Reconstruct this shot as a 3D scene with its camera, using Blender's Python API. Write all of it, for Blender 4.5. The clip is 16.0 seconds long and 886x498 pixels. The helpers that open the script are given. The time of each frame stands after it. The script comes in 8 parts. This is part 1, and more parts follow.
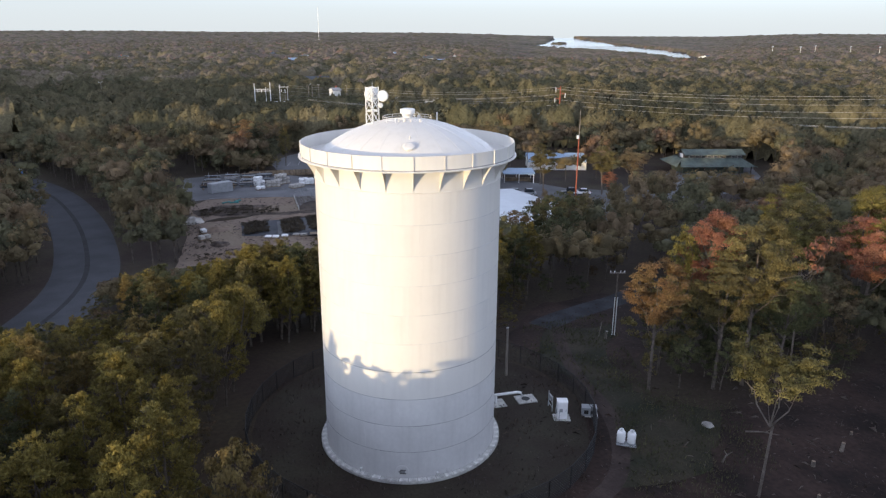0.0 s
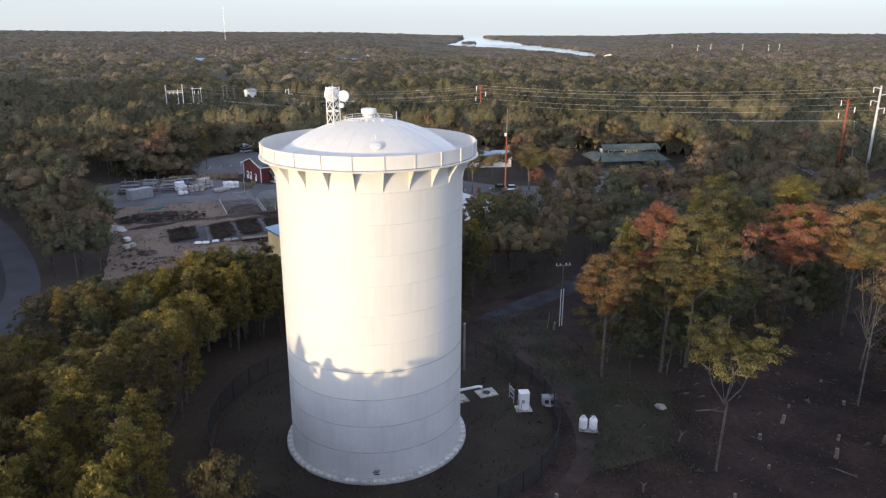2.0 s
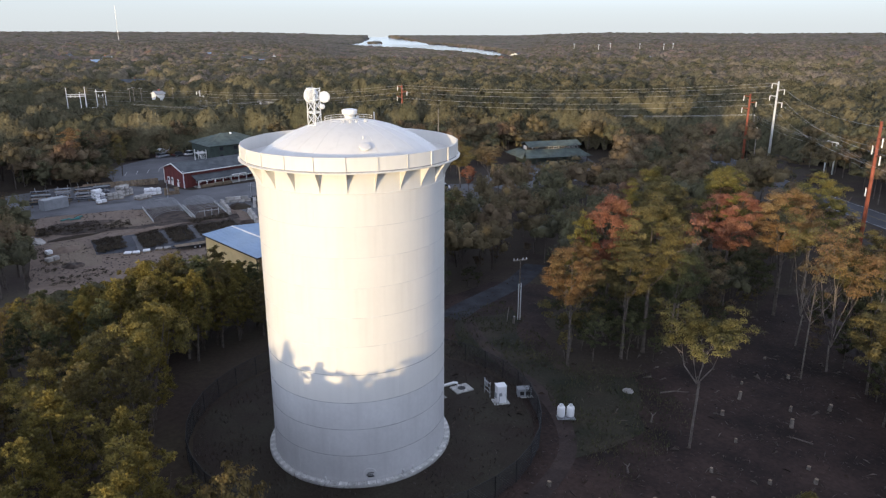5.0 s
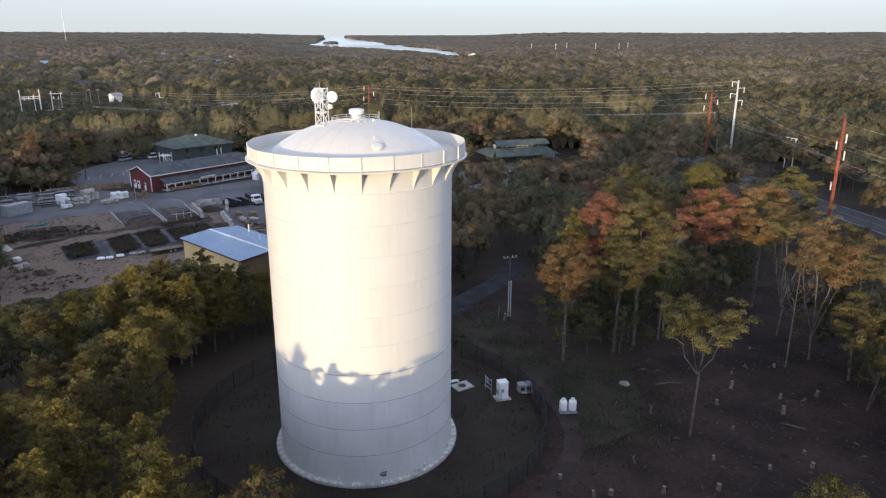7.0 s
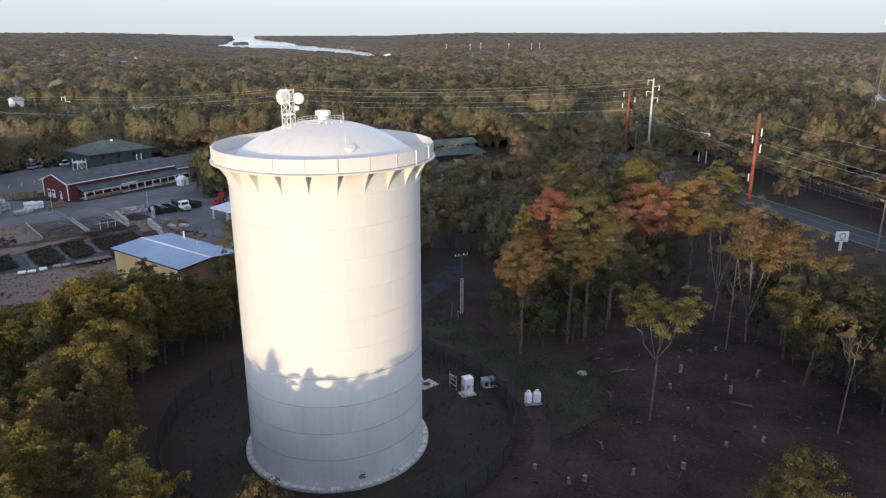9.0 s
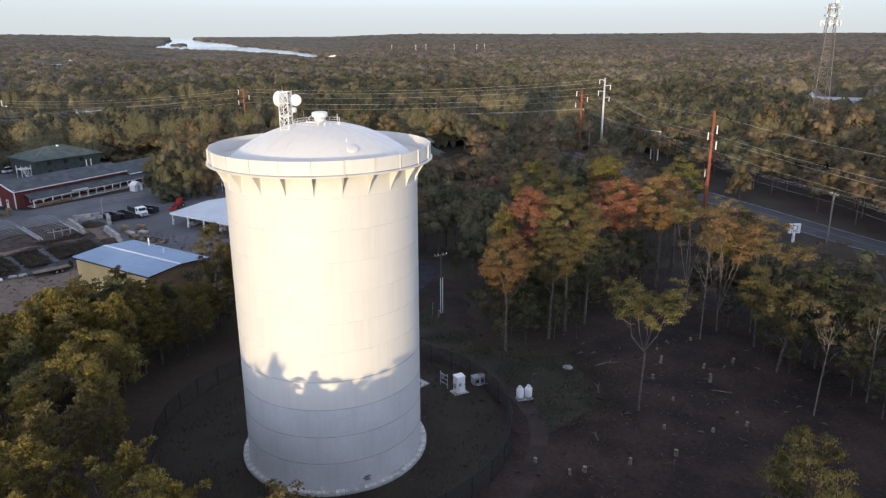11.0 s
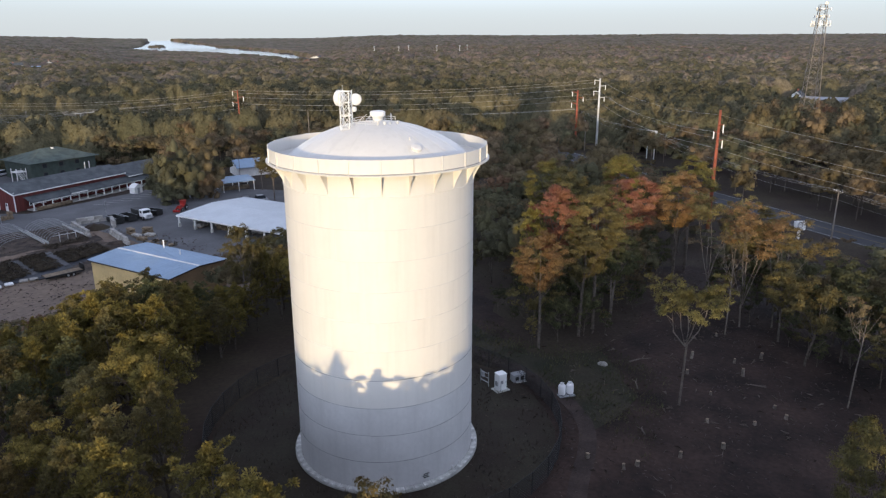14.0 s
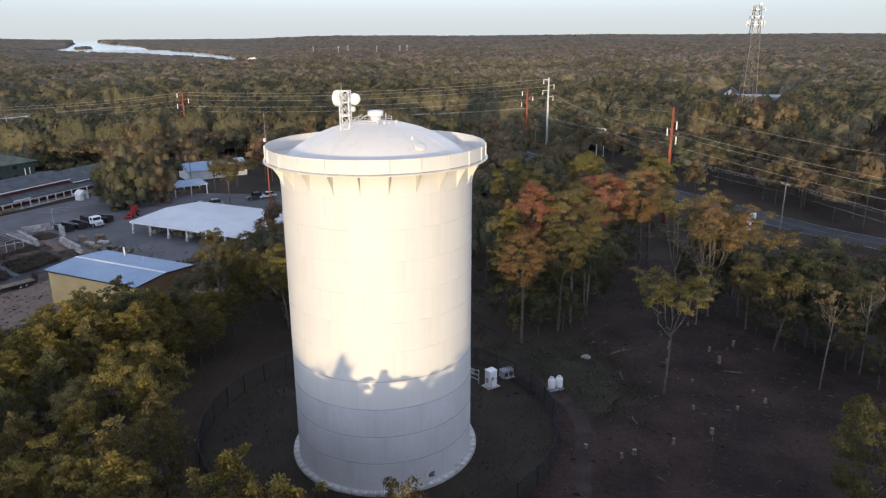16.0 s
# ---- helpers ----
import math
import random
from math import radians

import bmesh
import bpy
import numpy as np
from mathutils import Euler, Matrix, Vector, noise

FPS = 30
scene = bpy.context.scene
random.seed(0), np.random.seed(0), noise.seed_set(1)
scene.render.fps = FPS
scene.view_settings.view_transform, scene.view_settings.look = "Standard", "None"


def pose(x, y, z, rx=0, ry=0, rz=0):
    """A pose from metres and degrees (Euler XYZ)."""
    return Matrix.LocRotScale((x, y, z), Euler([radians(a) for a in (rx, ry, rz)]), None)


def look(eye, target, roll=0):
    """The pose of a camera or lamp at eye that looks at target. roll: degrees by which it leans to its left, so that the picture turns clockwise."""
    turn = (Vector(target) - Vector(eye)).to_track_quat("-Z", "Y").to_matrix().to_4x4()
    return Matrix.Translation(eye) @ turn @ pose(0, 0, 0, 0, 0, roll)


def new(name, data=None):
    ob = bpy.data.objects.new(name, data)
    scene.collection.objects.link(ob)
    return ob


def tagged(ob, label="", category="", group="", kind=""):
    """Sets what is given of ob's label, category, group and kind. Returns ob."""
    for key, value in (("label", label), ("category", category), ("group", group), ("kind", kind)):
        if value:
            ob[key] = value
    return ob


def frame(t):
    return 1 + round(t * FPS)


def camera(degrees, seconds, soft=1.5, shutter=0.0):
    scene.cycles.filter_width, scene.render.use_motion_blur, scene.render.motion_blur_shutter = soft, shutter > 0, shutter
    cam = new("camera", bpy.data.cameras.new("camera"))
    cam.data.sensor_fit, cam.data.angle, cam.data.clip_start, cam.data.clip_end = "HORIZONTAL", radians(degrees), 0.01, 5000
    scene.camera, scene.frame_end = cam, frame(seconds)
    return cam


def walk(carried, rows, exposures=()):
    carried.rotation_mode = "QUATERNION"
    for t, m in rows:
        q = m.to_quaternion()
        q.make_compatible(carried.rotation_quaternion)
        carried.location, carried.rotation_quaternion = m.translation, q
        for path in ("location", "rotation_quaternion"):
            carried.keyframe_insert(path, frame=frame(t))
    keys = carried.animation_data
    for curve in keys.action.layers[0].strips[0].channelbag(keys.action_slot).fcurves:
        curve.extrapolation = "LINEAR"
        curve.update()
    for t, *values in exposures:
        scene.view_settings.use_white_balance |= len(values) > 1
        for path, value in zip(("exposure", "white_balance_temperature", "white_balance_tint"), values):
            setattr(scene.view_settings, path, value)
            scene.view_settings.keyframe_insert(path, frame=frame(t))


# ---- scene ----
cam = camera(64.5, 16.0, soft=1.3)
METRES, EYE, TILT, LEAN, TURN = 33.0, 35.2, -0.5, -0.15, -29.2
ROWS = [
    (0.0, 0.0, 0.0, 0.0, 0.03, -16.45, -0.1),
    (0.5, -0.0281, -0.002, 0.0003, -2.13, -16.46, -0.03),
    (1.0, -0.0579, -0.0037, 0.0003, -5.14, -16.47, 0.02),
    (1.5, -0.0887, -0.0045, -0.0001, -6.85, -16.49, 0.04),
    (2.0, -0.1191, -0.0039, -0.0001, -7.0, -16.49, 0.04),
    (2.5, -0.1471, -0.0023, -0.0001, -7.13, -16.49, 0.04),
    (3.0, -0.1756, -0.0011, 0.0006, -9.52, -16.5, 0.09),
    (3.5, -0.2054, 0.0004, 0.001, -12.34, -16.52, 0.14),
    (4.0, -0.2367, 0.004, 0.0014, -13.43, -16.52, 0.16),
    (6.5, -0.3872, 0.0317, 0.0001, -16.51, -16.53, 0.22),
    (7.0, -0.4172, 0.0374, 0.0004, -17.91, -16.53, 0.26),
    (7.5, -0.4481, 0.0444, 0.0005, -20.37, -16.53, 0.29),
    (8.0, -0.4786, 0.0522, 0.0009, -22.69, -16.54, 0.32),
    (10.5, -0.627, 0.1032, 0.0023, -27.29, -16.51, 0.44),
    (11.0, -0.6566, 0.1152, 0.0025, -29.19, -16.5, 0.49),
    (11.5, -0.6861, 0.1282, 0.0023, -29.6, -16.49, 0.5),
    (12.0, -0.7143, 0.1414, 0.0016, -29.62, -16.47, 0.5),
    (12.5, -0.7427, 0.155, 0.0008, -29.65, -16.45, 0.51),
    (13.0, -0.7709, 0.1694, 0.0005, -29.66, -16.43, 0.51),
    (13.5, -0.7972, 0.1832, -0.0002, -29.68, -16.42, 0.51),
    (14.0, -0.8236, 0.1976, -0.0003, -30.81, -16.42, 0.54),
    (14.5, -0.8524, 0.2137, -0.0, -33.22, -16.43, 0.61),
    (15.0, -0.883, 0.2318, -0.0001, -35.24, -16.45, 0.65),
    (15.5, -0.9141, 0.2506, -0.0004, -35.68, -16.45, 0.65),
    (16.0, -0.9443, 0.2702, -0.0016, -35.72, -16.44, 0.66),
]
walk(cam, [(t, pose(0, 0, EYE, TILT, LEAN, TURN) @ pose(METRES * x, METRES * y, METRES * z, 90 + pitch, roll, yaw)) for t, x, y, z, yaw, pitch, roll in ROWS], exposures=((0.0, 2.55), (4.0, 2.5), (8.0, 2.44), (12.0, 2.39), (16.0, 2.36)))

from mathutils.geometry import tessellate_polygon

# ---- world, sun ----
SUN_AZ, SUN_EL = -160.0, 3.2
HAZE = (0.73, 0.785, 0.82)
world = bpy.data.worlds.new("sky")
scene.world = world
world.use_nodes = True
wn = world.node_tree.nodes
sky = wn.new("ShaderNodeTexSky")
sky.sky_type = "NISHITA"
sky.sun_disc = False
sky.sun_elevation = radians(SUN_EL)
sky.sun_rotation = radians(90 - SUN_AZ)
sky.air_density, sky.dust_density, sky.ozone_density = 0.8, 0.45, 4.5
wn["Background"].inputs["Strength"].default_value = 0.178
tone = wn.new("ShaderNodeHueSaturation")
tone.inputs["Saturation"].default_value = 0.34
world.node_tree.links.new(sky.outputs["Color"], tone.inputs["Color"])
cool = wn.new("ShaderNodeMix")
cool.data_type, cool.blend_type = "RGBA", "MULTIPLY"
cool.inputs[0].default_value, cool.inputs[7].default_value = 1.0, (0.955, 0.967, 1.03, 1)
world.node_tree.links.new(tone.outputs["Color"], cool.inputs[6])
# pale haze low over the whole horizon
way = wn.new("ShaderNodeTexCoord")
split = wn.new("ShaderNodeSeparateXYZ")
world.node_tree.links.new(way.outputs["Generated"], split.inputs[0])
low = wn.new("ShaderNodeMapRange")
low.interpolation_type = "SMOOTHSTEP"
for sock, v in (("From Min", 0.0), ("From Max", 0.16), ("To Min", 0.92), ("To Max", 0.0)):
    low.inputs[sock].default_value = v
world.node_tree.links.new(split.outputs["Z"], low.inputs["Value"])
haze = wn.new("ShaderNodeMix")
haze.data_type = "RGBA"
haze.inputs[7].default_value = (*HAZE, 1)
world.node_tree.links.new(low.outputs["Result"], haze.inputs[0])
world.node_tree.links.new(cool.outputs[2], haze.inputs[6])
world.node_tree.links.new(haze.outputs[2], wn["Background"].inputs["Color"])
sun = new("sun", bpy.data.lights.new("sun", "SUN"))
sun.data.energy, sun.data.angle, sun.data.color = 0.81, radians(0.6), (1.0, 0.77, 0.45)
to_sun = Vector((math.cos(radians(SUN_AZ)) * math.cos(radians(SUN_EL)), math.sin(radians(SUN_AZ)) * math.cos(radians(SUN_EL)), math.sin(radians(SUN_EL))))
sun.matrix_world = look(Vector((0, 0, 90)) + to_sun * 60, (0, 0, 90))


# ---- materials ----
def mat(name, col, rough=0.8, metal=0.0, var=0.2, scale=1.0, fine=9.0, bump=0.0, streak=0.0, col2=None, spec=0.3, rnd=0.0, island=0.0, leaf=0.0, coords="Object", stretch=None):
    """A surface: two scales of colour variation, optional relief, vertical streaks, per-object and per-island variation."""
    m = bpy.data.materials.new(name)
    m.use_nodes = True
    n, l = m.node_tree.nodes, m.node_tree.links
    b = n["Principled BSDF"]
    b.inputs["Roughness"].default_value, b.inputs["Metallic"].default_value = rough, metal
    b.inputs["Specular IOR Level"].default_value = spec
    tc = n.new("ShaderNodeTexCoord")
    src = tc.outputs[coords]
    if stretch:
        mp = n.new("ShaderNodeMapping")
        mp.inputs["Scale"].default_value = stretch
        l.new(src, mp.inputs["Vector"])
        src = mp.outputs["Vector"]

    def noise_at(s, d=3.0):
        t = n.new("ShaderNodeTexNoise")
        t.inputs["Scale"].default_value, t.inputs["Detail"].default_value = s, d
        l.new(src, t.inputs["Vector"])
        return t.outputs["Fac"]

    def mixcol(fac, a, c, kind="MIX"):
        x = n.new("ShaderNodeMix")
        x.data_type, x.blend_type = "RGBA", kind
        for sock, v in ((x.inputs[0], fac), (x.inputs[6], a), (x.inputs[7], c)):
            if isinstance(v, bpy.types.NodeSocket):
                l.new(v, sock)
            else:
                sock.default_value = v
        return x.outputs[2]

    def sharpen(fac, lo, hi):
        r = n.new("ShaderNodeMapRange")
        r.inputs["From Min"].default_value, r.inputs["From Max"].default_value = lo, hi
        l.new(fac, r.inputs["Value"])
        return r.outputs["Result"]

    c1 = (*[max(0, c * (1 - var)) for c in col], 1)
    c2 = (*(col2 or [min(1, c * (1 + var)) for c in col]), 1)
    big = noise_at(scale)
    out = mixcol(sharpen(big, 0.35, 0.65), c1, c2)
    small = noise_at(scale * fine)
    g = n.new("ShaderNodeMapRange")
    g.inputs["From Min"].default_value, g.inputs["From Max"].default_value = 0.3, 0.7
    g.inputs["To Min"].default_value, g.inputs["To Max"].default_value = 1 - var * 0.6, 1 + var * 0.6
    l.new(small, g.inputs["Value"])
    factor = g.outputs["Result"]

    def times(a, v, lo, hi):
        r = n.new("ShaderNodeMapRange")
        r.inputs["To Min"].default_value, r.inputs["To Max"].default_value = lo, hi
        l.new(v, r.inputs["Value"])
        x = n.new("ShaderNodeMath")
        x.operation = "MULTIPLY"
        l.new(a, x.inputs[0])
        l.new(r.outputs["Result"], x.inputs[1])
        return x.outputs["Value"]

    if rnd:
        oi = n.new("ShaderNodeObjectInfo")
        factor = times(factor, oi.outputs["Random"], 1 - rnd, 1 + rnd)
    if island:
        ge = n.new("ShaderNodeNewGeometry")
        factor = times(factor, ge.outputs["Random Per Island"], 1 - island, 1 + island)
    if streak:
        mp = n.new("ShaderNodeMapping")
        mp.inputs["Scale"].default_value = (1.4, 1.4, 0.07)
        l.new(tc.outputs[coords], mp.inputs["Vector"])
        t = n.new("ShaderNodeTexNoise")
        t.inputs["Scale"].default_value, t.inputs["Detail"].default_value = 1.1, 5.0
        l.new(mp.outputs["Vector"], t.inputs["Vector"])
        factor = times(factor, sharpen(t.outputs["Fac"], 0.5, 0.72), 1, 1 - streak)
    v = n.new("ShaderNodeVectorMath")
    v.operation = "SCALE"
    l.new(out, v.inputs[0])
    l.new(factor, v.inputs["Scale"])
    l.new(v.outputs["Vector"], b.inputs["Base Color"])
    if bump:
        bp = n.new("ShaderNodeBump")
        bp.inputs["Strength"].default_value, bp.inputs["Distance"].default_value = 0.6, bump
        l.new(small, bp.inputs["Height"])
        l.new(bp.outputs["Normal"], b.inputs["Normal"])
    if leaf:
        tr = n.new("ShaderNodeBsdfTranslucent")
        l.new(v.outputs["Vector"], tr.inputs["Color"])
        ms = n.new("ShaderNodeMixShader")
        ms.inputs["Fac"].default_value = leaf
        l.new(b.outputs["BSDF"], ms.inputs[1])
        l.new(tr.outputs["BSDF"], ms.inputs[2])
        l.new(ms.outputs["Shader"], n["Material Output"].inputs["Surface"])
    return m


M_PAINT = mat("white_tank_paint", (0.65, 0.629, 0.588), 0.45, var=0.015, scale=0.35, streak=0.06, spec=0.35)
M_SEAM = mat("seam_paint", (0.54, 0.535, 0.52), 0.6, var=0.12, scale=0.8)
M_LOWPAINT = mat("weathered_tank_paint", (0.6, 0.592, 0.577), 0.5, var=0.05, scale=0.4, streak=0.07)
# grime on the lower seams; also the shadow colour of the rim gap
M_SEAMLOW = mat("grimy_seam", (0.27, 0.27, 0.265), 0.7, var=0.3, scale=0.9)
# brown siding, its tone also lowered for the shade on the end wall
M_BROWNSHADE = mat("brown_ribbed_siding", (0.24, 0.165, 0.095), 0.7, var=0.1, scale=0.4)
M_STEEL = mat("galvanised_steel", (0.5, 0.51, 0.52), 0.4, 0.6, var=0.15, scale=2.0)
M_DISH = mat("white_dish_plastic", (0.72, 0.72, 0.7), 0.4, var=0.03)
M_CONC = mat("concrete", (0.42, 0.41, 0.38), 0.9, var=0.22, scale=1.2, bump=0.02)
M_CONCD = mat("stained_concrete", (0.6, 0.59, 0.55), 0.9, rnd=0.2, var=0.3, scale=1.6, col2=(0.72, 0.71, 0.68), bump=0.02)
M_GROUND = mat("leaf_litter_soil", (0.05, 0.032, 0.023), 0.95, var=0.35, scale=0.09, fine=22, col2=(0.05, 0.039, 0.024), bump=0.08, coords="Object")
M_CLEAR = mat("cleared_brown_soil", (0.029, 0.017, 0.0128), 0.95, var=0.5, scale=0.16, fine=14, col2=(0.045, 0.027, 0.0205), bump=0.1)
M_GRASS = mat("thin_grass", (0.028, 0.033, 0.016), 0.95, var=0.45, scale=0.22, fine=18, col2=(0.042, 0.034, 0.021), bump=0.06)
M_GRASSIN = mat("dry_grass", (0.04, 0.028, 0.02), 0.95, var=0.35, scale=0.25, fine=20, col2=(0.036, 0.031, 0.02), bump=0.05)
M_YARD = mat("sandy_yard_soil", (0.28, 0.205, 0.152), 0.95, var=0.35, scale=0.1, fine=11, col2=(0.17, 0.127, 0.098), bump=0.08)
M_SAND = mat("pale_bare_sand", (0.26, 0.2, 0.14), 0.95, var=0.3, scale=0.3, fine=9, col2=(0.19, 0.145, 0.105), bump=0.05)
M_TEAL = mat("teal_plastic", (0.05, 0.2, 0.19), 0.6, var=0.1)
M_WET = mat("wet_asphalt", (0.045, 0.047, 0.05), 0.35, var=0.2, scale=0.5)
M_ASPH = mat("grey_asphalt", (0.12, 0.12, 0.125), 0.9, var=0.18, scale=0.12, fine=30, bump=0.01)
M_ROAD = mat("road_asphalt", (0.052, 0.054, 0.06), 0.85, var=0.16, scale=0.2, fine=20)
M_TRACKROAD = mat("worn_blue_asphalt", (0.034, 0.036, 0.042), 0.9, var=0.3, scale=0.4, fine=12)
M_TAR = mat("dark_tar", (0.018, 0.018, 0.02), 0.8, var=0.3, scale=0.6)
M_TRACK = mat("worn_track_soil", (0.043, 0.03, 0.025), 0.95, var=0.3, scale=0.5, fine=9, bump=0.04)
M_LINE = mat("road_paint", (0.4, 0.4, 0.39), 0.8, var=0.2, scale=2.0)
M_YLINE = mat("yellow_road_paint", (0.2, 0.15, 0.06), 0.8, var=0.2, scale=2.0)
M_WATER = mat("bay_water", (0.1, 0.13, 0.15), 0.12, var=0.1, scale=0.01, spec=0.5)
M_BARK = mat("oak_bark", (0.1, 0.082, 0.068), 0.95, var=0.35, scale=2.0, bump=0.03)
M_STUMP = mat("weathered_stump_bark", (0.17, 0.145, 0.12), 0.95, var=0.3, scale=3.0, rnd=0.3)
M_LITTER = mat("dead_leaves_and_twigs", (0.075, 0.05, 0.035), 0.95, var=0.3, scale=0.3, island=0.7, col2=(0.055, 0.045, 0.04))
M_BLADE = mat("grass_blades", (0.05, 0.06, 0.025), 0.9, var=0.3, scale=0.3, island=0.4, col2=(0.085, 0.075, 0.035))
M_PALEBARK = mat("pale_bark", (0.155, 0.13, 0.108), 0.95, var=0.3, scale=1.5, bump=0.03)
M_MIDBARK = mat("grey_brown_bark", (0.12, 0.1, 0.085), 0.95, var=0.3, scale=1.5, bump=0.03)
M_CUT = mat("cut_wood", (0.27, 0.21, 0.145), 0.9, var=0.2, scale=4.0)
M_WOODPOLE = mat("weathered_pole_wood", (0.2, 0.175, 0.15), 0.9, var=0.25, scale=1.0, stretch=(6, 6, 0.6))
M_RUST = mat("rusty_red_steel", (0.25, 0.072, 0.04), 0.75, 0.0, var=0.25, scale=0.8)
M_PALEPOLE = mat("pale_grey_steel_pole", (0.55, 0.55, 0.53), 0.6, 0.1, var=0.1, scale=0.5)
M_HOOP = mat("dull_galvanised_tube", (0.28, 0.285, 0.29), 0.6, 0.2, var=0.15)
M_BLACK = mat("black_fence_coating", (0.02, 0.02, 0.02), 0.6, var=0.2)
M_WIRE = mat("aluminium_wire", (0.3, 0.29, 0.28), 0.6, 0.0, var=0.05)
M_CERAM = mat("white_insulator", (0.75, 0.75, 0.73), 0.4, var=0.05)
M_REDWALL = mat("barn_red_boards", (0.125, 0.034, 0.03), 0.85, var=0.2, scale=0.7, stretch=(3, 3, 0.4))
M_ROOFGR = mat("dark_grey_shingles", (0.085, 0.093, 0.098), 0.9, var=0.22, scale=0.5, fine=14)
M_ROOFGN = mat("green_shingles", (0.085, 0.105, 0.092), 0.9, var=0.22, scale=0.5, fine=14)
M_WHITEROOF = mat("white_metal_roof", (0.6, 0.63, 0.65), 0.5, 0.0, var=0.05, scale=0.3, streak=0.05)
M_ROOFMET = mat("blue_white_metal_roof", (0.27, 0.37, 0.49), 0.55, 0.0, var=0.06, scale=0.3, streak=0.06)
M_TAN = mat("tan_metal_siding", (0.6, 0.45, 0.22), 0.65, var=0.08, scale=0.3)
M_TRIM = mat("white_trim", (0.75, 0.74, 0.71), 0.7, var=0.08)
M_TRIMD = mat("dark_brown_trim", (0.05, 0.04, 0.035), 0.7, var=0.1)
M_GRNWALL = mat("dark_green_siding", (0.05, 0.065, 0.055), 0.85, var=0.15)
M_GLASS = mat("dark_window_glass", (0.03, 0.035, 0.04), 0.08, var=0.05, spec=0.6)
M_WOOD = mat("pallet_wood", (0.2, 0.15, 0.1), 0.9, var=0.3, scale=1.5, rnd=0.2)
M_STONE = mat("stacked_stone", (0.36, 0.34, 0.31), 0.95, var=0.25, scale=1.0, bump=0.04, rnd=0.2)
M_WRAP = mat("white_wrapped_bags", (0.72, 0.72, 0.72), 0.5, var=0.12, scale=1.0, rnd=0.08)
M_DKPLAST = mat("black_ground_fabric", (0.045, 0.048, 0.056), 0.8, var=0.25, scale=0.4)
M_RED = mat("red_machine_paint", (0.35, 0.03, 0.025), 0.4, var=0.1)
M_RUBBER = mat("tyre_rubber", (0.02, 0.02, 0.02), 0.9, var=0.1)
M_CARW = mat("white_car_paint", (0.75, 0.75, 0.75), 0.3, var=0.03)
M_CARD = mat("dark_car_paint", (0.05, 0.055, 0.065), 0.3, var=0.05)
M_SHRUB = mat("dark_nursery_shrub", (0.05, 0.038, 0.024), 0.9, var=0.3, scale=0.6, island=0.3)
M_MULCH = mat("dark_planting_soil", (0.05, 0.036, 0.028), 0.95, var=0.4, scale=0.5, fine=9, bump=0.06, col2=(0.09, 0.066, 0.05))
M_BRICK = mat("red_brick_wall", (0.26, 0.1, 0.07), 0.9, var=0.2)
M_PROP = mat("white_tank_enamel", (0.8, 0.8, 0.79), 0.35, var=0.03)
M_GREYBOX = mat("grey_utility_paint", (0.3, 0.31, 0.32), 0.6, var=0.1)
M_BLUESIGN = mat("blue_sign_paint", (0.1, 0.22, 0.5), 0.5, var=0.05)
LEAF = {
    "lime": mat("yellow_green_oak_leaves", (0.165, 0.158, 0.045), 0.75, var=0.3, scale=0.35, fine=5, rnd=0.2, island=0.3, leaf=0.3, col2=(0.2, 0.165, 0.05)),
    "pine": mat("olive_pine_needles", (0.145, 0.127, 0.034), 0.75, var=0.3, scale=0.35, fine=5, rnd=0.25, island=0.35, leaf=0.3, col2=(0.205, 0.158, 0.04)),
    "olive": mat("olive_oak_leaves", (0.125, 0.108, 0.042), 0.75, var=0.3, scale=0.35, fine=5, rnd=0.25, island=0.3, leaf=0.3, col2=(0.17, 0.135, 0.05)),
    "deep": mat("deep_olive_oak_leaves", (0.088, 0.084, 0.03), 0.75, var=0.3, scale=0.35, fine=5, rnd=0.2, island=0.35, leaf=0.3, col2=(0.13, 0.112, 0.038)),
    "gold": mat("golden_oak_leaves", (0.165, 0.118, 0.042), 0.75, var=0.3, scale=0.35, fine=5, rnd=0.2, island=0.3, leaf=0.3, col2=(0.2, 0.15, 0.055)),
    "green": mat("green_oak_leaves", (0.066, 0.072, 0.033), 0.75, var=0.3, scale=0.35, fine=5, rnd=0.25, island=0.3, leaf=0.3, col2=(0.1, 0.1, 0.042)),
    "orange": mat("orange_oak_leaves", (0.25, 0.14, 0.065), 0.75, var=0.25, scale=0.35, fine=5, rnd=0.2, island=0.3, leaf=0.3, col2=(0.21, 0.14, 0.06)),
    "red": mat("red_maple_leaves", (0.29, 0.11, 0.07), 0.75, var=0.25, scale=0.35, fine=5, rnd=0.15, island=0.3, leaf=0.3, col2=(0.27, 0.13, 0.075)),
    "brown": mat("brown_oak_leaves", (0.145, 0.098, 0.058), 0.8, var=0.3, scale=0.35, fine=5, rnd=0.25, island=0.3, leaf=0.25, col2=(0.13, 0.105, 0.056)),
}
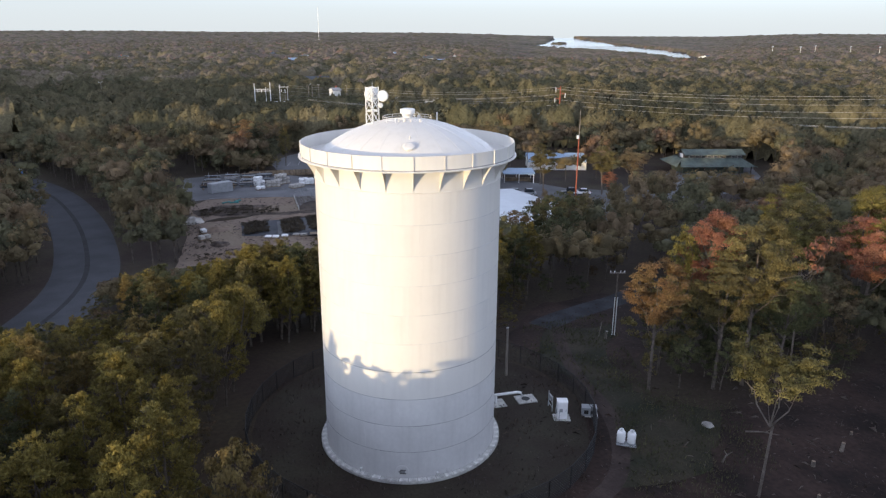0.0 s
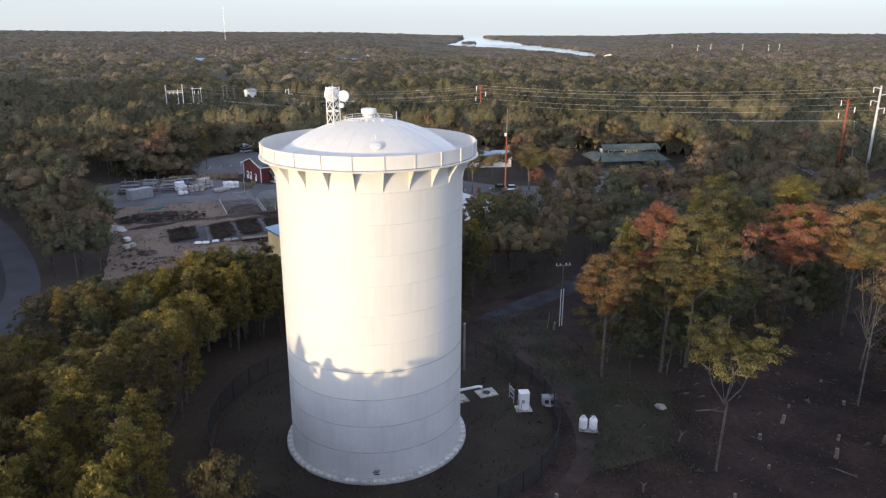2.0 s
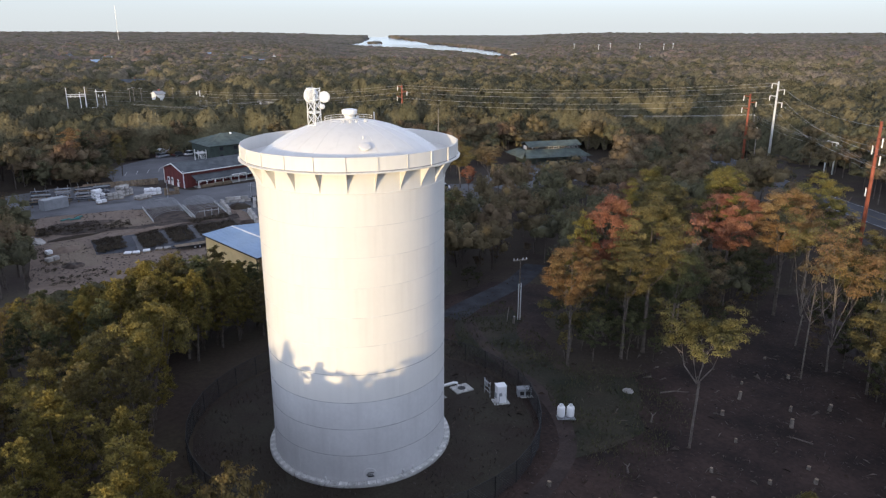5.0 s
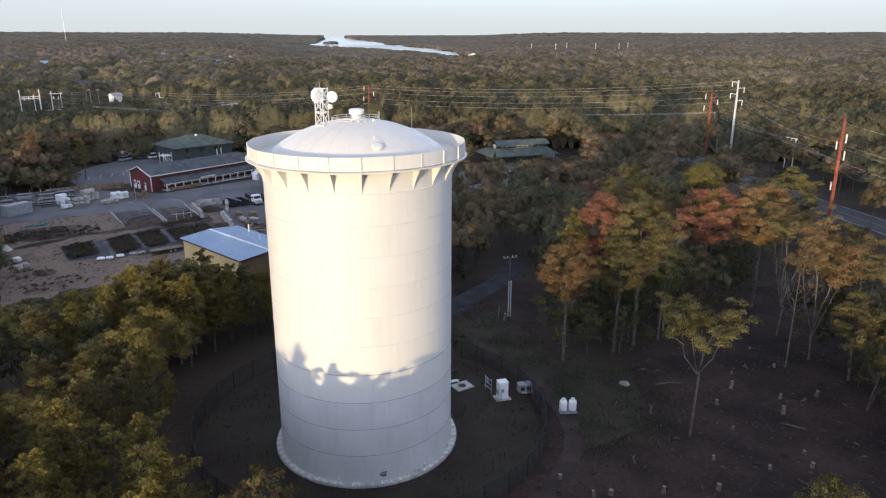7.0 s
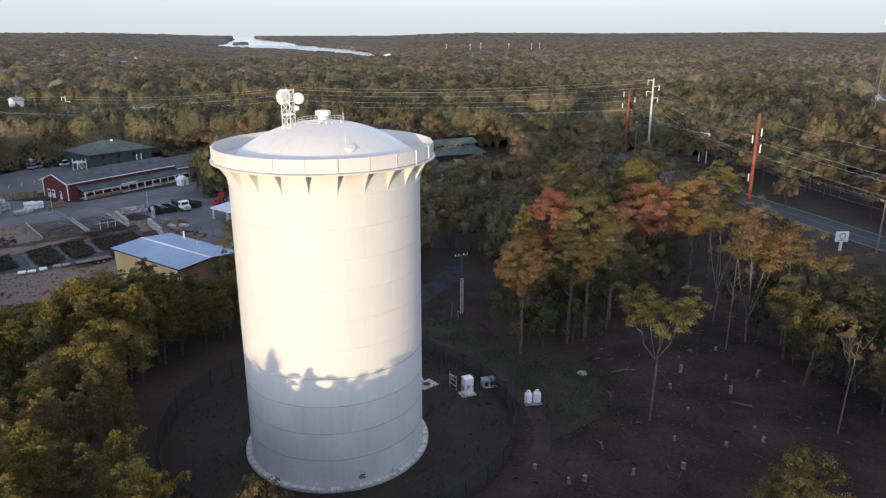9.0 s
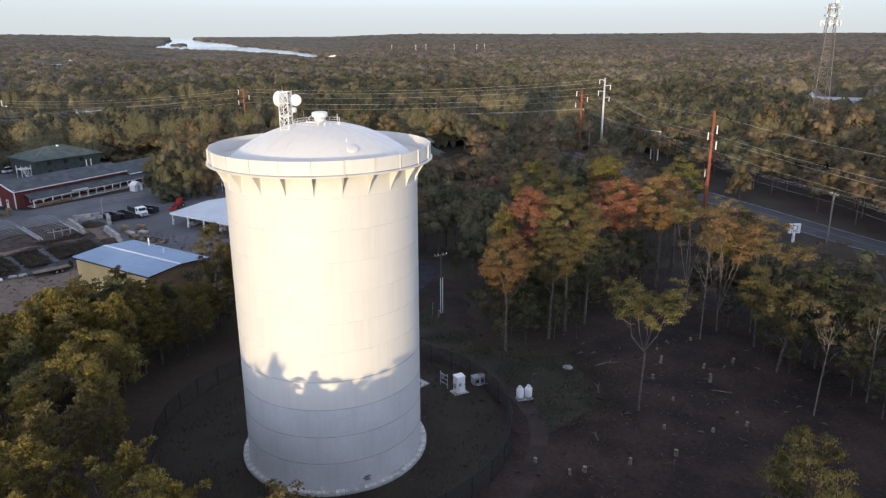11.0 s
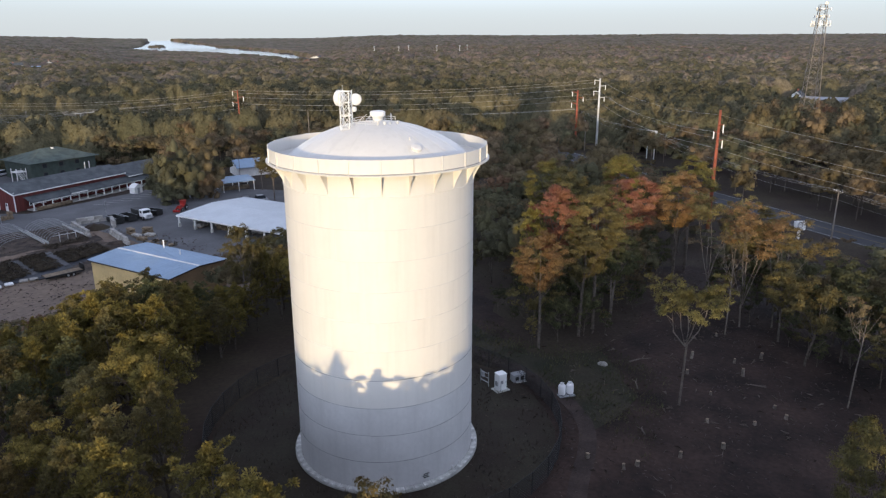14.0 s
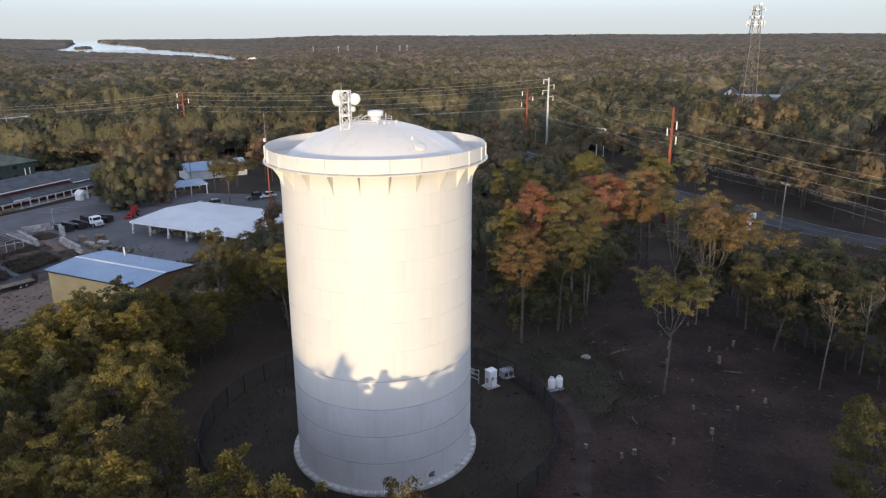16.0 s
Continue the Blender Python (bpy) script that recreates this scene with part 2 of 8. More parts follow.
WOODS = {
    "olive": mat("olive_woods", (0.13, 0.104, 0.058), 0.85, var=0.3, scale=0.22, fine=7, island=0.16, leaf=0.2, col2=(0.165, 0.13, 0.072), spec=0.1),
    "green": mat("green_woods", (0.1, 0.096, 0.06), 0.85, var=0.3, scale=0.22, fine=7, island=0.16, leaf=0.2, col2=(0.13, 0.122, 0.068), spec=0.1),
    "brown": mat("brown_woods", (0.155, 0.112, 0.068), 0.85, var=0.3, scale=0.22, fine=7, island=0.16, leaf=0.2, col2=(0.182, 0.137, 0.084), spec=0.1),
    "rust": mat("rust_woods", (0.2, 0.115, 0.072), 0.85, var=0.3, scale=0.22, fine=7, island=0.16, leaf=0.2, col2=(0.19, 0.132, 0.082), spec=0.1),
}


def canopy_material():
    """Autumn tree tops: each tree its own colour, mottled by leaf clumps."""
    m = bpy.data.materials.new("far_canopy_leaves")
    m.use_nodes = True
    n, l = m.node_tree.nodes, m.node_tree.links
    b = n["Principled BSDF"]
    b.inputs["Roughness"].default_value, b.inputs["Specular IOR Level"].default_value = 0.9, 0.1
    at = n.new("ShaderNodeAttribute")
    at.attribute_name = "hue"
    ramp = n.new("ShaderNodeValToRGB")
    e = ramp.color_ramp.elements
    # dark to pale; nearer fields keep to the dark end in place of shade
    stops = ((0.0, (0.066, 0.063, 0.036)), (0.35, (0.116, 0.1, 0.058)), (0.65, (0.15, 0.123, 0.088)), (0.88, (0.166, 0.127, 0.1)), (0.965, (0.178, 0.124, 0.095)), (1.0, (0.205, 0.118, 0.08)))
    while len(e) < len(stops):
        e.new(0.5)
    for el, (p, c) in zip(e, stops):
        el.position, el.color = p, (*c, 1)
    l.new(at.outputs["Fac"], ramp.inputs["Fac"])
    tc = n.new("ShaderNodeTexCoord")
    last = ramp.outputs["Color"]
    for s, amount in ((0.012, 0.22), (0.35, 0.25), (1.4, 0.2)):
        t = n.new("ShaderNodeTexNoise")
        t.inputs["Scale"].default_value, t.inputs["Detail"].default_value = s, 3.0
        l.new(tc.outputs["Object"], t.inputs["Vector"])
        r = n.new("ShaderNodeMapRange")
        for sock, v in (("From Min", 0.3), ("From Max", 0.7), ("To Min", 1 - amount), ("To Max", 1 + amount)):
            r.inputs[sock].default_value = v
        l.new(t.outputs["Fac"], r.inputs["Value"])
        v = n.new("ShaderNodeVectorMath")
        v.operation = "SCALE"
        l.new(last, v.inputs[0])
        l.new(r.outputs["Result"], v.inputs["Scale"])
        last = v.outputs["Vector"]
    l.new(last, b.inputs["Base Color"])
    bp = n.new("ShaderNodeBump")
    bp.inputs["Strength"].default_value, bp.inputs["Distance"].default_value = 0.5, 0.5
    l.new(t.outputs["Fac"], bp.inputs["Height"])
    l.new(bp.outputs["Normal"], b.inputs["Normal"])
    return m


M_CANOPY = canopy_material()


# ---- mesh helpers ----
def link(name, bm, material, parent=None, label="", smooth=False):
    me = bpy.data.meshes.new(name)
    bm.to_mesh(me)
    bm.free()
    me.materials.append(material)
    if smooth:
        me.polygons.foreach_set("use_smooth", [True] * len(me.polygons))
    ob = new(name, me)
    if parent:
        ob.parent = parent
    if label:
        ob["label"] = label
    return ob


def part(name, bm, material, parent, label="", smooth=False):
    return link(name, bm, material, parent, label, smooth)


def thing(name, m, label, category, group="", kind=""):
    ob = new(name)
    ob.empty_display_size = 0.5
    ob.matrix_basis = m
    return tagged(ob, label, category, group, kind)


def box(bm, x, y, z, sx, sy, sz, turn=None, bevel=0.0):
    """A box with its centre at x, y and its underside at z."""
    g = bmesh.ops.create_cube(bm, size=1.0)
    m = Matrix.Translation((x, y, z + sz / 2)) @ (turn or Matrix()) @ Matrix.Diagonal((sx, sy, sz, 1))
    bmesh.ops.transform(bm, matrix=m, verts=g["verts"])
    if bevel:
        es = list({e for v in g["verts"] for e in v.link_edges})
        bmesh.ops.bevel(bm, geom=es, offset=bevel, segments=1, affect="EDGES")
    return bm


def tube(bm, pts, radii, n=6, cap=True):
    """A tapered tube along points."""
    pts = [Vector(p) for p in pts]
    if not hasattr(radii, "__len__"):
        radii = [radii] * len(pts)
    rings = []
    for i, p in enumerate(pts):
        d = (pts[min(i + 1, len(pts) - 1)] - pts[max(i - 1, 0)]).normalized()
        a = d.orthogonal().normalized() if abs(d.z) < 0.95 else Vector((1, 0, 0)).cross(d).normalized()
        c = d.cross(a)
        rings.append([bm.verts.new(p + (a * math.cos(2 * math.pi * k / n) + c * math.sin(2 * math.pi * k / n)) * radii[i]) for k in range(n)])
    for r0, r1 in zip(rings, rings[1:]):
        for k in range(n):
            bm.faces.new((r0[k], r0[(k + 1) % n], r1[(k + 1) % n], r1[k]))
    if cap and n > 2:
        bm.faces.new(rings[0][::-1])
        bm.faces.new(rings[-1])
    return bm


def lathe(bm, profile, n=48, a0=0.0, a1=2 * math.pi):
    """A profile of (radius, height) swept round z."""
    full = abs(a1 - a0 - 2 * math.pi) < 1e-6
    cols = n if full else n + 1
    ring = [[bm.verts.new((r * math.cos(a0 + (a1 - a0) * k / n), r * math.sin(a0 + (a1 - a0) * k / n), z)) for k in range(cols)] for r, z in profile]
    for p, q in zip(ring, ring[1:]):
        for k in range(n):
            j = (k + 1) % cols
            bm.faces.new((p[k], p[j], q[j], q[k]))
    return bm


def raw(name, verts, faces, material, parent=None, smooth=False):
    """A mesh from numpy arrays: vertices, and faces all with one count of corners."""
    me = bpy.data.meshes.new(name)
    faces = np.asarray(faces, np.int32)
    me.vertices.add(len(verts))
    me.vertices.foreach_set("co", np.asarray(verts, np.float32).ravel())
    me.loops.add(faces.size)
    me.loops.foreach_set("vertex_index", faces.ravel())
    me.polygons.add(len(faces))
    me.polygons.foreach_set("loop_start", np.arange(0, faces.size, faces.shape[1], dtype=np.int32))
    if smooth:
        me.polygons.foreach_set("use_smooth", np.ones(len(faces), bool))
    me.update(calc_edges=True)
    me.materials.append(material)
    ob = new(name, me)
    ob.parent = parent
    return ob


# ---- ground ----
CX, CY = 25.5, 51.5


def smooth01(k):
    k = min(1.0, max(0.0, k))
    return k * k * (3 - 2 * k)


def land(x, y):
    """The tower stands on a low hill; far off the land rises and falls a little."""
    r = math.hypot(x - CX, y - CY)
    z = -5.5 * smooth01((r - 10) / 85)
    if r > 300:
        b = bearing(x, y)
        low = smooth01((b - 28) / 6) * smooth01((57 - b) / 6)
        z += noise.noise((x / 420, y / 420, 0.3)) * 4.0 * smooth01((r - 300) / 500) * (1 - 0.75 * low)
        z += 8.0 * smooth01((r - 500) / 1500) * (1 - low)
        z += (32.0 + 6 * noise.noise((x / 900, y / 900, 4.0))) * smooth01((r - 2600 - 900 * low) / (2100 - 900 * low))
    return z


def bearing(x, y):
    return math.degrees(math.atan2(x - CX, y - CY))


def bay(x, y):
    """Inside the bay: between its near and far shore at this bearing."""
    b, r = bearing(x, y), math.hypot(x - CX, y - CY)
    if not 35.0 < b < 49.8:
        return False
    k = (49.8 - b) / 14.8
    near = 1150 + 1550 * k ** 1.2 + 110 * noise.noise((b * 0.7, 0, 0)) + 60 * noise.noise((b * 2.3, 1, 0))
    far = np.interp(b, (35, 37.4, 38.0, 39.2, 40.2, 41.5, 45, 48, 49.8), (2800, 3700, 5000, 5000, 4300, 3900, 2750, 2050, 1350))
    far += 160 * noise.noise((b * 0.9, 5, 0)) + 70 * noise.noise((b * 3.1, 2, 0))
    if 37.3 < b < 39.6 and math.hypot((b - 38.4) * 50, (r - 3600) * 0.18) < 30 + 14 * noise.noise((b * 4, r / 90, 0)):
        return False
    return near < r < far


def ground_sheet():
    radii = [0.0] + [2.0 * i for i in range(1, 66)]
    while radii[-1] < 4850:
        radii.append(min(4850, radii[-1] * 1.045 + 1))
    n = 240
    verts, faces = [(CX, CY, land(CX, CY))], []
    for r in radii[1:]:
        for k in range(n):
            a = 2 * math.pi * k / n
            x, y = CX + r * math.cos(a), CY + r * math.sin(a)
            z = land(x, y)
            if bay(x, y):
                z = -12.0
            verts.append((x, y, z))
    for i in range(len(radii) - 2):
        for k in range(n):
            a, b2 = 1 + i * n, 1 + (i + 1) * n
            j = (k + 1) % n
            faces.append((a + k, b2 + k, b2 + j, a + j))
    ob = raw("ground", verts, faces, M_GROUND, smooth=True)
    bm = bmesh.new()
    bm.from_mesh(ob.data)
    bm.verts.ensure_lookup_table()
    for k in range(n):
        bm.faces.new((bm.verts[0], bm.verts[1 + k], bm.verts[1 + (k + 1) % n]))
    bm.to_mesh(ob.data)
    bm.free()
    return tagged(ob, "dark brown wooded ground with leaf litter", "ground", kind="structure")


ground_sheet()


def drape(name, poly, material, up, label, category="ground", cell=4.0, holes=None):
    """A flat patch laid on the land along its outline."""
    bm = bmesh.new()
    vs = [bm.verts.new((x, y, 0)) for x, y in poly]
    for tri in tessellate_polygon([[Vector((x, y, 0)) for x, y in poly]]):
        bm.faces.new([vs[i] for i in tri])
    xs, ys = [p[0] for p in poly], [p[1] for p in poly]
    for axis, lo, hi in ((0, min(xs), max(xs)), (1, min(ys), max(ys))):
        c = lo + cell
        while c < hi:
            co, no = ((c, 0, 0), (1, 0, 0)) if axis == 0 else ((0, c, 0), (0, 1, 0))
            bmesh.ops.bisect_plane(bm, geom=bm.verts[:] + bm.edges[:] + bm.faces[:], plane_co=co, plane_no=no)
            c += cell
    for v in bm.verts:
        v.co.z = land(v.co.x, v.co.y) + up
    bm.normal_update()
    bmesh.ops.reverse_faces(bm, faces=[f for f in bm.faces if f.normal.z < 0])
    return tagged(link(name, bm, material), label, category, kind="structure")


def ragged(poly, step=3.0, amp=1.2, seed=0):
    """The outline with an uneven edge."""
    out = []
    for (x0, y0), (x1, y1) in zip(poly, poly[1:] + poly[:1]):
        d = math.hypot(x1 - x0, y1 - y0)
        for i in range(max(1, int(d / step))):
            k = i / max(1, int(d / step))
            x, y = x0 + (x1 - x0) * k, y0 + (y1 - y0) * k
            out.append((x + amp * noise.noise((x / 4, y / 4, seed)), y + amp * noise.noise((x / 4, y / 4, seed + 9))))
    return out


def spline(pts, step=3.0):
    """Points along a smooth curve through the given ones."""
    out = []
    p = [pts[0]] + list(pts) + [pts[-1]]
    for i in range(1, len(p) - 2):
        a, b, c, d = (Vector((*q[:2], 0)) for q in p[i - 1:i + 3])
        n = max(2, int((c - b).length / step))
        for k in range(n):
            t = k / n
            q = 0.5 * (2 * b + (c - a) * t + (2 * a - 5 * b + 4 * c - d) * t * t + (3 * b - a - 3 * c + d) * t ** 3)
            out.append((q.x, q.y))
    out.append(tuple(pts[-1][:2]))
    return out


def strip(name, line, w0, w1, up, material, label="", category="road", parent=None, dash=0):
    """A ribbon between two offsets from a line, laid on the land."""
    bm = bmesh.new()
    rows = []
    for i, (x, y) in enumerate(line):
        xa, ya = line[max(0, i - 1)]
        xb, yb = line[min(len(line) - 1, i + 1)]
        d = Vector((xb - xa, yb - ya)).normalized()
        nx, ny = -d.y, d.x
        row = []
        cols = 2 if abs(w1 - w0) < 2 else 5
        for k in range(cols):
            o = w0 + (w1 - w0) * k / (cols - 1)
            row.append(bm.verts.new((x + nx * o, y + ny * o, land(x + nx * o, y + ny * o) + up)))
        rows.append(row)
    for i, (r0, r1) in enumerate(zip(rows, rows[1:])):
        if dash and (i // dash) % 3:
            continue
        for k in range(len(r0) - 1):
            bm.faces.new((r0[k + 1], r0[k], r1[k], r1[k + 1]))
    ob = link(name, bm, material, parent)
    if not parent:
        tagged(ob, label, category, kind="structure")
    return ob


WEST_ROAD = spline([(-70, 62), (-40, 72), (-20, 86), (-6.5, 103), (1, 125), (3.2, 150), (2, 180), (-3, 211), (-14, 240), (-35, 275)])
EAST_ROAD = spline([(108, -90), (124, -40), (133, -12), (142, 8), (151, 21), (163, 36), (180, 58), (205, 90), (236, 125), (262, 160), (275, 210)])
DRIVE = spline([(52, 67), (57, 69), (64, 71), (74, 74), (86, 80)])
CLEARING = [(22, 37), (25, 27), (42, 17), (60, 18), (72, 27), (90, 36), (108, 39), (104, 45), (84, 42), (72, 40.5), (64, 39.5), (57, 41), (49, 43), (49, 50), (56, 54.5), (65, 60), (76, 70), (70, 76), (58, 75), (46, 66)]
YARD = [(18.5, 124), (25, 128), (31, 134), (38, 126), (40, 99), (58, 99), (60, 116), (76, 114), (76, 150), (70, 163), (50, 178), (34, 183), (28, 178), (22, 150)]
LOT = [(76, 113), (106, 113), (128, 131), (134, 142), (124, 150), (116, 172), (118, 186), (72, 188), (62, 205), (56, 212), (44, 216), (33, 214), (26, 182), (34, 183), (50, 178), (70, 163), (76, 150)]
BACKLOT = [(60, 208), (118, 207), (132, 215), (118, 246), (92, 252), (72, 240), (62, 228)]
EASTLOT = [(134, 128), (160, 124), (186, 136), (200, 150), (196, 156), (176, 156), (150, 150), (136, 142)]

strip("road", WEST_ROAD, -5.6, 5.6, 0.08, M_ROAD, "grey asphalt road curving through the woods")
strip("road", EAST_ROAD, -5.0, 5.0, 0.08, M_ROAD, "grey asphalt road with painted lines")
strip("road", DRIVE, -1.9, 1.9, 0.07, M_TRACKROAD, "narrow blue-grey asphalt drive behind the tower")
for ln, offs in ((WEST_ROAD, ()), (EAST_ROAD, (-4.4, 4.4))):
    for o in offs:
        strip("road_marking", ln, o - 0.07, o + 0.07, 0.1, M_LINE, "thin white edge line on asphalt")
    if offs:
        for o in (-0.15, 0.15):
            strip("road_marking", ln, o - 0.06, o + 0.06, 0.1, M_YLINE, "double yellow centre line on asphalt")
strip("road_seam", WEST_ROAD, -0.5, 0.35, 0.1, M_TAR, "dark tar band along the road's middle")
strip("footpath", spline([(22, 32.5), (28, 34.2), (33, 35.2), (37.5, 37), (41.5, 41), (44.5, 46.5), (46.5, 53), (50, 60), (54, 66)], 1.5), -0.8, 0.8, 0.1, M_TRACK, "worn bare track beside the tower fence", "path")
strip("road", spline([(120, 262), (140, 286), (157, 312), (172, 340), (180, 380)]), -3.2, 3.2, 0.08, M_ASPH, "short grey lane between woods and poles")
drape("ground_clearing", ragged([(20, 37), (14, 22), (16, 2), (50, -12), (100, -8), (112, 30), (108, 39), (104, 45), (84, 42), (72, 40.5), (64, 39.5), (57, 41), (49, 43), (49, 50), (56, 54.5), (65, 60), (76, 70), (70, 76), (58, 75), (46, 66), (44, 48)], 3, 2.0), M_CLEAR, 0.05, "cleared brown soil with twigs and stumps")
SOIL = [(15, 121), (22, 104), (33, 95), (40, 94)] + YARD[5:]
drape("ground_yard", ragged(SOIL, 3, 1.5, 3), M_YARD, 0.06, "sandy brown garden yard soil")
PAVED = LOT[:-1] + [(70, 150), (66, 134), (63.5, 118), (66, 114)]
drape("pavement", ragged(PAVED, 4, 0.8, 5), M_ASPH, 0.08, "grey asphalt lot of a garden centre", "pavement")
drape("pavement", ragged(BACKLOT, 4, 0.8, 6), M_ASPH, 0.07, "grey asphalt parking behind the barn", "pavement")
drape("pavement", ragged(EASTLOT, 4, 0.8, 7), M_ASPH, 0.07, "grey asphalt lot between the trees", "pavement")
FX, FY, FR = 27.5, 53.0, 16.3
drape("grass", ragged([(FX + (FR - 0.6) * math.cos(k * 0.2), FY + (FR - 0.6) * math.sin(k * 0.2)) for k in range(31)], 3, 0.5, 2), M_GRASSIN, 0.07, "thin dry grass inside the tower fence", "grass")
drape("grass", ragged([(36, 36), (46, 34), (54, 40), (50, 48), (54, 57), (62, 64), (52, 66), (45, 58), (46, 48), (42, 40)], 3, 1.8, 4), M_GRASS, 0.09, "thin green grass beside the tower fence", "grass")


def scatter(name, poly, n, size, material, label, upright=False, seed=5, thin=0.25):
    """Loose leaves, twigs or blades strewn over a patch of ground."""
    g = random.Random(seed)
    xs, ys = [p[0] for p in poly], [p[1] for p in poly]
    V, F = [], []
    for _ in range(n * 3):
        if len(F) >= n:
            break
        x, y = g.uniform(min(xs), max(xs)), g.uniform(min(ys), max(ys))
        if noise.noise((x / 3.5, y / 3.5, seed)) < g.uniform(-0.5, 0.35) or not within(x, y, poly):
            continue
        a, L = g.uniform(0, 6.28), size * g.uniform(0.4, 1.5)
        w = L * g.uniform(thin, thin * 1.8)
        z = land(x, y) + 0.1
        u, v = (L * math.cos(a), L * math.sin(a)), (-w * math.sin(a), w * math.cos(a))
        b = len(V)
        if upright:
            V += [(x, y, z), (x + v[0], y + v[1], z), (x + u[0] * 0.5, y + u[1] * 0.5, z + L)]
        else:
            V += [(x, y, z), (x + u[0], y + u[1], z + g.uniform(0, 0.3) * L), (x + u[0] * 0.6 + v[0], y + u[1] * 0.6 + v[1], z + g.uniform(0, 0.4) * L)]
        F.append((b, b + 1, b + 2))
    return tagged(raw(name, V, F, material), label, "ground cover", kind="stuff")


def within(x, y, poly):
    hit = False
    for (x0, y0), (x1, y1) in zip(poly, poly[1:] + poly[:1]):
        if (y0 > y) != (y1 > y) and x < (x1 - x0) * (y - y0) / (y1 - y0) + x0:
            hit = not hit
    return hit


RING = [(FX + 17 * math.cos(k * 0.3), FY + 17 * math.sin(k * 0.3)) for k in range(21)]
scatter("fallen_leaves", [(12, 8), (118, 8), (118, 80), (44, 80), (20, 36)], 9000, 0.28, M_LITTER, "fallen brown leaves and bark on bare soil", seed=5)
scatter("twigs", [(22, 12), (90, 12), (106, 42), (60, 44), (44, 66), (20, 36)], 900, 0.6, M_LITTER, "thin brown twigs strewn over cleared soil", seed=6, thin=0.05)
scatter("branches", [(22, 12), (90, 12), (106, 42), (60, 44), (50, 44), (30, 32)], 420, 0.75, M_BARK, "dark broken branches strewn over cleared soil", seed=16, thin=0.04)
scatter("grass_tufts", [(34, 30), (52, 32), (58, 42), (52, 48), (58, 58), (64, 68), (50, 68), (43, 58), (45, 46), (40, 39)], 9000, 0.22, M_BLADE, "thin tufts of green grass", True, seed=7)
scatter("dry_grass_tufts", RING, 7000, 0.2, M_LITTER, "dry brown grass and leaves by the tower", True, seed=8)
scatter("yard_debris", SOIL, 5200, 0.45, M_LITTER, "brown mulch and plant scraps on the yard", seed=9)
water = bmesh.new()
lathe(water, [(1000, -9.0), (3300, -9.0), (4850, 19.0)], 24, radians(90 - 52), radians(90 - 28))
bmesh.ops.translate(water, verts=water.verts, vec=(CX, CY, 0))
bmesh.ops.recalc_face_normals(water, faces=water.faces)
tagged(link("water", water, M_WATER), "pale still bay water between wooded shores", "water", kind="structure")


# ---- the water tower ----
R, GA0, NG = 7.62, radians(-113.8), 24
tower = thing("water_tower", pose(CX, CY, 0), "tall white painted steel water tank with a flared rim and dome", "water tower")
bm = lathe(bmesh.new(), [(8.16, -0.6), (8.16, 0.22), (8.12, 0.27), (7.5, 0.27)], 96)
part("foundation_ring", bm, M_CONC, tower, "grey concrete ring footing")
b0 = part("base_plate", lathe(bmesh.new(), [(7.66, 0.271), (8.05, 0.271), (8.08, 0.30), (8.08, 0.34), (7.66, 0.34)], 2, 0.006, 2 * math.pi / 64 - 0.006), M_CONCD, tower, "stained white base flange segment")
for k in range(1, 64):
    o = new("base_plate", b0.data)
    o.parent = tower
    o.matrix_basis = pose(0, 0, 0, 0, 0, 360 / 64 * k)
part("inner_shell", lathe(bmesh.new(), [(R - 0.015, 0.3), (R - 0.015, 25.9)], 160), M_SEAM, tower, "grey joint behind the plates", True)


def plate_mesh(h, span, material):
    """A curved shell plate with thin edges, its outer face smooth."""
    bm = bmesh.new()
    lathe(bm, [(R - 0.04, 0), (R, 0), (R, h), (R - 0.04, h)], 44, 0, span)
    for end in (0, 44):
        bm.verts.ensure_lookup_table()
        bm.faces.new([bm.verts[i * 45 + end] for i in range(4)])
    me = bpy.data.meshes.new("shell_plate")
    bm.to_mesh(me)
    bm.free()
    me.materials.append(material)
    return me


COURSE, Z0, NP = 2.385, 0.34, 6
span = 2 * math.pi / NP - 0.008 / R
PLATES = {m: plate_mesh(COURSE - 0.008, span, m) for m in (M_PAINT, M_LOWPAINT)}
for c in range(10):
    for k in range(NP):
        ob = new("shell_plate", PLATES[M_LOWPAINT if c < 3 else M_PAINT])
        ob.parent = tower
        ob.matrix_basis = pose(0, 0, Z0 + c * COURSE, 0, 0, 360 / NP * (k + (0.37 * c) % 1) + 12)
for c in range(1, 11):
    z = Z0 + c * COURSE - 0.009
    part("weld_seam", lathe(bmesh.new(), [(R - 0.01, z - 0.03), (R + 0.017, z - 0.012), (R + 0.017, z + 0.012), (R - 0.01, z + 0.03)], 128), M_SEAMLOW if c < 5 else M_SEAM, tower, "", True)
# flared collar: upper shell, gusset plates, soffit, parapet
part("collar", lathe(bmesh.new(), [(R, 24.2), (R, 25.95), (8.62, 25.98)], 128), M_PAINT, tower, "", False)
part("collar_seam", lathe(bmesh.new(), [(R, 24.14), (R + 0.05, 24.16), (R + 0.05, 24.21), (R, 24.23)], 128), M_PAINT, tower)
gus = bmesh.new()
prof = [(R - 0.02, 24.28)] + [(R + 0.03 + 0.95 * (k / 6) ** 1.35, 24.28 + 1.66 * k / 6) for k in range(7)] + [(R - 0.02, 25.94)]
f0 = [gus.verts.new((r, -0.012, z)) for r, z in prof]
f1 = [gus.verts.new((r, 0.012, z)) for r, z in prof]
gus.faces.new(f0)
gus.faces.new(f1[::-1])
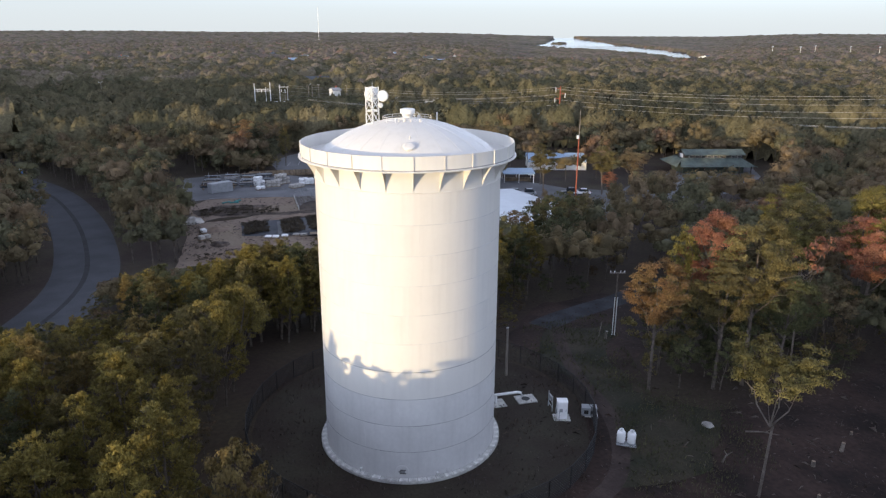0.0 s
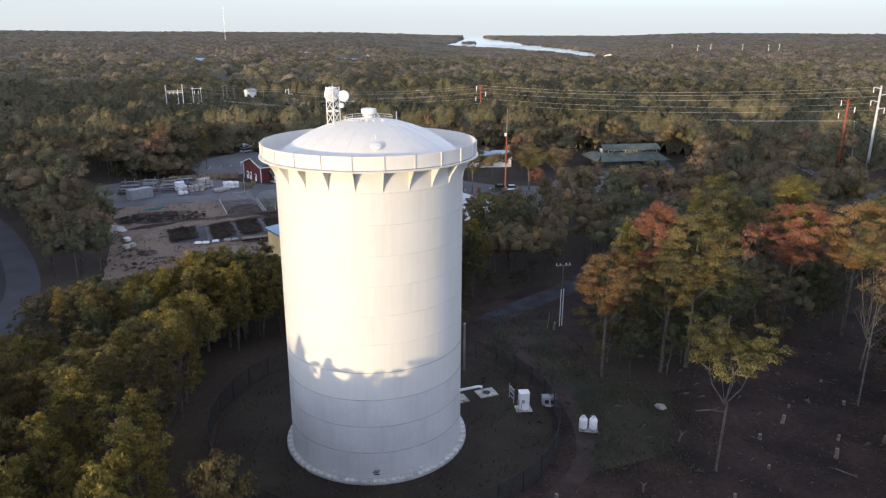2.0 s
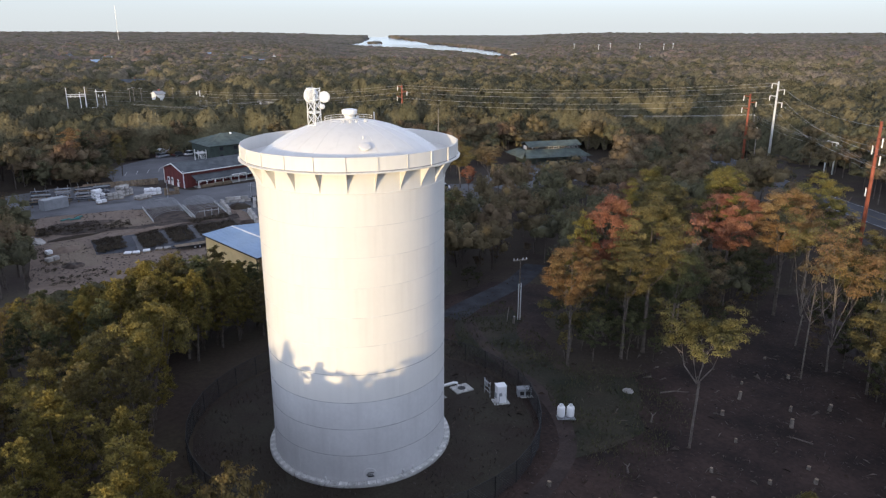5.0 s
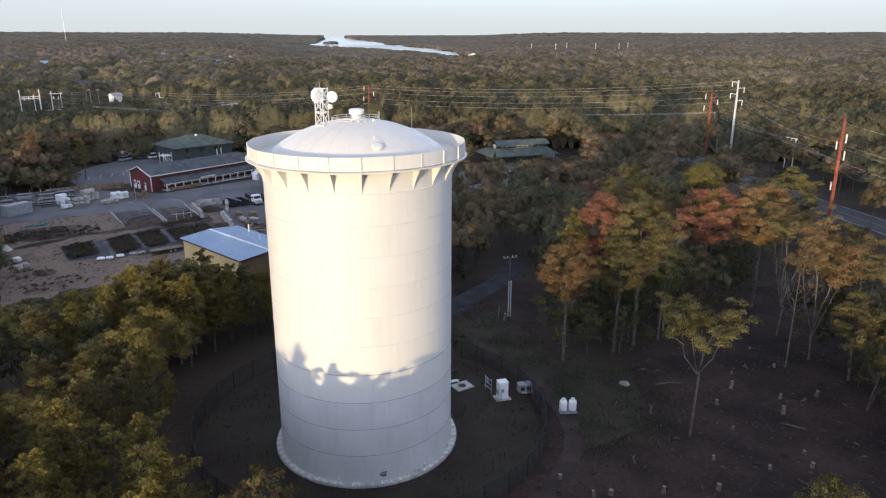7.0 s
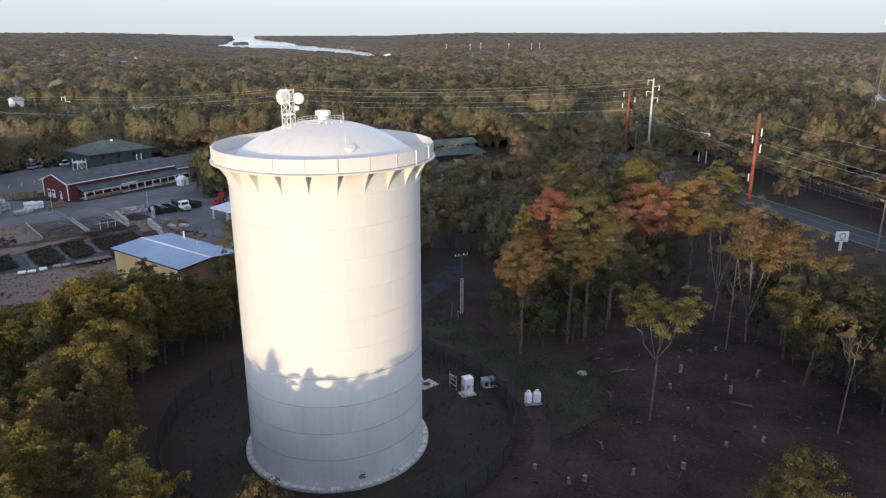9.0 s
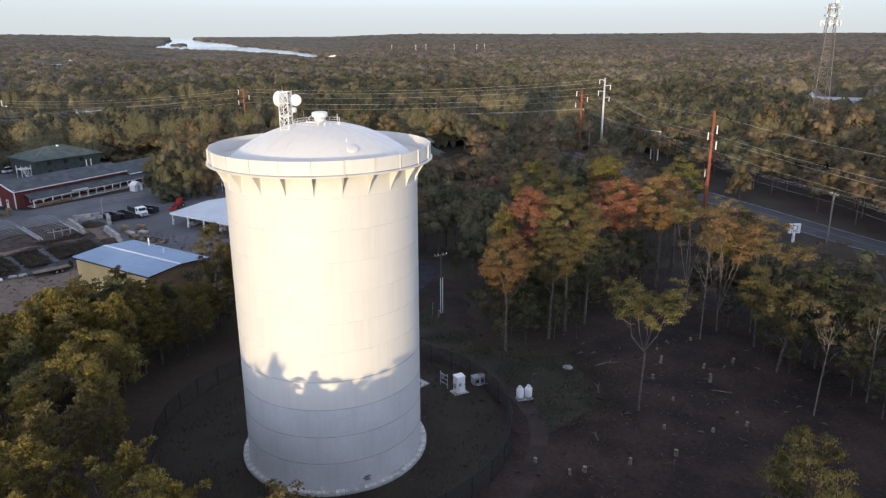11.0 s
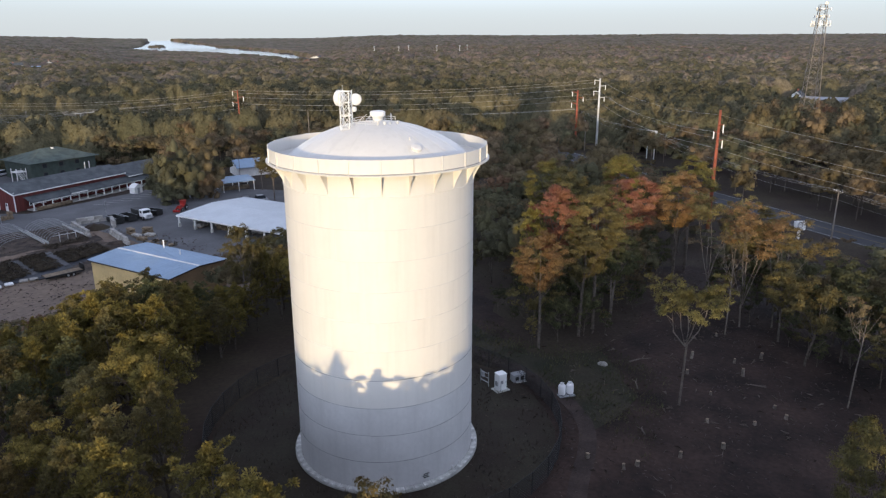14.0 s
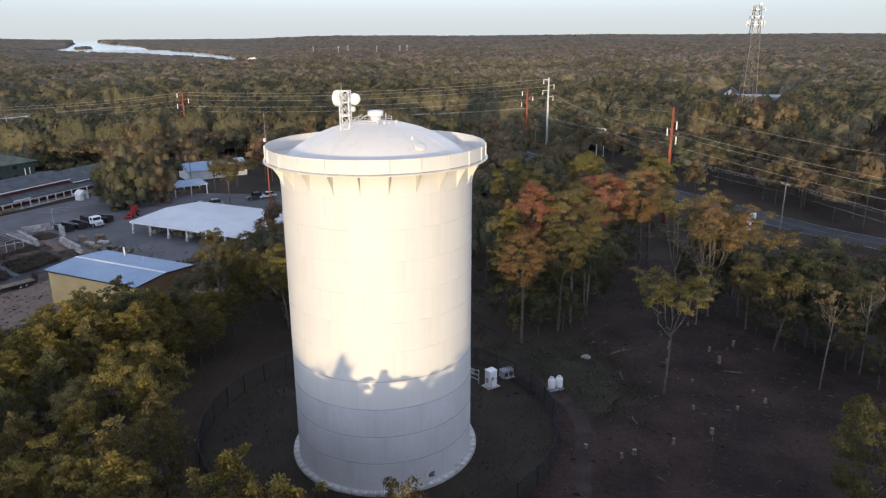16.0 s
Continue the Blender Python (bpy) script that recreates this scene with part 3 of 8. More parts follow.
for i in range(len(prof)):
    j = (i + 1) % len(prof)
    gus.faces.new((f0[j], f0[i], f1[i], f1[j]))
g0 = part("gusset", gus, M_PAINT, tower)
g0.matrix_basis = pose(0, 0, 0, 0, 0, math.degrees(GA0))
for k in range(1, NG):
    g = new("gusset", g0.data)
    g.parent = tower
    g.matrix_basis = pose(0, 0, 0, 0, 0, math.degrees(GA0) + 360 / NG * k)
part("rim_flange", lathe(bmesh.new(), [(8.5, 25.9), (8.86, 25.9), (8.86, 25.97), (8.65, 26.0)], 144), M_PAINT, tower, "projecting lower rim flange")
# dark ring that paints the shadow line under the rim panels
part("rim_joint", lathe(bmesh.new(), [(8.6, 25.985), (8.675, 25.985), (8.675, 26.065), (8.6, 26.065)], 144), M_SEAMLOW, tower, "dark ring for the shadowed gap under the rim panels")
par = bmesh.new()
lathe(par, [(8.64, 25.99), (8.66, 27.05)], 36, 0, 2 * math.pi / NG - 0.0035)
lathe(par, [(8.66, 27.05), (8.6, 27.05)], 36, 0, 2 * math.pi / NG - 0.0035)
lathe(par, [(8.6, 27.05), (8.58, 25.99)], 36, 0, 2 * math.pi / NG - 0.0035)
p0 = part("parapet_panel", par, M_PAINT, tower, "", True)
p0.matrix_basis = pose(0, 0, 0, 0, 0, math.degrees(GA0))
st0 = part("parapet_rib", box(bmesh.new(), 8.69, 0, 25.99, 0.1, 0.035, 1.07), M_PAINT, tower)
st0.matrix_basis = p0.matrix_basis.copy()
for k in range(1, NG):
    for src in (p0, st0):
        o = new(src.name, src.data)
        o.parent = tower
        o.matrix_basis = pose(0, 0, 0, 0, 0, math.degrees(GA0) + 360 / NG * k)
part("gutter_floor", lathe(bmesh.new(), [(8.6, 26.05), (7.0, 26.12)], 96), M_PAINT, tower, "walkway floor inside the rim")
DR = 11.3
dome_z = lambda r: 28.75 - (DR - math.sqrt(DR * DR - r * r))
part("dome", lathe(bmesh.new(), [(7.2, 26.15)] + [(7.2 * (1 - k / 16), dome_z(7.2 * (1 - k / 16))) for k in range(16)] + [(0.02, 28.75)], 96), M_PAINT, tower, "shallow white dome roof", True)
rib = bmesh.new()
tube(rib, [(0.7 + 6.45 * k / 24, 0, dome_z(0.7 + 6.45 * k / 24) + 0.004) for k in range(25)], 0.009, 4)
r0 = part("dome_seam", rib, M_PAINT, tower)
r0.matrix_basis = pose(0, 0, 0, 0, 0, math.degrees(GA0) + 7)
for k in range(1, NG):
    o = new("dome_seam", r0.data)
    o.parent = tower
    o.matrix_basis = pose(0, 0, 0, 0, 0, math.degrees(GA0) + 7 + 360 / NG * k)
vent = part("roof_vent", lathe(bmesh.new(), [(0.4, 28.6), (0.4, 29.06), (0.48, 29.1), (0.6, 29.16), (0.62, 29.44), (0.56, 29.5), (0.3, 29.55), (0.01, 29.56)], 32), M_DISH, tower, "white capped roof vent")
part("vent_flange", lathe(bmesh.new(), [(0.75, 28.7), (0.75, 28.78), (0.4, 28.79)], 32), M_PAINT, vent)
part("vent_screen", lathe(bmesh.new(), [(0.45, 28.95), (0.46, 29.1)], 32), M_SEAM, vent, "grey mesh collar")
# hatch and small nozzle on the dome
hx, hy = -2.46, -5.1
hr_ = math.hypot(hx, hy)
hatch = part("dome_hatch", lathe(bmesh.new(), [(0.36, -0.15), (0.36, 0.14), (0.44, 0.15), (0.44, 0.19), (0.3, 0.24), (0.01, 0.26)], 24), M_PAINT, tower, "round bolted dome manhole")
tilt = math.degrees(math.asin(hr_ / DR))
hatch.matrix_basis = Matrix.Translation((hx, hy, dome_z(hr_))) @ Matrix.Rotation(math.atan2(hy, hx), 4, "Z") @ Matrix.Rotation(radians(tilt), 4, "Y")
part("nozzle", tube(bmesh.new(), [(-1.9, -4.2, dome_z(4.6) - 0.1), (-1.9, -4.2, dome_z(4.6) + 0.2)], 0.06, 8), M_PAINT, tower)
part("rim_post", tube(bmesh.new(), [(3.2, 0.9, dome_z(3.3) - 0.1), (3.2, 0.9, dome_z(3.3) + 0.75)], 0.05, 6), M_PAINT, tower)


def rail(bm, a0, a1, r, n):
    for h in (0.16, 0.34):
        tube(bm, [(r * math.cos(a0 + (a1 - a0) * k / n), r * math.sin(a0 + (a1 - a0) * k / n), dome_z(r) + h) for k in range(n + 1)], 0.02, 5)
    for k in range(0, n + 1, 2):
        a = a0 + (a1 - a0) * k / n
        tube(bm, [(r * math.cos(a), r * math.sin(a), dome_z(r) - 0.05), (r * math.cos(a), r * math.sin(a), dome_z(r) + 0.36)], 0.022, 5)
    return bm


part("guard_rail", rail(bmesh.new(), radians(-10), radians(215), 2.0, 16), M_PAINT, tower, "white tubular rail round the vent")
grab = bmesh.new()
for s in (-0.28, 0.28):
    tube(grab, [(math.cos(0.9) * r - s * math.sin(0.9), math.sin(0.9) * r + s * math.cos(0.9), dome_z(r) + 0.5) for r in (2.2, 3.2, 4.2, 5.2, 6.2, 7.2)], 0.03, 5)
    for r in (3.2, 4.2, 5.2, 6.2):
        x, y = math.cos(0.9) * r - s * math.sin(0.9), math.sin(0.9) * r + s * math.cos(0.9)
        tube(grab, [(x, y, dome_z(r)), (x, y, dome_z(r) + 0.5)], 0.025, 5)
part("stair_rail", grab, M_PAINT, tower, "handrail running down the dome")
for x, y, w in ((-0.9, -1.3, 0.2), (-1.2, -0.9, 0.18), (-0.45, -1.5, 0.16), (0.3, -1.7, 0.22), (1.4, 0.8, 0.22)):
    part("junction_box", box(bmesh.new(), x, y, dome_z(math.hypot(x, y)) - 0.03, w, w * 0.8, w * 1.1, bevel=0.02), M_PAINT, tower)
# manway and outlets near the base
ma = radians(-122)
man = part("manway", lathe(bmesh.new(), [(0.46, -0.12), (0.46, 0.05), (0.55, 0.06), (0.55, 0.12), (0.01, 0.13)], 28), M_LOWPAINT, tower, "round bolted manway door")
man.matrix_basis = Matrix.Translation((R * math.cos(ma), R * math.sin(ma), 1.0)) @ Matrix.Rotation(ma, 4, "Z") @ Matrix.Rotation(radians(90), 4, "Y")
for dx in (-0.16, 0.0, 0.16):
    part("davit_bar", box(bmesh.new(), dx, 0.06 * abs(dx) * 10, 0.14, 0.05, 0.5, 0.06), M_BLACK, man)
for a in (-149, -93, -66, -100):
    o = part("anchor_lug", box(bmesh.new(), R + 0.1, 0, 0.34, 0.24, 0.16, 0.32, bevel=0.02), M_LOWPAINT, tower)
    o.matrix_basis = pose(0, 0, 0, 0, 0, a)

# ---- antenna mast on the dome ----
mx, my, mz = -2.6, 1.08, 28.2
mast = thing("antenna_mast", pose(CX + mx, CY + my, mz, 0, 0, 18), "white lattice mast with dish antennas on the tank dome", "antenna mast")
HW, HH = 0.36, 3.05
for sx in (-1, 1):
    for sy in (-1, 1):
        part("leg", tube(bmesh.new(), [(sx * HW, sy * HW, -0.25), (sx * HW, sy * HW, HH)], 0.04, 6), M_DISH, mast)
for z in (0.15, 1.1, 1.2, 2.1, 2.95):
    for a in range(4):
        o = part("cross_bar", box(bmesh.new(), 0, HW, z, 2 * HW, 0.04, 0.05), M_DISH, mast)
        o.matrix_basis = pose(0, 0, 0, 0, 0, 90 * a)
for z0, z1 in ((0.2, 1.1), (1.25, 2.1), (2.1, 2.95)):
    for a in range(4):
        bm = bmesh.new()
        tube(bm, [(-HW, HW, z0), (HW, HW, z1)], 0.022, 4)
        tube(bm, [(HW, HW, z0), (-HW, HW, z1)], 0.022, 4)
        o = part("brace", bm, M_DISH, mast)
        o.matrix_basis = pose(0, 0, 0, 0, 0, 90 * a)


def dish(parent, x, y, z, az, r, drum):
    d = part("dish", lathe(bmesh.new(), [(0.01, 0.02), (r * 0.6, 0.05), (r * 0.96, 0.0), (r, -0.04), (r, -drum), (r * 0.85, -drum - 0.06), (r * 0.3, -drum - 0.14), (0.01, -drum - 0.15)], 32), M_DISH, parent, "round white dish antenna", True)
    d.matrix_basis = Matrix.Translation((x, y, z)) @ Matrix.Rotation(radians(az), 4, "Z") @ Matrix.Rotation(radians(90), 4, "Y")
    part("feed_box", box(bmesh.new(), 0, 0, -drum - 0.42, 0.26, 0.26, 0.28, bevel=0.02), M_GREYBOX, d)
    b = part("dish_bracket", tube(bmesh.new(), [(0, 0, -drum - 0.1), (0, 0, -drum - 0.5)], 0.06, 6), M_STEEL, d)
    return d


dish(mast, 0.64, 0.9, 2.4, 77, 0.6, 0.35)
dish(mast, 0.52, -0.64, 2.33, -148, 0.44, 0.16)
dish(mast, 0.4, -0.58, 1.6, -110, 0.2, 0.16)
part("lightning_rod", tube(bmesh.new(), [(0.36, 0.36, HH), (0.36, 0.36, HH + 0.35)], 0.02, 5), M_STEEL, mast)

# ---- site round the tower ----
fence = thing("chain_link_fence", pose(FX, FY, 0), "black chain-link fence in a ring round the tower", "fence")
NPOST, FH = 36, 2.1
postm = tube(bmesh.new(), [(0, 0, -0.4), (0, 0, FH + 0.05)], 0.045, 6)
post0 = part("post", postm, M_BLACK, fence)
link_bm = bmesh.new()
chord = 2 * FR * math.sin(math.pi / NPOST)
s = 0.24
k = -FH
while k < chord:
    for up in (1, -1):
        x0, x1 = max(k, 0), min(k + FH, chord)
        if x1 > x0:
            z0, z1 = (x0 - k, x1 - k) if up > 0 else (FH - (x0 - k), FH - (x1 - k))
            tube(link_bm, [(x0, 0, z0), (x1, 0, z1)], 0.016, 3, False)
    k += s
mesh0 = part("chain_link_panel", link_bm, M_BLACK, fence)
rail0 = part("top_rail", tube(bmesh.new(), [(0, 0, FH), (chord, 0, FH)], 0.03, 5), M_BLACK, fence)
for i in range(NPOST):
    a = 2 * math.pi * i / NPOST
    b = a + math.pi / NPOST + math.pi / 2
    gx, gy = FR * math.cos(a), FR * math.sin(a)
    m = pose(gx, gy, land(FX + gx, FY + gy) - 0.02, 0, 0, math.degrees(b))
    for src in (post0, mesh0, rail0):
        o = src
        if i:
            o = new(src.name, src.data)
            o.parent = fence
        o.matrix_basis = m


def cabinet(x, y, rz):
    t = thing("control_cabinet", pose(x, y, land(x, y), 0, 0, rz), "white metal control cabinet on a concrete pad", "cabinet")
    part("pad", box(bmesh.new(), 0, 0, -0.1, 1.6, 1.3, 0.2, bevel=0.02), M_CONC, t, "grey concrete pad")
    part("body", box(bmesh.new(), 0, 0, 0.12, 0.95, 0.85, 1.75, bevel=0.02), M_PROP, t)
    part("roof", box(bmesh.new(), 0, 0, 1.87, 1.02, 0.92, 0.08, bevel=0.02), M_PROP, t)
    d = part("door", box(bmesh.new(), 0, -0.44, 0.2, 0.85, 0.04, 1.6, bevel=0.01), M_PROP, t)
    part("handle", box(bmesh.new(), 0.32, -0.48, 0.95, 0.04, 0.05, 0.2), M_GREYBOX, d, "grey handle")
    part("panel", box(bmesh.new(), -0.15, -0.47, 0.9, 0.32, 0.03, 0.36, bevel=0.01), M_GREYBOX, t, "grey meter panel")
    part("conduit", tube(bmesh.new(), [(-0.3, -0.5, 0.1), (-0.3, -0.5, 0.95)], 0.03, 6), M_GREYBOX, t)
    part("fan_cover", box(bmesh.new(), -0.52, 0, 0.6, 0.12, 0.4, 0.5, bevel=0.02), M_GREYBOX, t)


cabinet(39.3, 46.7, -30)
fr = thing("ladder_stand", pose(39.4, 48.6, land(39.4, 48.6), 0, 0, 70), "small galvanised pipe ladder frame", "frame")
for x in (-0.6, 0.6):
    part("upright", tube(bmesh.new(), [(x, 0, 0), (x, 0, 1.7)], 0.04, 6), M_STEEL, fr)
for z in (0.5, 1.0, 1.5):
    part("bar", tube(bmesh.new(), [(-0.65, 0, z), (0.65, 0, z)], 0.035, 6), M_STEEL, fr)
part("meter_box", box(bmesh.new(), 0.35, -0.08, 0.85, 0.4, 0.18, 0.55, bevel=0.02), M_GREYBOX, fr)
gen = thing("utility_box", pose(42.1, 46.0, land(42, 46), 0, 0, -35), "grey metal utility box on a pad", "utility box")
part("pad", box(bmesh.new(), 0, 0, -0.1, 1.7, 1.1, 0.18), M_CONC, gen)
part("body", box(bmesh.new(), 0, 0, 0.08, 1.4, 0.8, 0.8, bevel=0.03), M_GREYBOX, gen)
part("lid", box(bmesh.new(), 0, 0, 0.88, 1.46, 0.86, 0.07, bevel=0.02), M_GREYBOX, gen)
for x in (-0.3, 0.3):
    part("louvre", box(bmesh.new(), x, -0.41, 0.3, 0.4, 0.03, 0.4), M_BLACK, gen)


def propane(x, y, rz):
    t = thing("propane_tank", pose(x, y, land(x, y) + 0.16, 0, 0, rz), "white upright propane tank on a pad", "gas tank", "propane tanks")
    part("body", lathe(bmesh.new(), [(0.01, 0.06), (0.2, 0.06), (0.34, 0.14), (0.38, 0.28), (0.38, 1.0), (0.34, 1.12), (0.22, 1.2), (0.01, 1.22)], 28), M_PROP, t, "", True)
    part("collar", lathe(bmesh.new(), [(0.2, 1.18), (0.2, 1.36), (0.18, 1.36), (0.18, 1.2)], 20), M_PROP, t)
    part("foot_ring", lathe(bmesh.new(), [(0.3, 0.0), (0.3, 0.14), (0.27, 0.14), (0.27, 0.0)], 24), M_GREYBOX, t)
    part("valve", tube(bmesh.new(), [(0, 0, 1.2), (0, 0, 1.33)], 0.05, 8), M_STEEL, t)


propane(41.35, 40.75, 0)
propane(42.05, 40.15, 40)
pd = thing("concrete_pad", pose(41.7, 40.4, land(41.7, 40.4), 0, 0, -42), "small grey concrete slab under propane tanks", "slab")
part("slab", box(bmesh.new(), 0, 0, -0.1, 1.75, 0.85, 0.25, bevel=0.02), M_GREYBOX, pd)

# overflow pipe and vault beside the shell
pipe = thing("overflow_pipe", pose(33.0, 52.6, 0, 0, 0, -14), "white painted outlet pipe on steel supports", "pipe")
part("pipe_run", tube(bmesh.new(), [(-0.5, 0, 0.95), (4.6, 0, 0.95), (4.95, 0, 0.85), (5.1, 0, 0.5)], 0.14, 10), M_PROP, pipe, "", True)
for x in (1.6, 2.3):
    part("support", box(bmesh.new(), x, 0, 0, 0.14, 0.5, 0.85), M_PROP, pipe)
part("pad", box(bmesh.new(), 1.9, -0.2, -0.1, 2.6, 1.6, 0.24, bevel=0.02), M_CONC, pipe)
vault = thing("drain_vault", pose(38.3, 51.2, 0, 0, 0, -14), "concrete drain vault with a dark opening", "drain")
part("slab", box(bmesh.new(), 0, 0, -0.1, 2.0, 1.6, 0.25, bevel=0.02), M_CONC, vault)
part("grate", lathe(bmesh.new(), [(0.01, 0.17), (0.4, 0.17), (0.42, 0.152)], 20), M_BLACK, vault, "dark round grate")
gp = thing("steel_post", pose(39.6, 56.6, land(39.6, 56.6)), "plain wooden service post inside the fence", "post")
part("shaft", tube(bmesh.new(), [(0, 0, -0.4), (0, 0, 5.6)], [0.14, 0.11], 8), M_WOODPOLE, gp)
part("cap", lathe(bmesh.new(), [(0.13, 5.58), (0.13, 5.64), (0.01, 5.7)], 8), M_STEEL, gp)
rk = thing("boulder", pose(51.5, 39.6, land(51.5, 39.6)), "grey boulder in the grass", "rock")
bm = bmesh.new()
bmesh.ops.create_icosphere(bm, subdivisions=3, radius=0.6)
for v in bm.verts:
    v.co *= 1 + 0.25 * noise.noise(v.co * 2)
    v.co.z *= 0.65
part("stone", bm, M_STONE, rk)


def stump(x, y, h, r):
    t = thing("tree_stump", pose(x, y, land(x, y), random.uniform(-6, 6), random.uniform(-6, 6), random.uniform(0, 360)), "cut grey tree stump in brown soil", "stump", "stumps in the clearing")
    part("trunk", tube(bmesh.new(), [(0, 0, -0.3), (0, 0, 0.15), (0, 0, h)], [r * 1.5, r * 1.1, r], 9), M_STUMP, t)
    part("cut_face", lathe(bmesh.new(), [(0.01, h + 0.012), (r * 0.95, h + 0.01), (r, h)], 9), M_CUT, t, "pale cut wood")


random.seed(4)
for x, y in ((51, 27.8), (40.5, 24.9), (62, 27), (58.6, 25.6), (50.4, 20.5), (52.2, 21.7), (32, 31.6), (33.2, 30.8), (36.6, 27.9), (31.9, 34.8), (70.5, 30.4), (47, 23), (55, 31), (64, 33), (44.5, 27), (66, 24.5), (74, 34.5), (60, 31.5)):
    stump(x, y, random.uniform(0.3, 1.0), random.uniform(0.12, 0.19))
for x, y, L, rz in ((54, 37.3, 3.0, -40), (47.5, 34.6, 2.2, 20), (57, 23, 2.4, 100), (38.5, 31.5, 1.4, 30)):
    t = thing("fallen_branch", pose(x, y, land(x, y) + 0.12, 0, 0, rz), "grey fallen branch on brown soil", "branch", "fallen branches")
    bm = tube(bmesh.new(), [(0, 0, 0), (L * 0.5, 0.1, 0.08), (L, -0.1, 0.02)], [0.1, 0.07, 0.03], 6)
    part("limb", bm, M_MIDBARK, t)
    part("twig", tube(bmesh.new(), [(L * 0.6, 0.08, 0.08), (L * 0.8, 0.5, 0.2)], [0.05, 0.02], 5), M_STUMP, t)


# ---- trees ----
def leaf_cloud(rng, centres, radii, per, size, core, needle=False):
    """Small leaves sprinkled round clump centres; returns vertices and faces."""
    C = np.repeat(np.asarray(centres), per, axis=0)
    Rr = np.repeat(np.asarray(radii), per)
    d = rng.normal(size=C.shape)
    d /= np.linalg.norm(d, axis=1, keepdims=True)
    d[:, 2] = np.abs(d[:, 2]) * 0.9 - 0.25
    p = C + d * np.array([1, 1, 1.0 if needle else 0.78]) * (Rr * rng.uniform(0.35, 1.05, len(Rr)))[:, None]
    away = p - core
    away /= np.linalg.norm(away, axis=1, keepdims=True) + 1e-6
    nrm = 0.6 * d + 0.34 * rng.normal(size=d.shape) + 0.6 * away
    nrm /= np.linalg.norm(nrm, axis=1, keepdims=True)
    if needle:
        u = d + np.array([0, 0, 0.55]) + 0.45 * rng.normal(size=d.shape)
        u /= np.linalg.norm(u, axis=1, keepdims=True)
        w = np.cross(u, rng.normal(size=d.shape))
        w *= 0.5 / np.linalg.norm(w, axis=1, keepdims=True)
    else:
        u = np.cross(nrm, rng.normal(size=d.shape))
        u /= np.linalg.norm(u, axis=1, keepdims=True)
        w = np.cross(nrm, u)
    s = (size * rng.uniform(0.6, 1.35, len(Rr)))[:, None]
    V = np.stack([p - u * s, p + u * s * 0.8 - w * s * 0.6, p + u * s * 0.5 + w * s * 0.9], 1).reshape(-1, 3)
    F = np.arange(len(V)).reshape(-1, 3)
    return V, F


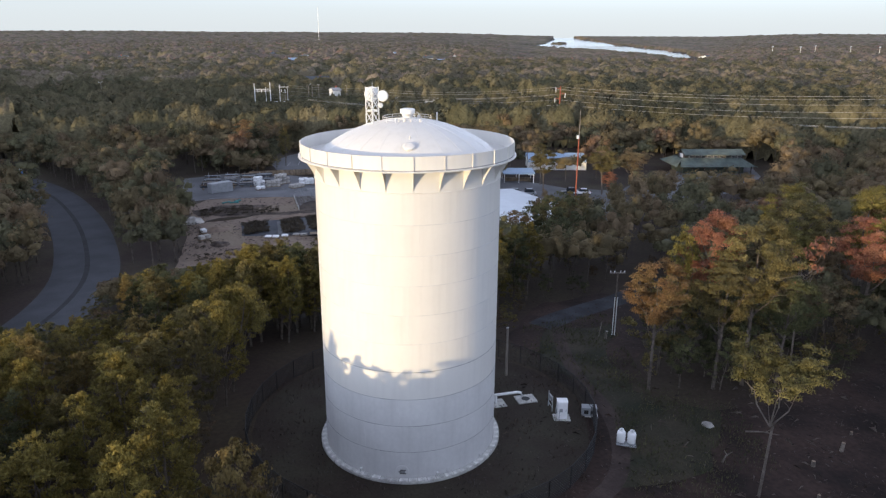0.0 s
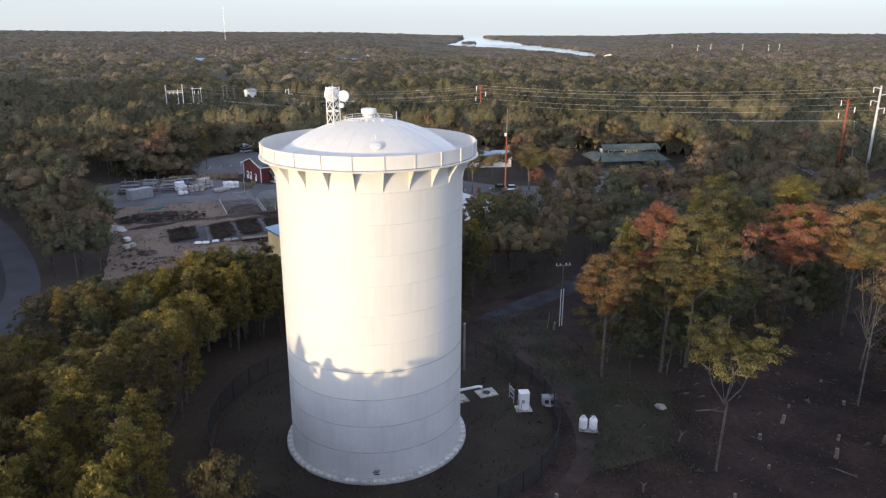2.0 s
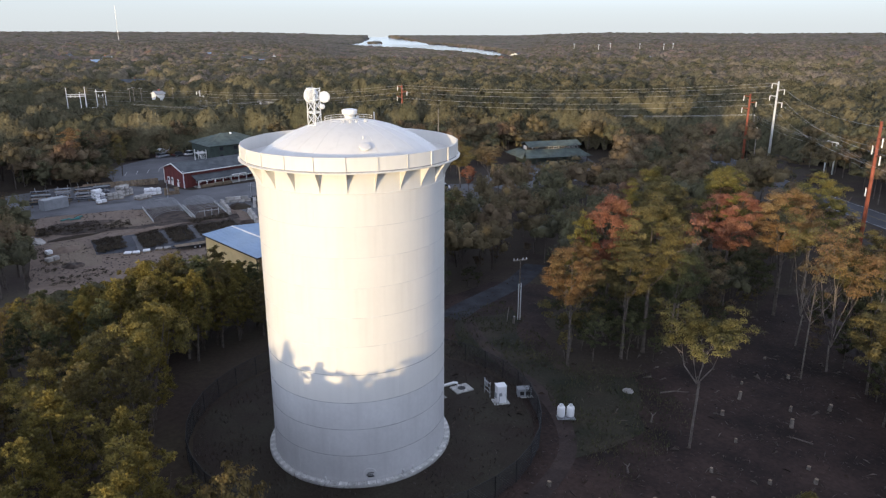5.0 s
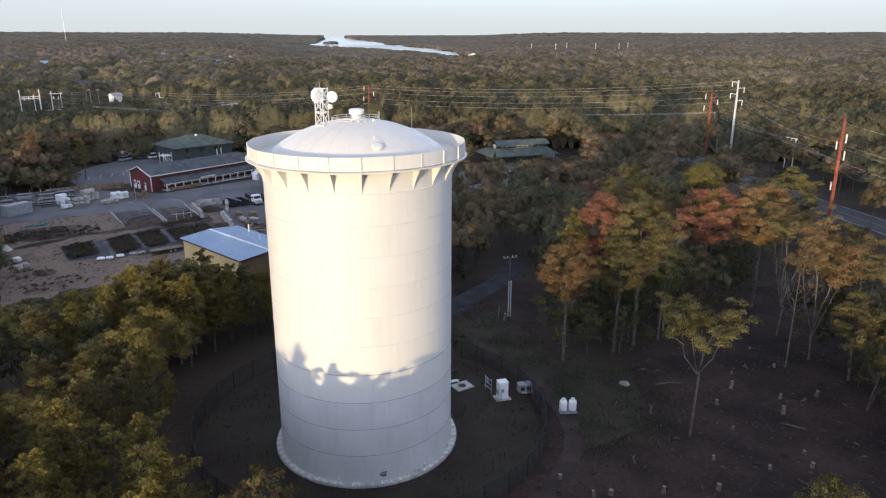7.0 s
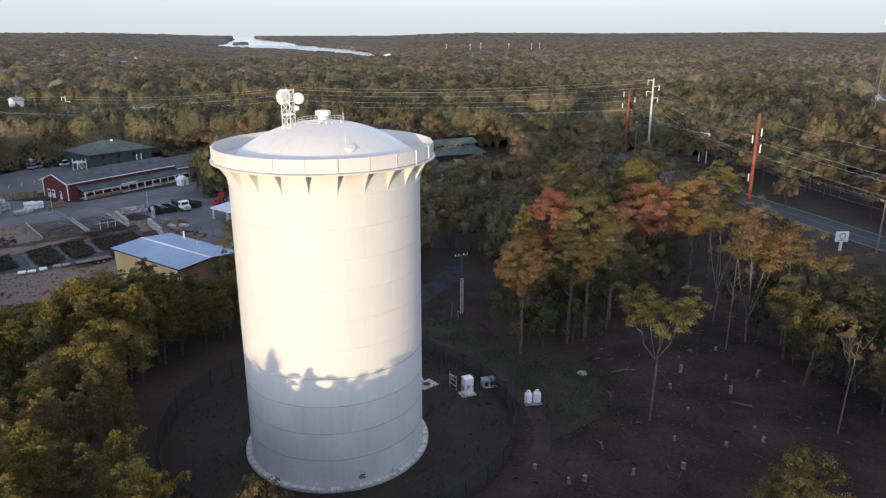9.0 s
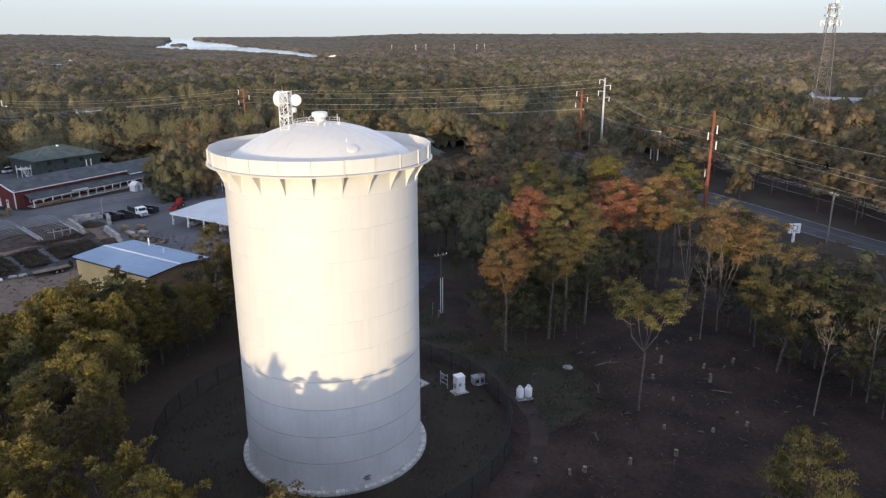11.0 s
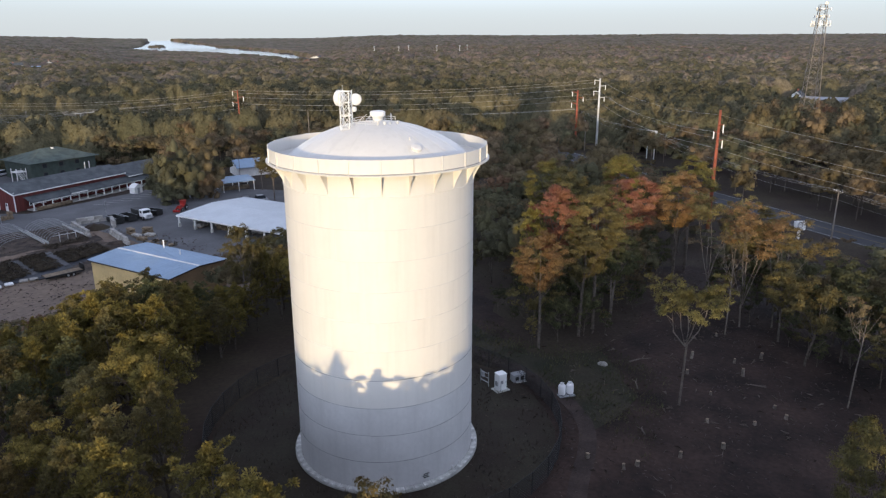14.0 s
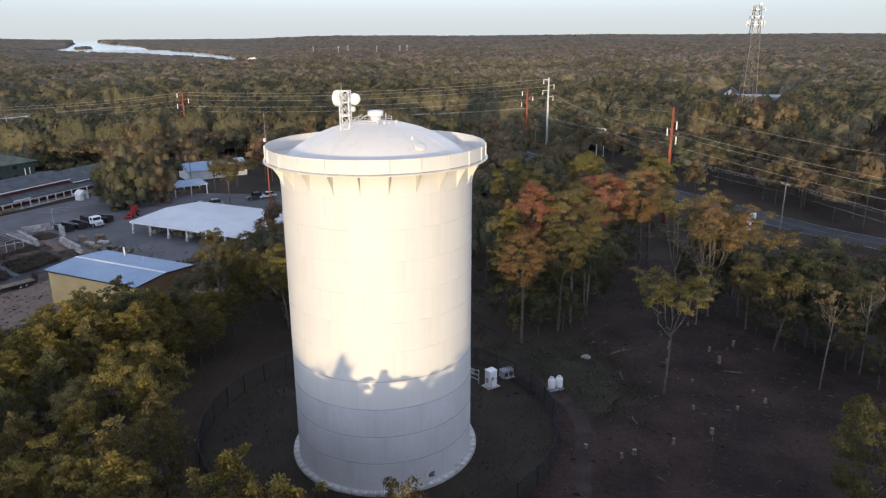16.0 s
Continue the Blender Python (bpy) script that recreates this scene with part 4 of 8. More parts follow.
def tree_meshes(seed, h, spread, base, nclump, per, size, flat=0.8, bark=None, bare=False, pointed=False, clump=0.27):
    """Trunk-with-limbs mesh and crown mesh of one tree h metres tall."""
    rng = np.random.default_rng(seed)
    bm = bmesh.new()
    lean = rng.normal(size=2) * 0.25
    fork = base + (h - base) * 0.25
    tr = (0.0062 if bare else 0.0115) * h
    top = h * 0.86
    pts = [(0, 0, -0.5), (0, 0, 0.2), (lean[0] * 0.4, lean[1] * 0.4, fork * 0.6), (lean[0], lean[1], fork), (lean[0] * 1.6 + rng.normal() * 0.2, lean[1] * 1.5, (fork + top) / 2), (lean[0] * 1.4, lean[1] * 2, top)]
    tube(bm, pts, [tr * 1.5, tr * 1.1, tr, tr * 0.85, tr * 0.5, tr * 0.12], 7)
    centres, radii = [], []
    mid = np.array([lean[0], lean[1], (base + h) / 2])
    nl = 9 if not bare else 7
    for i in range(nl):
        a = 2 * math.pi * (i + rng.uniform(-0.3, 0.3)) / nl * 2.4
        z0 = base + (top - base) * rng.uniform(0.0, 0.65)
        k = (z0 - base) / (h - base)
        out = spread * (1.0 - 0.3 * k if not pointed else 1 - 0.85 * k) * rng.uniform(0.55, 0.9)
        rise = (h - z0) * rng.uniform(0.35, 0.75)
        st = np.array([lean[0] * z0 / fork if z0 < fork else lean[0], lean[1], z0])
        e = np.array([out * math.cos(a), out * math.sin(a), z0 + rise])
        m1 = st + (e - st) * 0.45 + np.array([0, 0, -rise * 0.1]) + rng.normal(size=3) * 0.2
        tube(bm, [st, m1, e], [tr * 0.45, tr * 0.3, tr * 0.08], 5)
        for _ in range(2 if not bare else 4):
            f = rng.uniform(0.4, 0.9)
            b0 = st + (e - st) * f
            b1 = b0 + rng.normal(size=3) * np.array([1.0, 1.0, 0.5]) * spread * 0.28 + np.array([0, 0, 0.7])
            tube(bm, [b0, b1], [tr * 0.2, tr * 0.05], 4)
            centres.append(b1)
        centres.append(e)
        centres.append(m1 + rng.normal(size=3) * 0.5 + np.array([0, 0, 0.6]))
    while len(centres) < nclump:
        d = rng.normal(size=3)
        d /= np.linalg.norm(d)
        q = rng.uniform(0.55, 1.0) ** 0.6
        z = d[2] * (h - base) / 2 * q * flat
        k = (z / ((h - base) / 2) + 1) / 2
        w = spread * (math.sqrt(max(0.05, 1 - (2 * k - 1) ** 2)) if not pointed else (1.1 - k) * 0.9 + 0.12)
        g = math.sin(2.1 * math.atan2(d[1], d[0]) + seed) * 0.2 + 0.9
        centres.append(np.array([lean[0] + d[0] * w * g * q, lean[1] + d[1] * w * g * q, mid[2] + z + 0.3]))
    centres = np.array(centres[:nclump])
    radii = rng.uniform(0.45, 0.95, len(centres)) * spread * clump
    # lobes: pull clumps towards a few centres so that gaps open between
    lob = centres[rng.integers(0, len(centres), 9)]
    near = np.argmin(np.linalg.norm(centres[:, None] - lob[None], axis=2), axis=1)
    pull = 0.1 if pointed else 0.25
    centres = centres * (1 - pull) + lob[near] * pull
    V, F = leaf_cloud(rng, centres, radii, per, size, mid, pointed)
    top_now = np.percentile(V[:, 2], 99.7)
    V[:, 2] = np.where(V[:, 2] > base, base + (V[:, 2] - base) * (h - base) / (top_now - base), V[:, 2])
    tm = bpy.data.meshes.new("trunk")
    bm.to_mesh(tm)
    bm.free()
    tm.materials.append(bark or M_BARK)
    ob = raw("crown", V, F, LEAF["olive"])
    cm = ob.data
    bpy.data.objects.remove(ob)
    return tm, cm


def fan_meshes(seed, h, spread, nclump, per, size, split=(0.2, 0.3), leafy=0.6, thick=0.0068, bark=None):
    """A tree whose trunk forks low into pale rising stems, with leaf clumps about their tops."""
    rng = np.random.default_rng(seed)
    bm = bmesh.new()
    tr = thick * h
    fork = h * rng.uniform(*split)
    tube(bm, [(0, 0, -0.5), (0, 0, 0.3), (rng.normal() * 0.15, rng.normal() * 0.15, fork)], [tr * 1.4, tr, tr * 0.85], 7)
    tips = []
    for i in range(5):
        a = 2 * math.pi * (i + rng.uniform(-0.3, 0.3)) / 5
        out, up = spread * rng.uniform(0.35, 0.95), h * rng.uniform(0.8, 0.98)
        way = np.array([math.cos(a), math.sin(a), 0])
        p = [np.array([0, 0, fork - 0.1])]
        for k in (0.3, 0.6, 0.82, 1.0):
            p.append(way * out * k ** 0.8 + np.array([*rng.normal(size=2) * 0.22, fork + (up - fork) * k]))
        tube(bm, p, [tr * 0.6, tr * 0.48, tr * 0.33, tr * 0.2, tr * 0.06], 6)
        tips += [p[4], p[3] * 0.5 + p[4] * 0.5]
        for _ in range(6):
            f = rng.uniform(0.25, 0.95) * 4
            k = min(3, int(f))
            b0 = p[k] + (p[k + 1] - p[k]) * (f - k)
            b1 = b0 + np.array([*(way[:2] * 0.5 + rng.normal(size=2) * 0.7) * spread * 0.35, rng.uniform(0.5, 1.7)])
            mid = (b0 + b1) / 2 + rng.normal(size=3) * 0.12
            tube(bm, [b0, mid, b1], [tr * 0.2, tr * 0.13, tr * 0.04], 4)
            if f > 2:
                tips.append(b1)
    tips = np.array(tips)
    tips = tips[tips[:, 2] > h * leafy]
    centres = tips[rng.integers(0, len(tips), nclump)] + rng.normal(size=(nclump, 3)) * np.array([0.45, 0.45, 0.35])
    V, F = leaf_cloud(rng, centres, rng.uniform(0.14, 0.27, nclump) * spread, per, size, np.array([0, 0, h * 0.6]))
    tm = bpy.data.meshes.new("trunk")
    bm.to_mesh(tm)
    bm.free()
    tm.materials.append(bark or M_PALEBARK)
    ob = raw("crown", V, F, LEAF["olive"])
    cm = ob.data
    bpy.data.objects.remove(ob)
    return tm, cm


KINDS = {}
for i in range(4):
    KINDS["oak", i] = tree_meshes(10 + i, 11.0, 3.4, 3.6, 120, 110, 0.08, clump=0.26, bark=M_MIDBARK)
    KINDS["young", i] = tree_meshes(30 + i, 10.0, 2.6, 0.8, 120, 56, 0.125, pointed=True, clump=0.2)
    KINDS["tall", i] = tree_meshes(50 + i, 13.0, 3.1, 4.6, 100, 105, 0.08, clump=0.26, bark=M_MIDBARK)
for i in range(3):
    KINDS["bare", i] = tree_meshes(70 + i, 11.0, 2.2, 5.0, 16, 36, 0.1, bark=M_PALEBARK, bare=True)
    KINDS["plain", i] = tree_meshes(90 + i, 11.0, 3.8, 0.9, 74, 62, 0.135, clump=0.27)
    KINDS["shrub", i] = tree_meshes(110 + i, 4.5, 1.8, 0.4, 44, 44, 0.09)
    KINDS["fan", i] = fan_meshes(150 + i, 13.0, 3.0, 84, 80, 0.085)
for i in range(4):
    KINDS["grand", i] = tree_meshes(210 + i, 17.5, 4.1, 6.6, 150, 160, 0.088, flat=0.85, clump=0.25, bark=M_BARK)
KINDS["lone", 0] = fan_meshes(139, 13.0, 3.1, 120, 120, 0.08, (0.46, 0.52), 0.52, 0.0095, M_MIDBARK)
KINDS["near", 0] = tree_meshes(171, 12.0, 4.1, 3.0, 92, 210, 0.075, clump=0.27)
TREE_LABEL = {"deep": "deep olive oak tree with golden lit top", "lime": "yellow-green oak tree lit on its top", "pine": "olive-green pitch pine lit on its top", "olive": "olive-brown oak tree in autumn leaf", "gold": "golden-green oak tree lit on its top", "green": "dull green oak tree in dense woods", "orange": "orange autumn oak tree", "red": "red autumn maple tree", "brown": "brown-leaved oak tree with thin limbs"}
H0 = {"grand": 17.5, "oak": 11.0, "young": 10.0, "tall": 13.0, "bare": 11.0, "plain": 11.0, "shrub": 4.5, "lone": 13.0, "fan": 13.0, "near": 12.0}
tree_rng = random.Random(7)


def tree(x, y, h, kind="oak", hue="olive", wide=1.0, label="", turn=None, drop=0.0):
    """One tree: an Empty at its foot with a trunk and a crown."""
    n = sum(1 for k in KINDS if k[0] == kind)
    tm, cm = KINDS[kind, tree_rng.randrange(n)]
    s = h / H0[kind]
    w = s * wide * tree_rng.uniform(0.92, 1.1)
    t = thing("shrub" if kind == "shrub" else "tree", pose(x, y, land(x, y) - drop, 0, 0, tree_rng.uniform(0, 360) if turn is None else turn) @ Matrix.Diagonal((w, w, s, 1)), label or TREE_LABEL[hue], "shrub" if kind == "shrub" else "tree", "trees round the tower")
    for name, me in (("trunk", tm), ("crown", cm)):
        o = new(name, me)
        o.parent = t
        if name == "crown":
            o.material_slots[0].link = "OBJECT"
            o.material_slots[0].material = LEAF[hue]
    return t


# trees that stand out: foot, height, kind, colour
PLACED = [
    (46.5, 30.1, 13.6, "lone", "deep", 0.84), (51.5, 47.5, 14.2, "oak", "orange", 0.85), (60.5, 52.8, 16.0, "young", "lime", 0.7),
    (63.0, 50.5, 18.2, "oak", "red", 0.75), (62.5, 44.5, 18.4, "oak", "olive", 1.0), (58.5, 45.0, 14.1, "oak", "olive", 0.9), (71.2, 44.8, 16.8, "bare", "red", 1.0),
    (88.0, 47.0, 17.6, "oak", "red", 1.0), (93.0, 50.5, 20.6, "oak", "lime", 1.0), (97.5, 65.0, 18.6, "oak", "lime", 1.0), (84.5, 56.0, 15.0, "oak", "lime", 0.75), (90.0, 58.5, 18.0, "oak", "olive", 0.9), (100.5, 53.0, 18.5, "oak", "orange", 0.9),
    (93.0, 41.0, 18.6, "oak", "orange", 1.0), (105.5, 41.5, 20.1, "oak", "lime", 0.9), (82.5, 34.0, 17.6, "fan", "olive", 0.9),
    (76.9, 28.4, 17.0, "fan", "orange", 0.95), (79.8, 24.6, 15.4, "fan", "gold", 1.1), (71.8, 29.5, 14.5, "bare", "brown", 0.9), (86.5, 29.5, 16.0, "oak", "olive", 0.8),
    (27.7, 14.4, 12.6, "near", "deep", 0.85), 
    (57.6, 15.1, 12.5, "bare", "brown", 0.9), (65.5, 10.5, 12.5, "bare", "brown", 1.0), (66.0, 6.0, 13.0, "tall", "olive", 1.0),
    (7.2, 39.8, 11.2, "plain", "gold", 0.62), (10.5, 43.5, 5.5, "bare", "brown", 0.9),
    (0.8, 41.5, 12.4, "young", "pine", 1.1), (-0.8, 53.0, 10.6, "young", "pine", 1.1), (7.6, 66.9, 9.8, "young", "pine", 1.1),
    (9.7, 88.9, 9.6, "young", "green", 1.1), (19.2, 82.6, 11.5, "young", "pine", 1.1), (24.9, 88.9, 10.4, "young", "olive", 1.1), (31, 90, 10.0, "young", "olive", 1.1),
    (54.9, 229.4, 14.5, "tall", "orange", 1.1), (63.1, 233.0, 13.0, "tall", "brown", 1.0), (65.6, 221.5, 12.0, "young", "olive", 0.9), (61.0, 216.0, 5.0, "shrub", "olive", 1.0), (55.5, 218.0, 6.0, "plain", "green", 1.0), (120.0, 158.0, 12.0, "tall", "olive", 1.1),
    (112.0, 146.0, 12.0, "oak", "olive", 1.1), (122.0, 132.0, 8.0, "oak", "red", 0.9), (127.0, 140.0, 13.0, "oak", "olive", 1.3), (133.0, 134.5, 13.0, "oak", "brown", 1.2),
    (2.0, 35.2, 12.2, "young", "pine", 1.2), (-2.5, 33.2, 12.0, "young", "pine", 1.2), (-7.5, 30.5, 12.0, "young", "pine", 1.2), (5.5, 31.5, 11.0, "young", "gold", 1.2),
    (9.5, 46.5, 3.6, "shrub", "brown", 1.1), (12.0, 41.0, 4.2, "shrub", "brown", 1.2), (14.5, 36.5, 3.8, "shrub", "brown", 1.2), (9.0, 51.5, 3.2, "shrub", "olive", 1.1), (17.5, 34.0, 3.4, "shrub", "brown", 1.2), (8.0, 57.0, 3.4, "shrub", "brown", 1.1),
    (3.5, 45.5, 12.0, "young", "pine", 1.2), (4.5, 50.5, 11.4, "young", "pine", 1.2), (-3.5, 46.0, 12.0, "young", "pine", 1.2), (-4.0, 38.5, 11.5, "young", "olive", 1.2), (2.5, 56.5, 11.3, "young", "pine", 1.2), (5.5, 60.5, 11.0, "young", "olive", 1.2),
    (62.5, 98.5, 8.5, "oak", "olive", 0.9), (74.0, 103.5, 8.5, "oak", "orange", 1.0), (70.5, 91.5, 12.5, "plain", "green", 1.0), (75.0, 95.0, 12.5, "plain", "olive", 1.0), (79.5, 98.0, 12.5, "plain", "green", 1.0), (73.5, 87.5, 11.0, "plain", "green", 1.0), (84.0, 101.0, 12.0, "plain", "olive", 1.0),
]


def inside(x, y, poly):
    hit = False
    for (x0, y0), (x1, y1) in zip(poly, poly[1:] + poly[:1]):
        if (y0 > y) != (y1 > y) and x < (x1 - x0) * (y - y0) / (y1 - y0) + x0:
            hit = not hit
    return hit


POWER = [(95, -60), (146, 44.5), (245, 104), (232, 290), (150, 500)]


def gap(x, y, line):
    best = 1e9
    for (x0, y0), (x1, y1) in zip(line, line[1:]):
        dx, dy = x1 - x0, y1 - y0
        k = min(1, max(0, ((x - x0) * dx + (y - y0) * dy) / (dx * dx + dy * dy)))
        best = min(best, math.hypot(x - x0 - k * dx, y - y0 - k * dy))
    return best


EASTEDGE = [(96, -60), (94, 33), (108, 36), (124, 46), (150, 45), (142, 10), (120, -60)]
OPEN = [CLEARING, EASTEDGE, YARD, LOT, BACKLOT, EASTLOT, [(66, 184), (124, 184), (124, 250), (66, 250)], [(167, 140), (193, 138), (195, 160), (170, 164)]]


def wooded(x, y, m=0.0):
    """Woods grow here: off the roads, lots, clearing and tower ground."""
    if math.hypot(x - FX, y - FY) < FR + 1.5 + m or abs(x - CX - 16) + abs(y - CY + 8) < 6:
        return False
    if x < 230 and y < 300:
        if gap(x, y, WEST_ROAD[::3] + WEST_ROAD[-1:]) < 6.6 + m or gap(x, y, EAST_ROAD[::3] + EAST_ROAD[-1:]) < 6.5 + m or gap(x, y, DRIVE[::3]) < 4.5 + m:
            return False
        spots = ((x, y),) if m <= 0 else ((x, y), (x - 2, y - 2), (x + 2, y - 2), (x - 2, y + 2), (x + 2, y + 2))
        if any(inside(a, b, p) for p in OPEN for a, b in spots):
            return False
    return gap(x, y, POWER) > 6 + m


for x, y, h, kind, hue, wide in PLACED:
    tree(x, y, h, "grand" if h > 13.5 and kind == "oak" else kind, hue, 1.05 if h > 13.5 and kind == "oak" else wide)
taken = [(p[0], p[1], 3.4) for p in PLACED]
rng = random.Random(11)
count, grown = 0, []
for _ in range(9000):
    x, y = rng.uniform(-28, 125), rng.uniform(4, 128)
    if count > 420:
        break
    west = x < 16 or (y > 66 and x < 60)
    if not wooded(x, y, 0.5) or (x < 24 and y < 34) or (x < -8 and y < 30) or (x < 66 and y < 17):
        continue
    if y < 92 and x < 44 and x > np.interp(y, (40, 50, 57, 61, 64, 70, 74.5, 77.4, 80.6, 86), (3, 5.5, 7.6, 9.8, 11.2, 16, 20.5, 27, 38, 44)):
        continue
    far_off = math.hypot(x + 12, y - 10) > 100
    d = (3.5 if y < 60 else 2.9) if west else 4.9
    if any((x - a) ** 2 + (y - b) ** 2 < ((d + c) / 2) ** 2 for a, b, c in taken):
        continue
    q = rng.random()
    if west:
        kind = "young" if q < 0.8 else "oak"
        hue = rng.choice(["pine", "pine", "pine", "gold", "olive", "green"])
        h = rng.uniform(9.0, 11.8)
        if (y > 66 or x < -6) and x > -13:
            top = 9.5 - 0.335 * (y - 82) if x > 5 else 9.5 - 0.366 * (y - 70)
            if 26 < x < 44:
                top = 4.6 - 0.45 * (y - 80)
            h = min(h, top - land(x, y) + rng.uniform(-1.2, 0.6))
            if h < 1.8:
                continue
            if h < 5.0:
                kind = "shrub"
    else:
        kind = "plain" if far_off or q > 0.3 else "oak" if q < 0.2 else "tall"
        hue = rng.choice(["olive", "olive", "green", "gold", "brown", "olive", "orange" if y < 60 else "green"])
        h = rng.uniform(9, 13)
        if y < 30:
            hue = rng.choice(["green", "olive", "green"])
        if x < 82 and y > 84:
            h = min(h, 7.0 - 0.45 * (y - 94) - land(x, y))
            if h < 3:
                continue
    taken.append((x, y, d))
    grown.append((x, y, h, kind, hue))
    count += 1
grown.sort(key=lambda p: math.hypot(p[0] - 5, p[1] - 25))
for x, y, h, kind, hue in grown[:170]:
    tree(x, y, h, kind, hue)

# pale-stemmed trees in a row along the power line's far edge
for k in range(15):
    x, y = 234 + 2.9 * k + tree_rng.uniform(-2, 2), 306 - 5.6 * k + tree_rng.uniform(-3, 3)
    tree(x + 8, y + 3, tree_rng.uniform(11, 13.5), "fan", tree_rng.choice(["olive", "brown", "green"]), 1.25, "thin pale-stemmed oak beside the power line")

# shaded young trees beneath the big oaks
for x, y, h in ((53, 49.0, 3.5), (57, 49.5, 5), (60, 47.5, 4.5), (62, 49.5, 6), (65, 47, 5), (66, 52, 7), (71, 49, 6), (76, 52, 7), (80, 51, 6), (84, 52, 8), (61.5, 42.5, 3), (91, 52, 8), (96, 49, 8), (70, 54, 7), (77, 57, 8), (64, 55, 7), (79, 23, 6), (88, 33, 7), (84, 25, 7), (88, 28, 8), (99, 47, 8), (55, 46.5, 6), (59, 44.5, 6), (63, 45.5, 7.5), (67, 49.5, 8), (73, 46.5, 7), (87, 47.5, 8.5), (93, 43.5, 8), (74, 53, 8), (62, 9, 6), (66, 12, 7), (70, 15, 7), (74, 18, 7.5), (70, 8, 8), (78, 20, 8), (82, 16, 9), (76, 12, 9), (88, 22, 9), (63, 3, 8), (94, 28, 9), (73, 22, 5), (68, 18.5, 4), (80, 27.5, 6)):
    tree(x, y, h, "plain", "green" if (x + y) % 3 else "olive", 1.0, "shaded green young tree beneath oaks")
    taken.append((x, y, 2.0))

# tall pines west of the tower, out of view, their heights set so that their tops shade its foot
for u, h in ((-10.0, 11.7), (-7.5, 12.0), (-5.0, 13.1), (-3.4, 12.7), (-2.0, 12.3), (-0.2, 10.5), (1.7, 13.2), (4.4, 13.0), (7.2, 13.7), (9.5, 13.9)):
    for t in (37.0, 43.0):
        tree(CX - 0.94 * t + 0.34 * u, CY - 0.34 * t - 0.94 * u, h + (t - 37) * 0.05, "plain", "olive", 0.8, "tall olive-green tree in dense woods")
        taken.append((CX - 0.94 * t + 0.34 * u, CY - 0.34 * t - 0.94 * u, 2.0))

# pines in a close belt before the tan shed
pine_rng = random.Random(5)
for k in range(40):
    row = k % 4
    x = 17.5 + 2.45 * (k // 4) + (0.0, 1.2, 0.5, 1.6)[row] + pine_rng.uniform(-0.5, 0.5)
    y = (82.0, 79.0, 85.5, 88.5)[row] + pine_rng.uniform(-0.8, 0.8)
    top = float(np.interp(x, (18, 23, 28, 31, 36, 40, 44), (11.4, 10.7, 9.3, 8.4, 6.6, 6.2, 5.0))) - (0.0, 1.6, 1.0, 2.6)[row] + pine_rng.uniform(-0.9, 0.3)
    if any((x - a) ** 2 + (y - b) ** 2 < 3.0 for a, b, c in taken if c > 3.3) or (row == 1 and x > 34):
        continue
    tree(x, y, top - land(x, y), "young", pine_rng.choice(["pine", "olive", "pine", "green", "pine"]), pine_rng.uniform(1.15, 1.4), "bushy pine in a belt beside the shed")
for x, y, top in ((40.8, 84.0, 12.4), (43.5, 85.5, 9.0)):
    tree(x, y, top - land(x, y), "tall", "olive", 0.8, "tall thin olive tree beside the shed")

# undergrowth at the wood's edge
for _ in range(1600):
    x, y = rng.uniform(-6, 100), rng.uniform(26, 100)
    if count > 470:
        break
    if wooded(x, y, -0.5) and (x < 8 or x > 44 or y > 80) and all((x - a) ** 2 + (y - b) ** 2 > 2.2 for a, b, c in taken):
        tree(x, y, rng.uniform(1.8, 4.2), "shrub", rng.choice(["brown", "olive", "green"]), 1.0, "low brown shrub at the wood's edge")
        taken.append((x, y, 2))
        count += 1


# woods beyond the near trees
def lobe_shape(n=1):
    bm = bmesh.new()
    bmesh.ops.create_icosphere(bm, subdivisions=n, radius=1.0)
    bmesh.ops.delete(bm, geom=[v for v in bm.verts if v.co.z < -0.6], context="VERTS")
    bm.verts.index_update()
    V = np.array([v.co[:] for v in bm.verts])
    F = np.array([[v.index for v in f.verts] for f in bm.faces])
    bm.free()
    return V, F


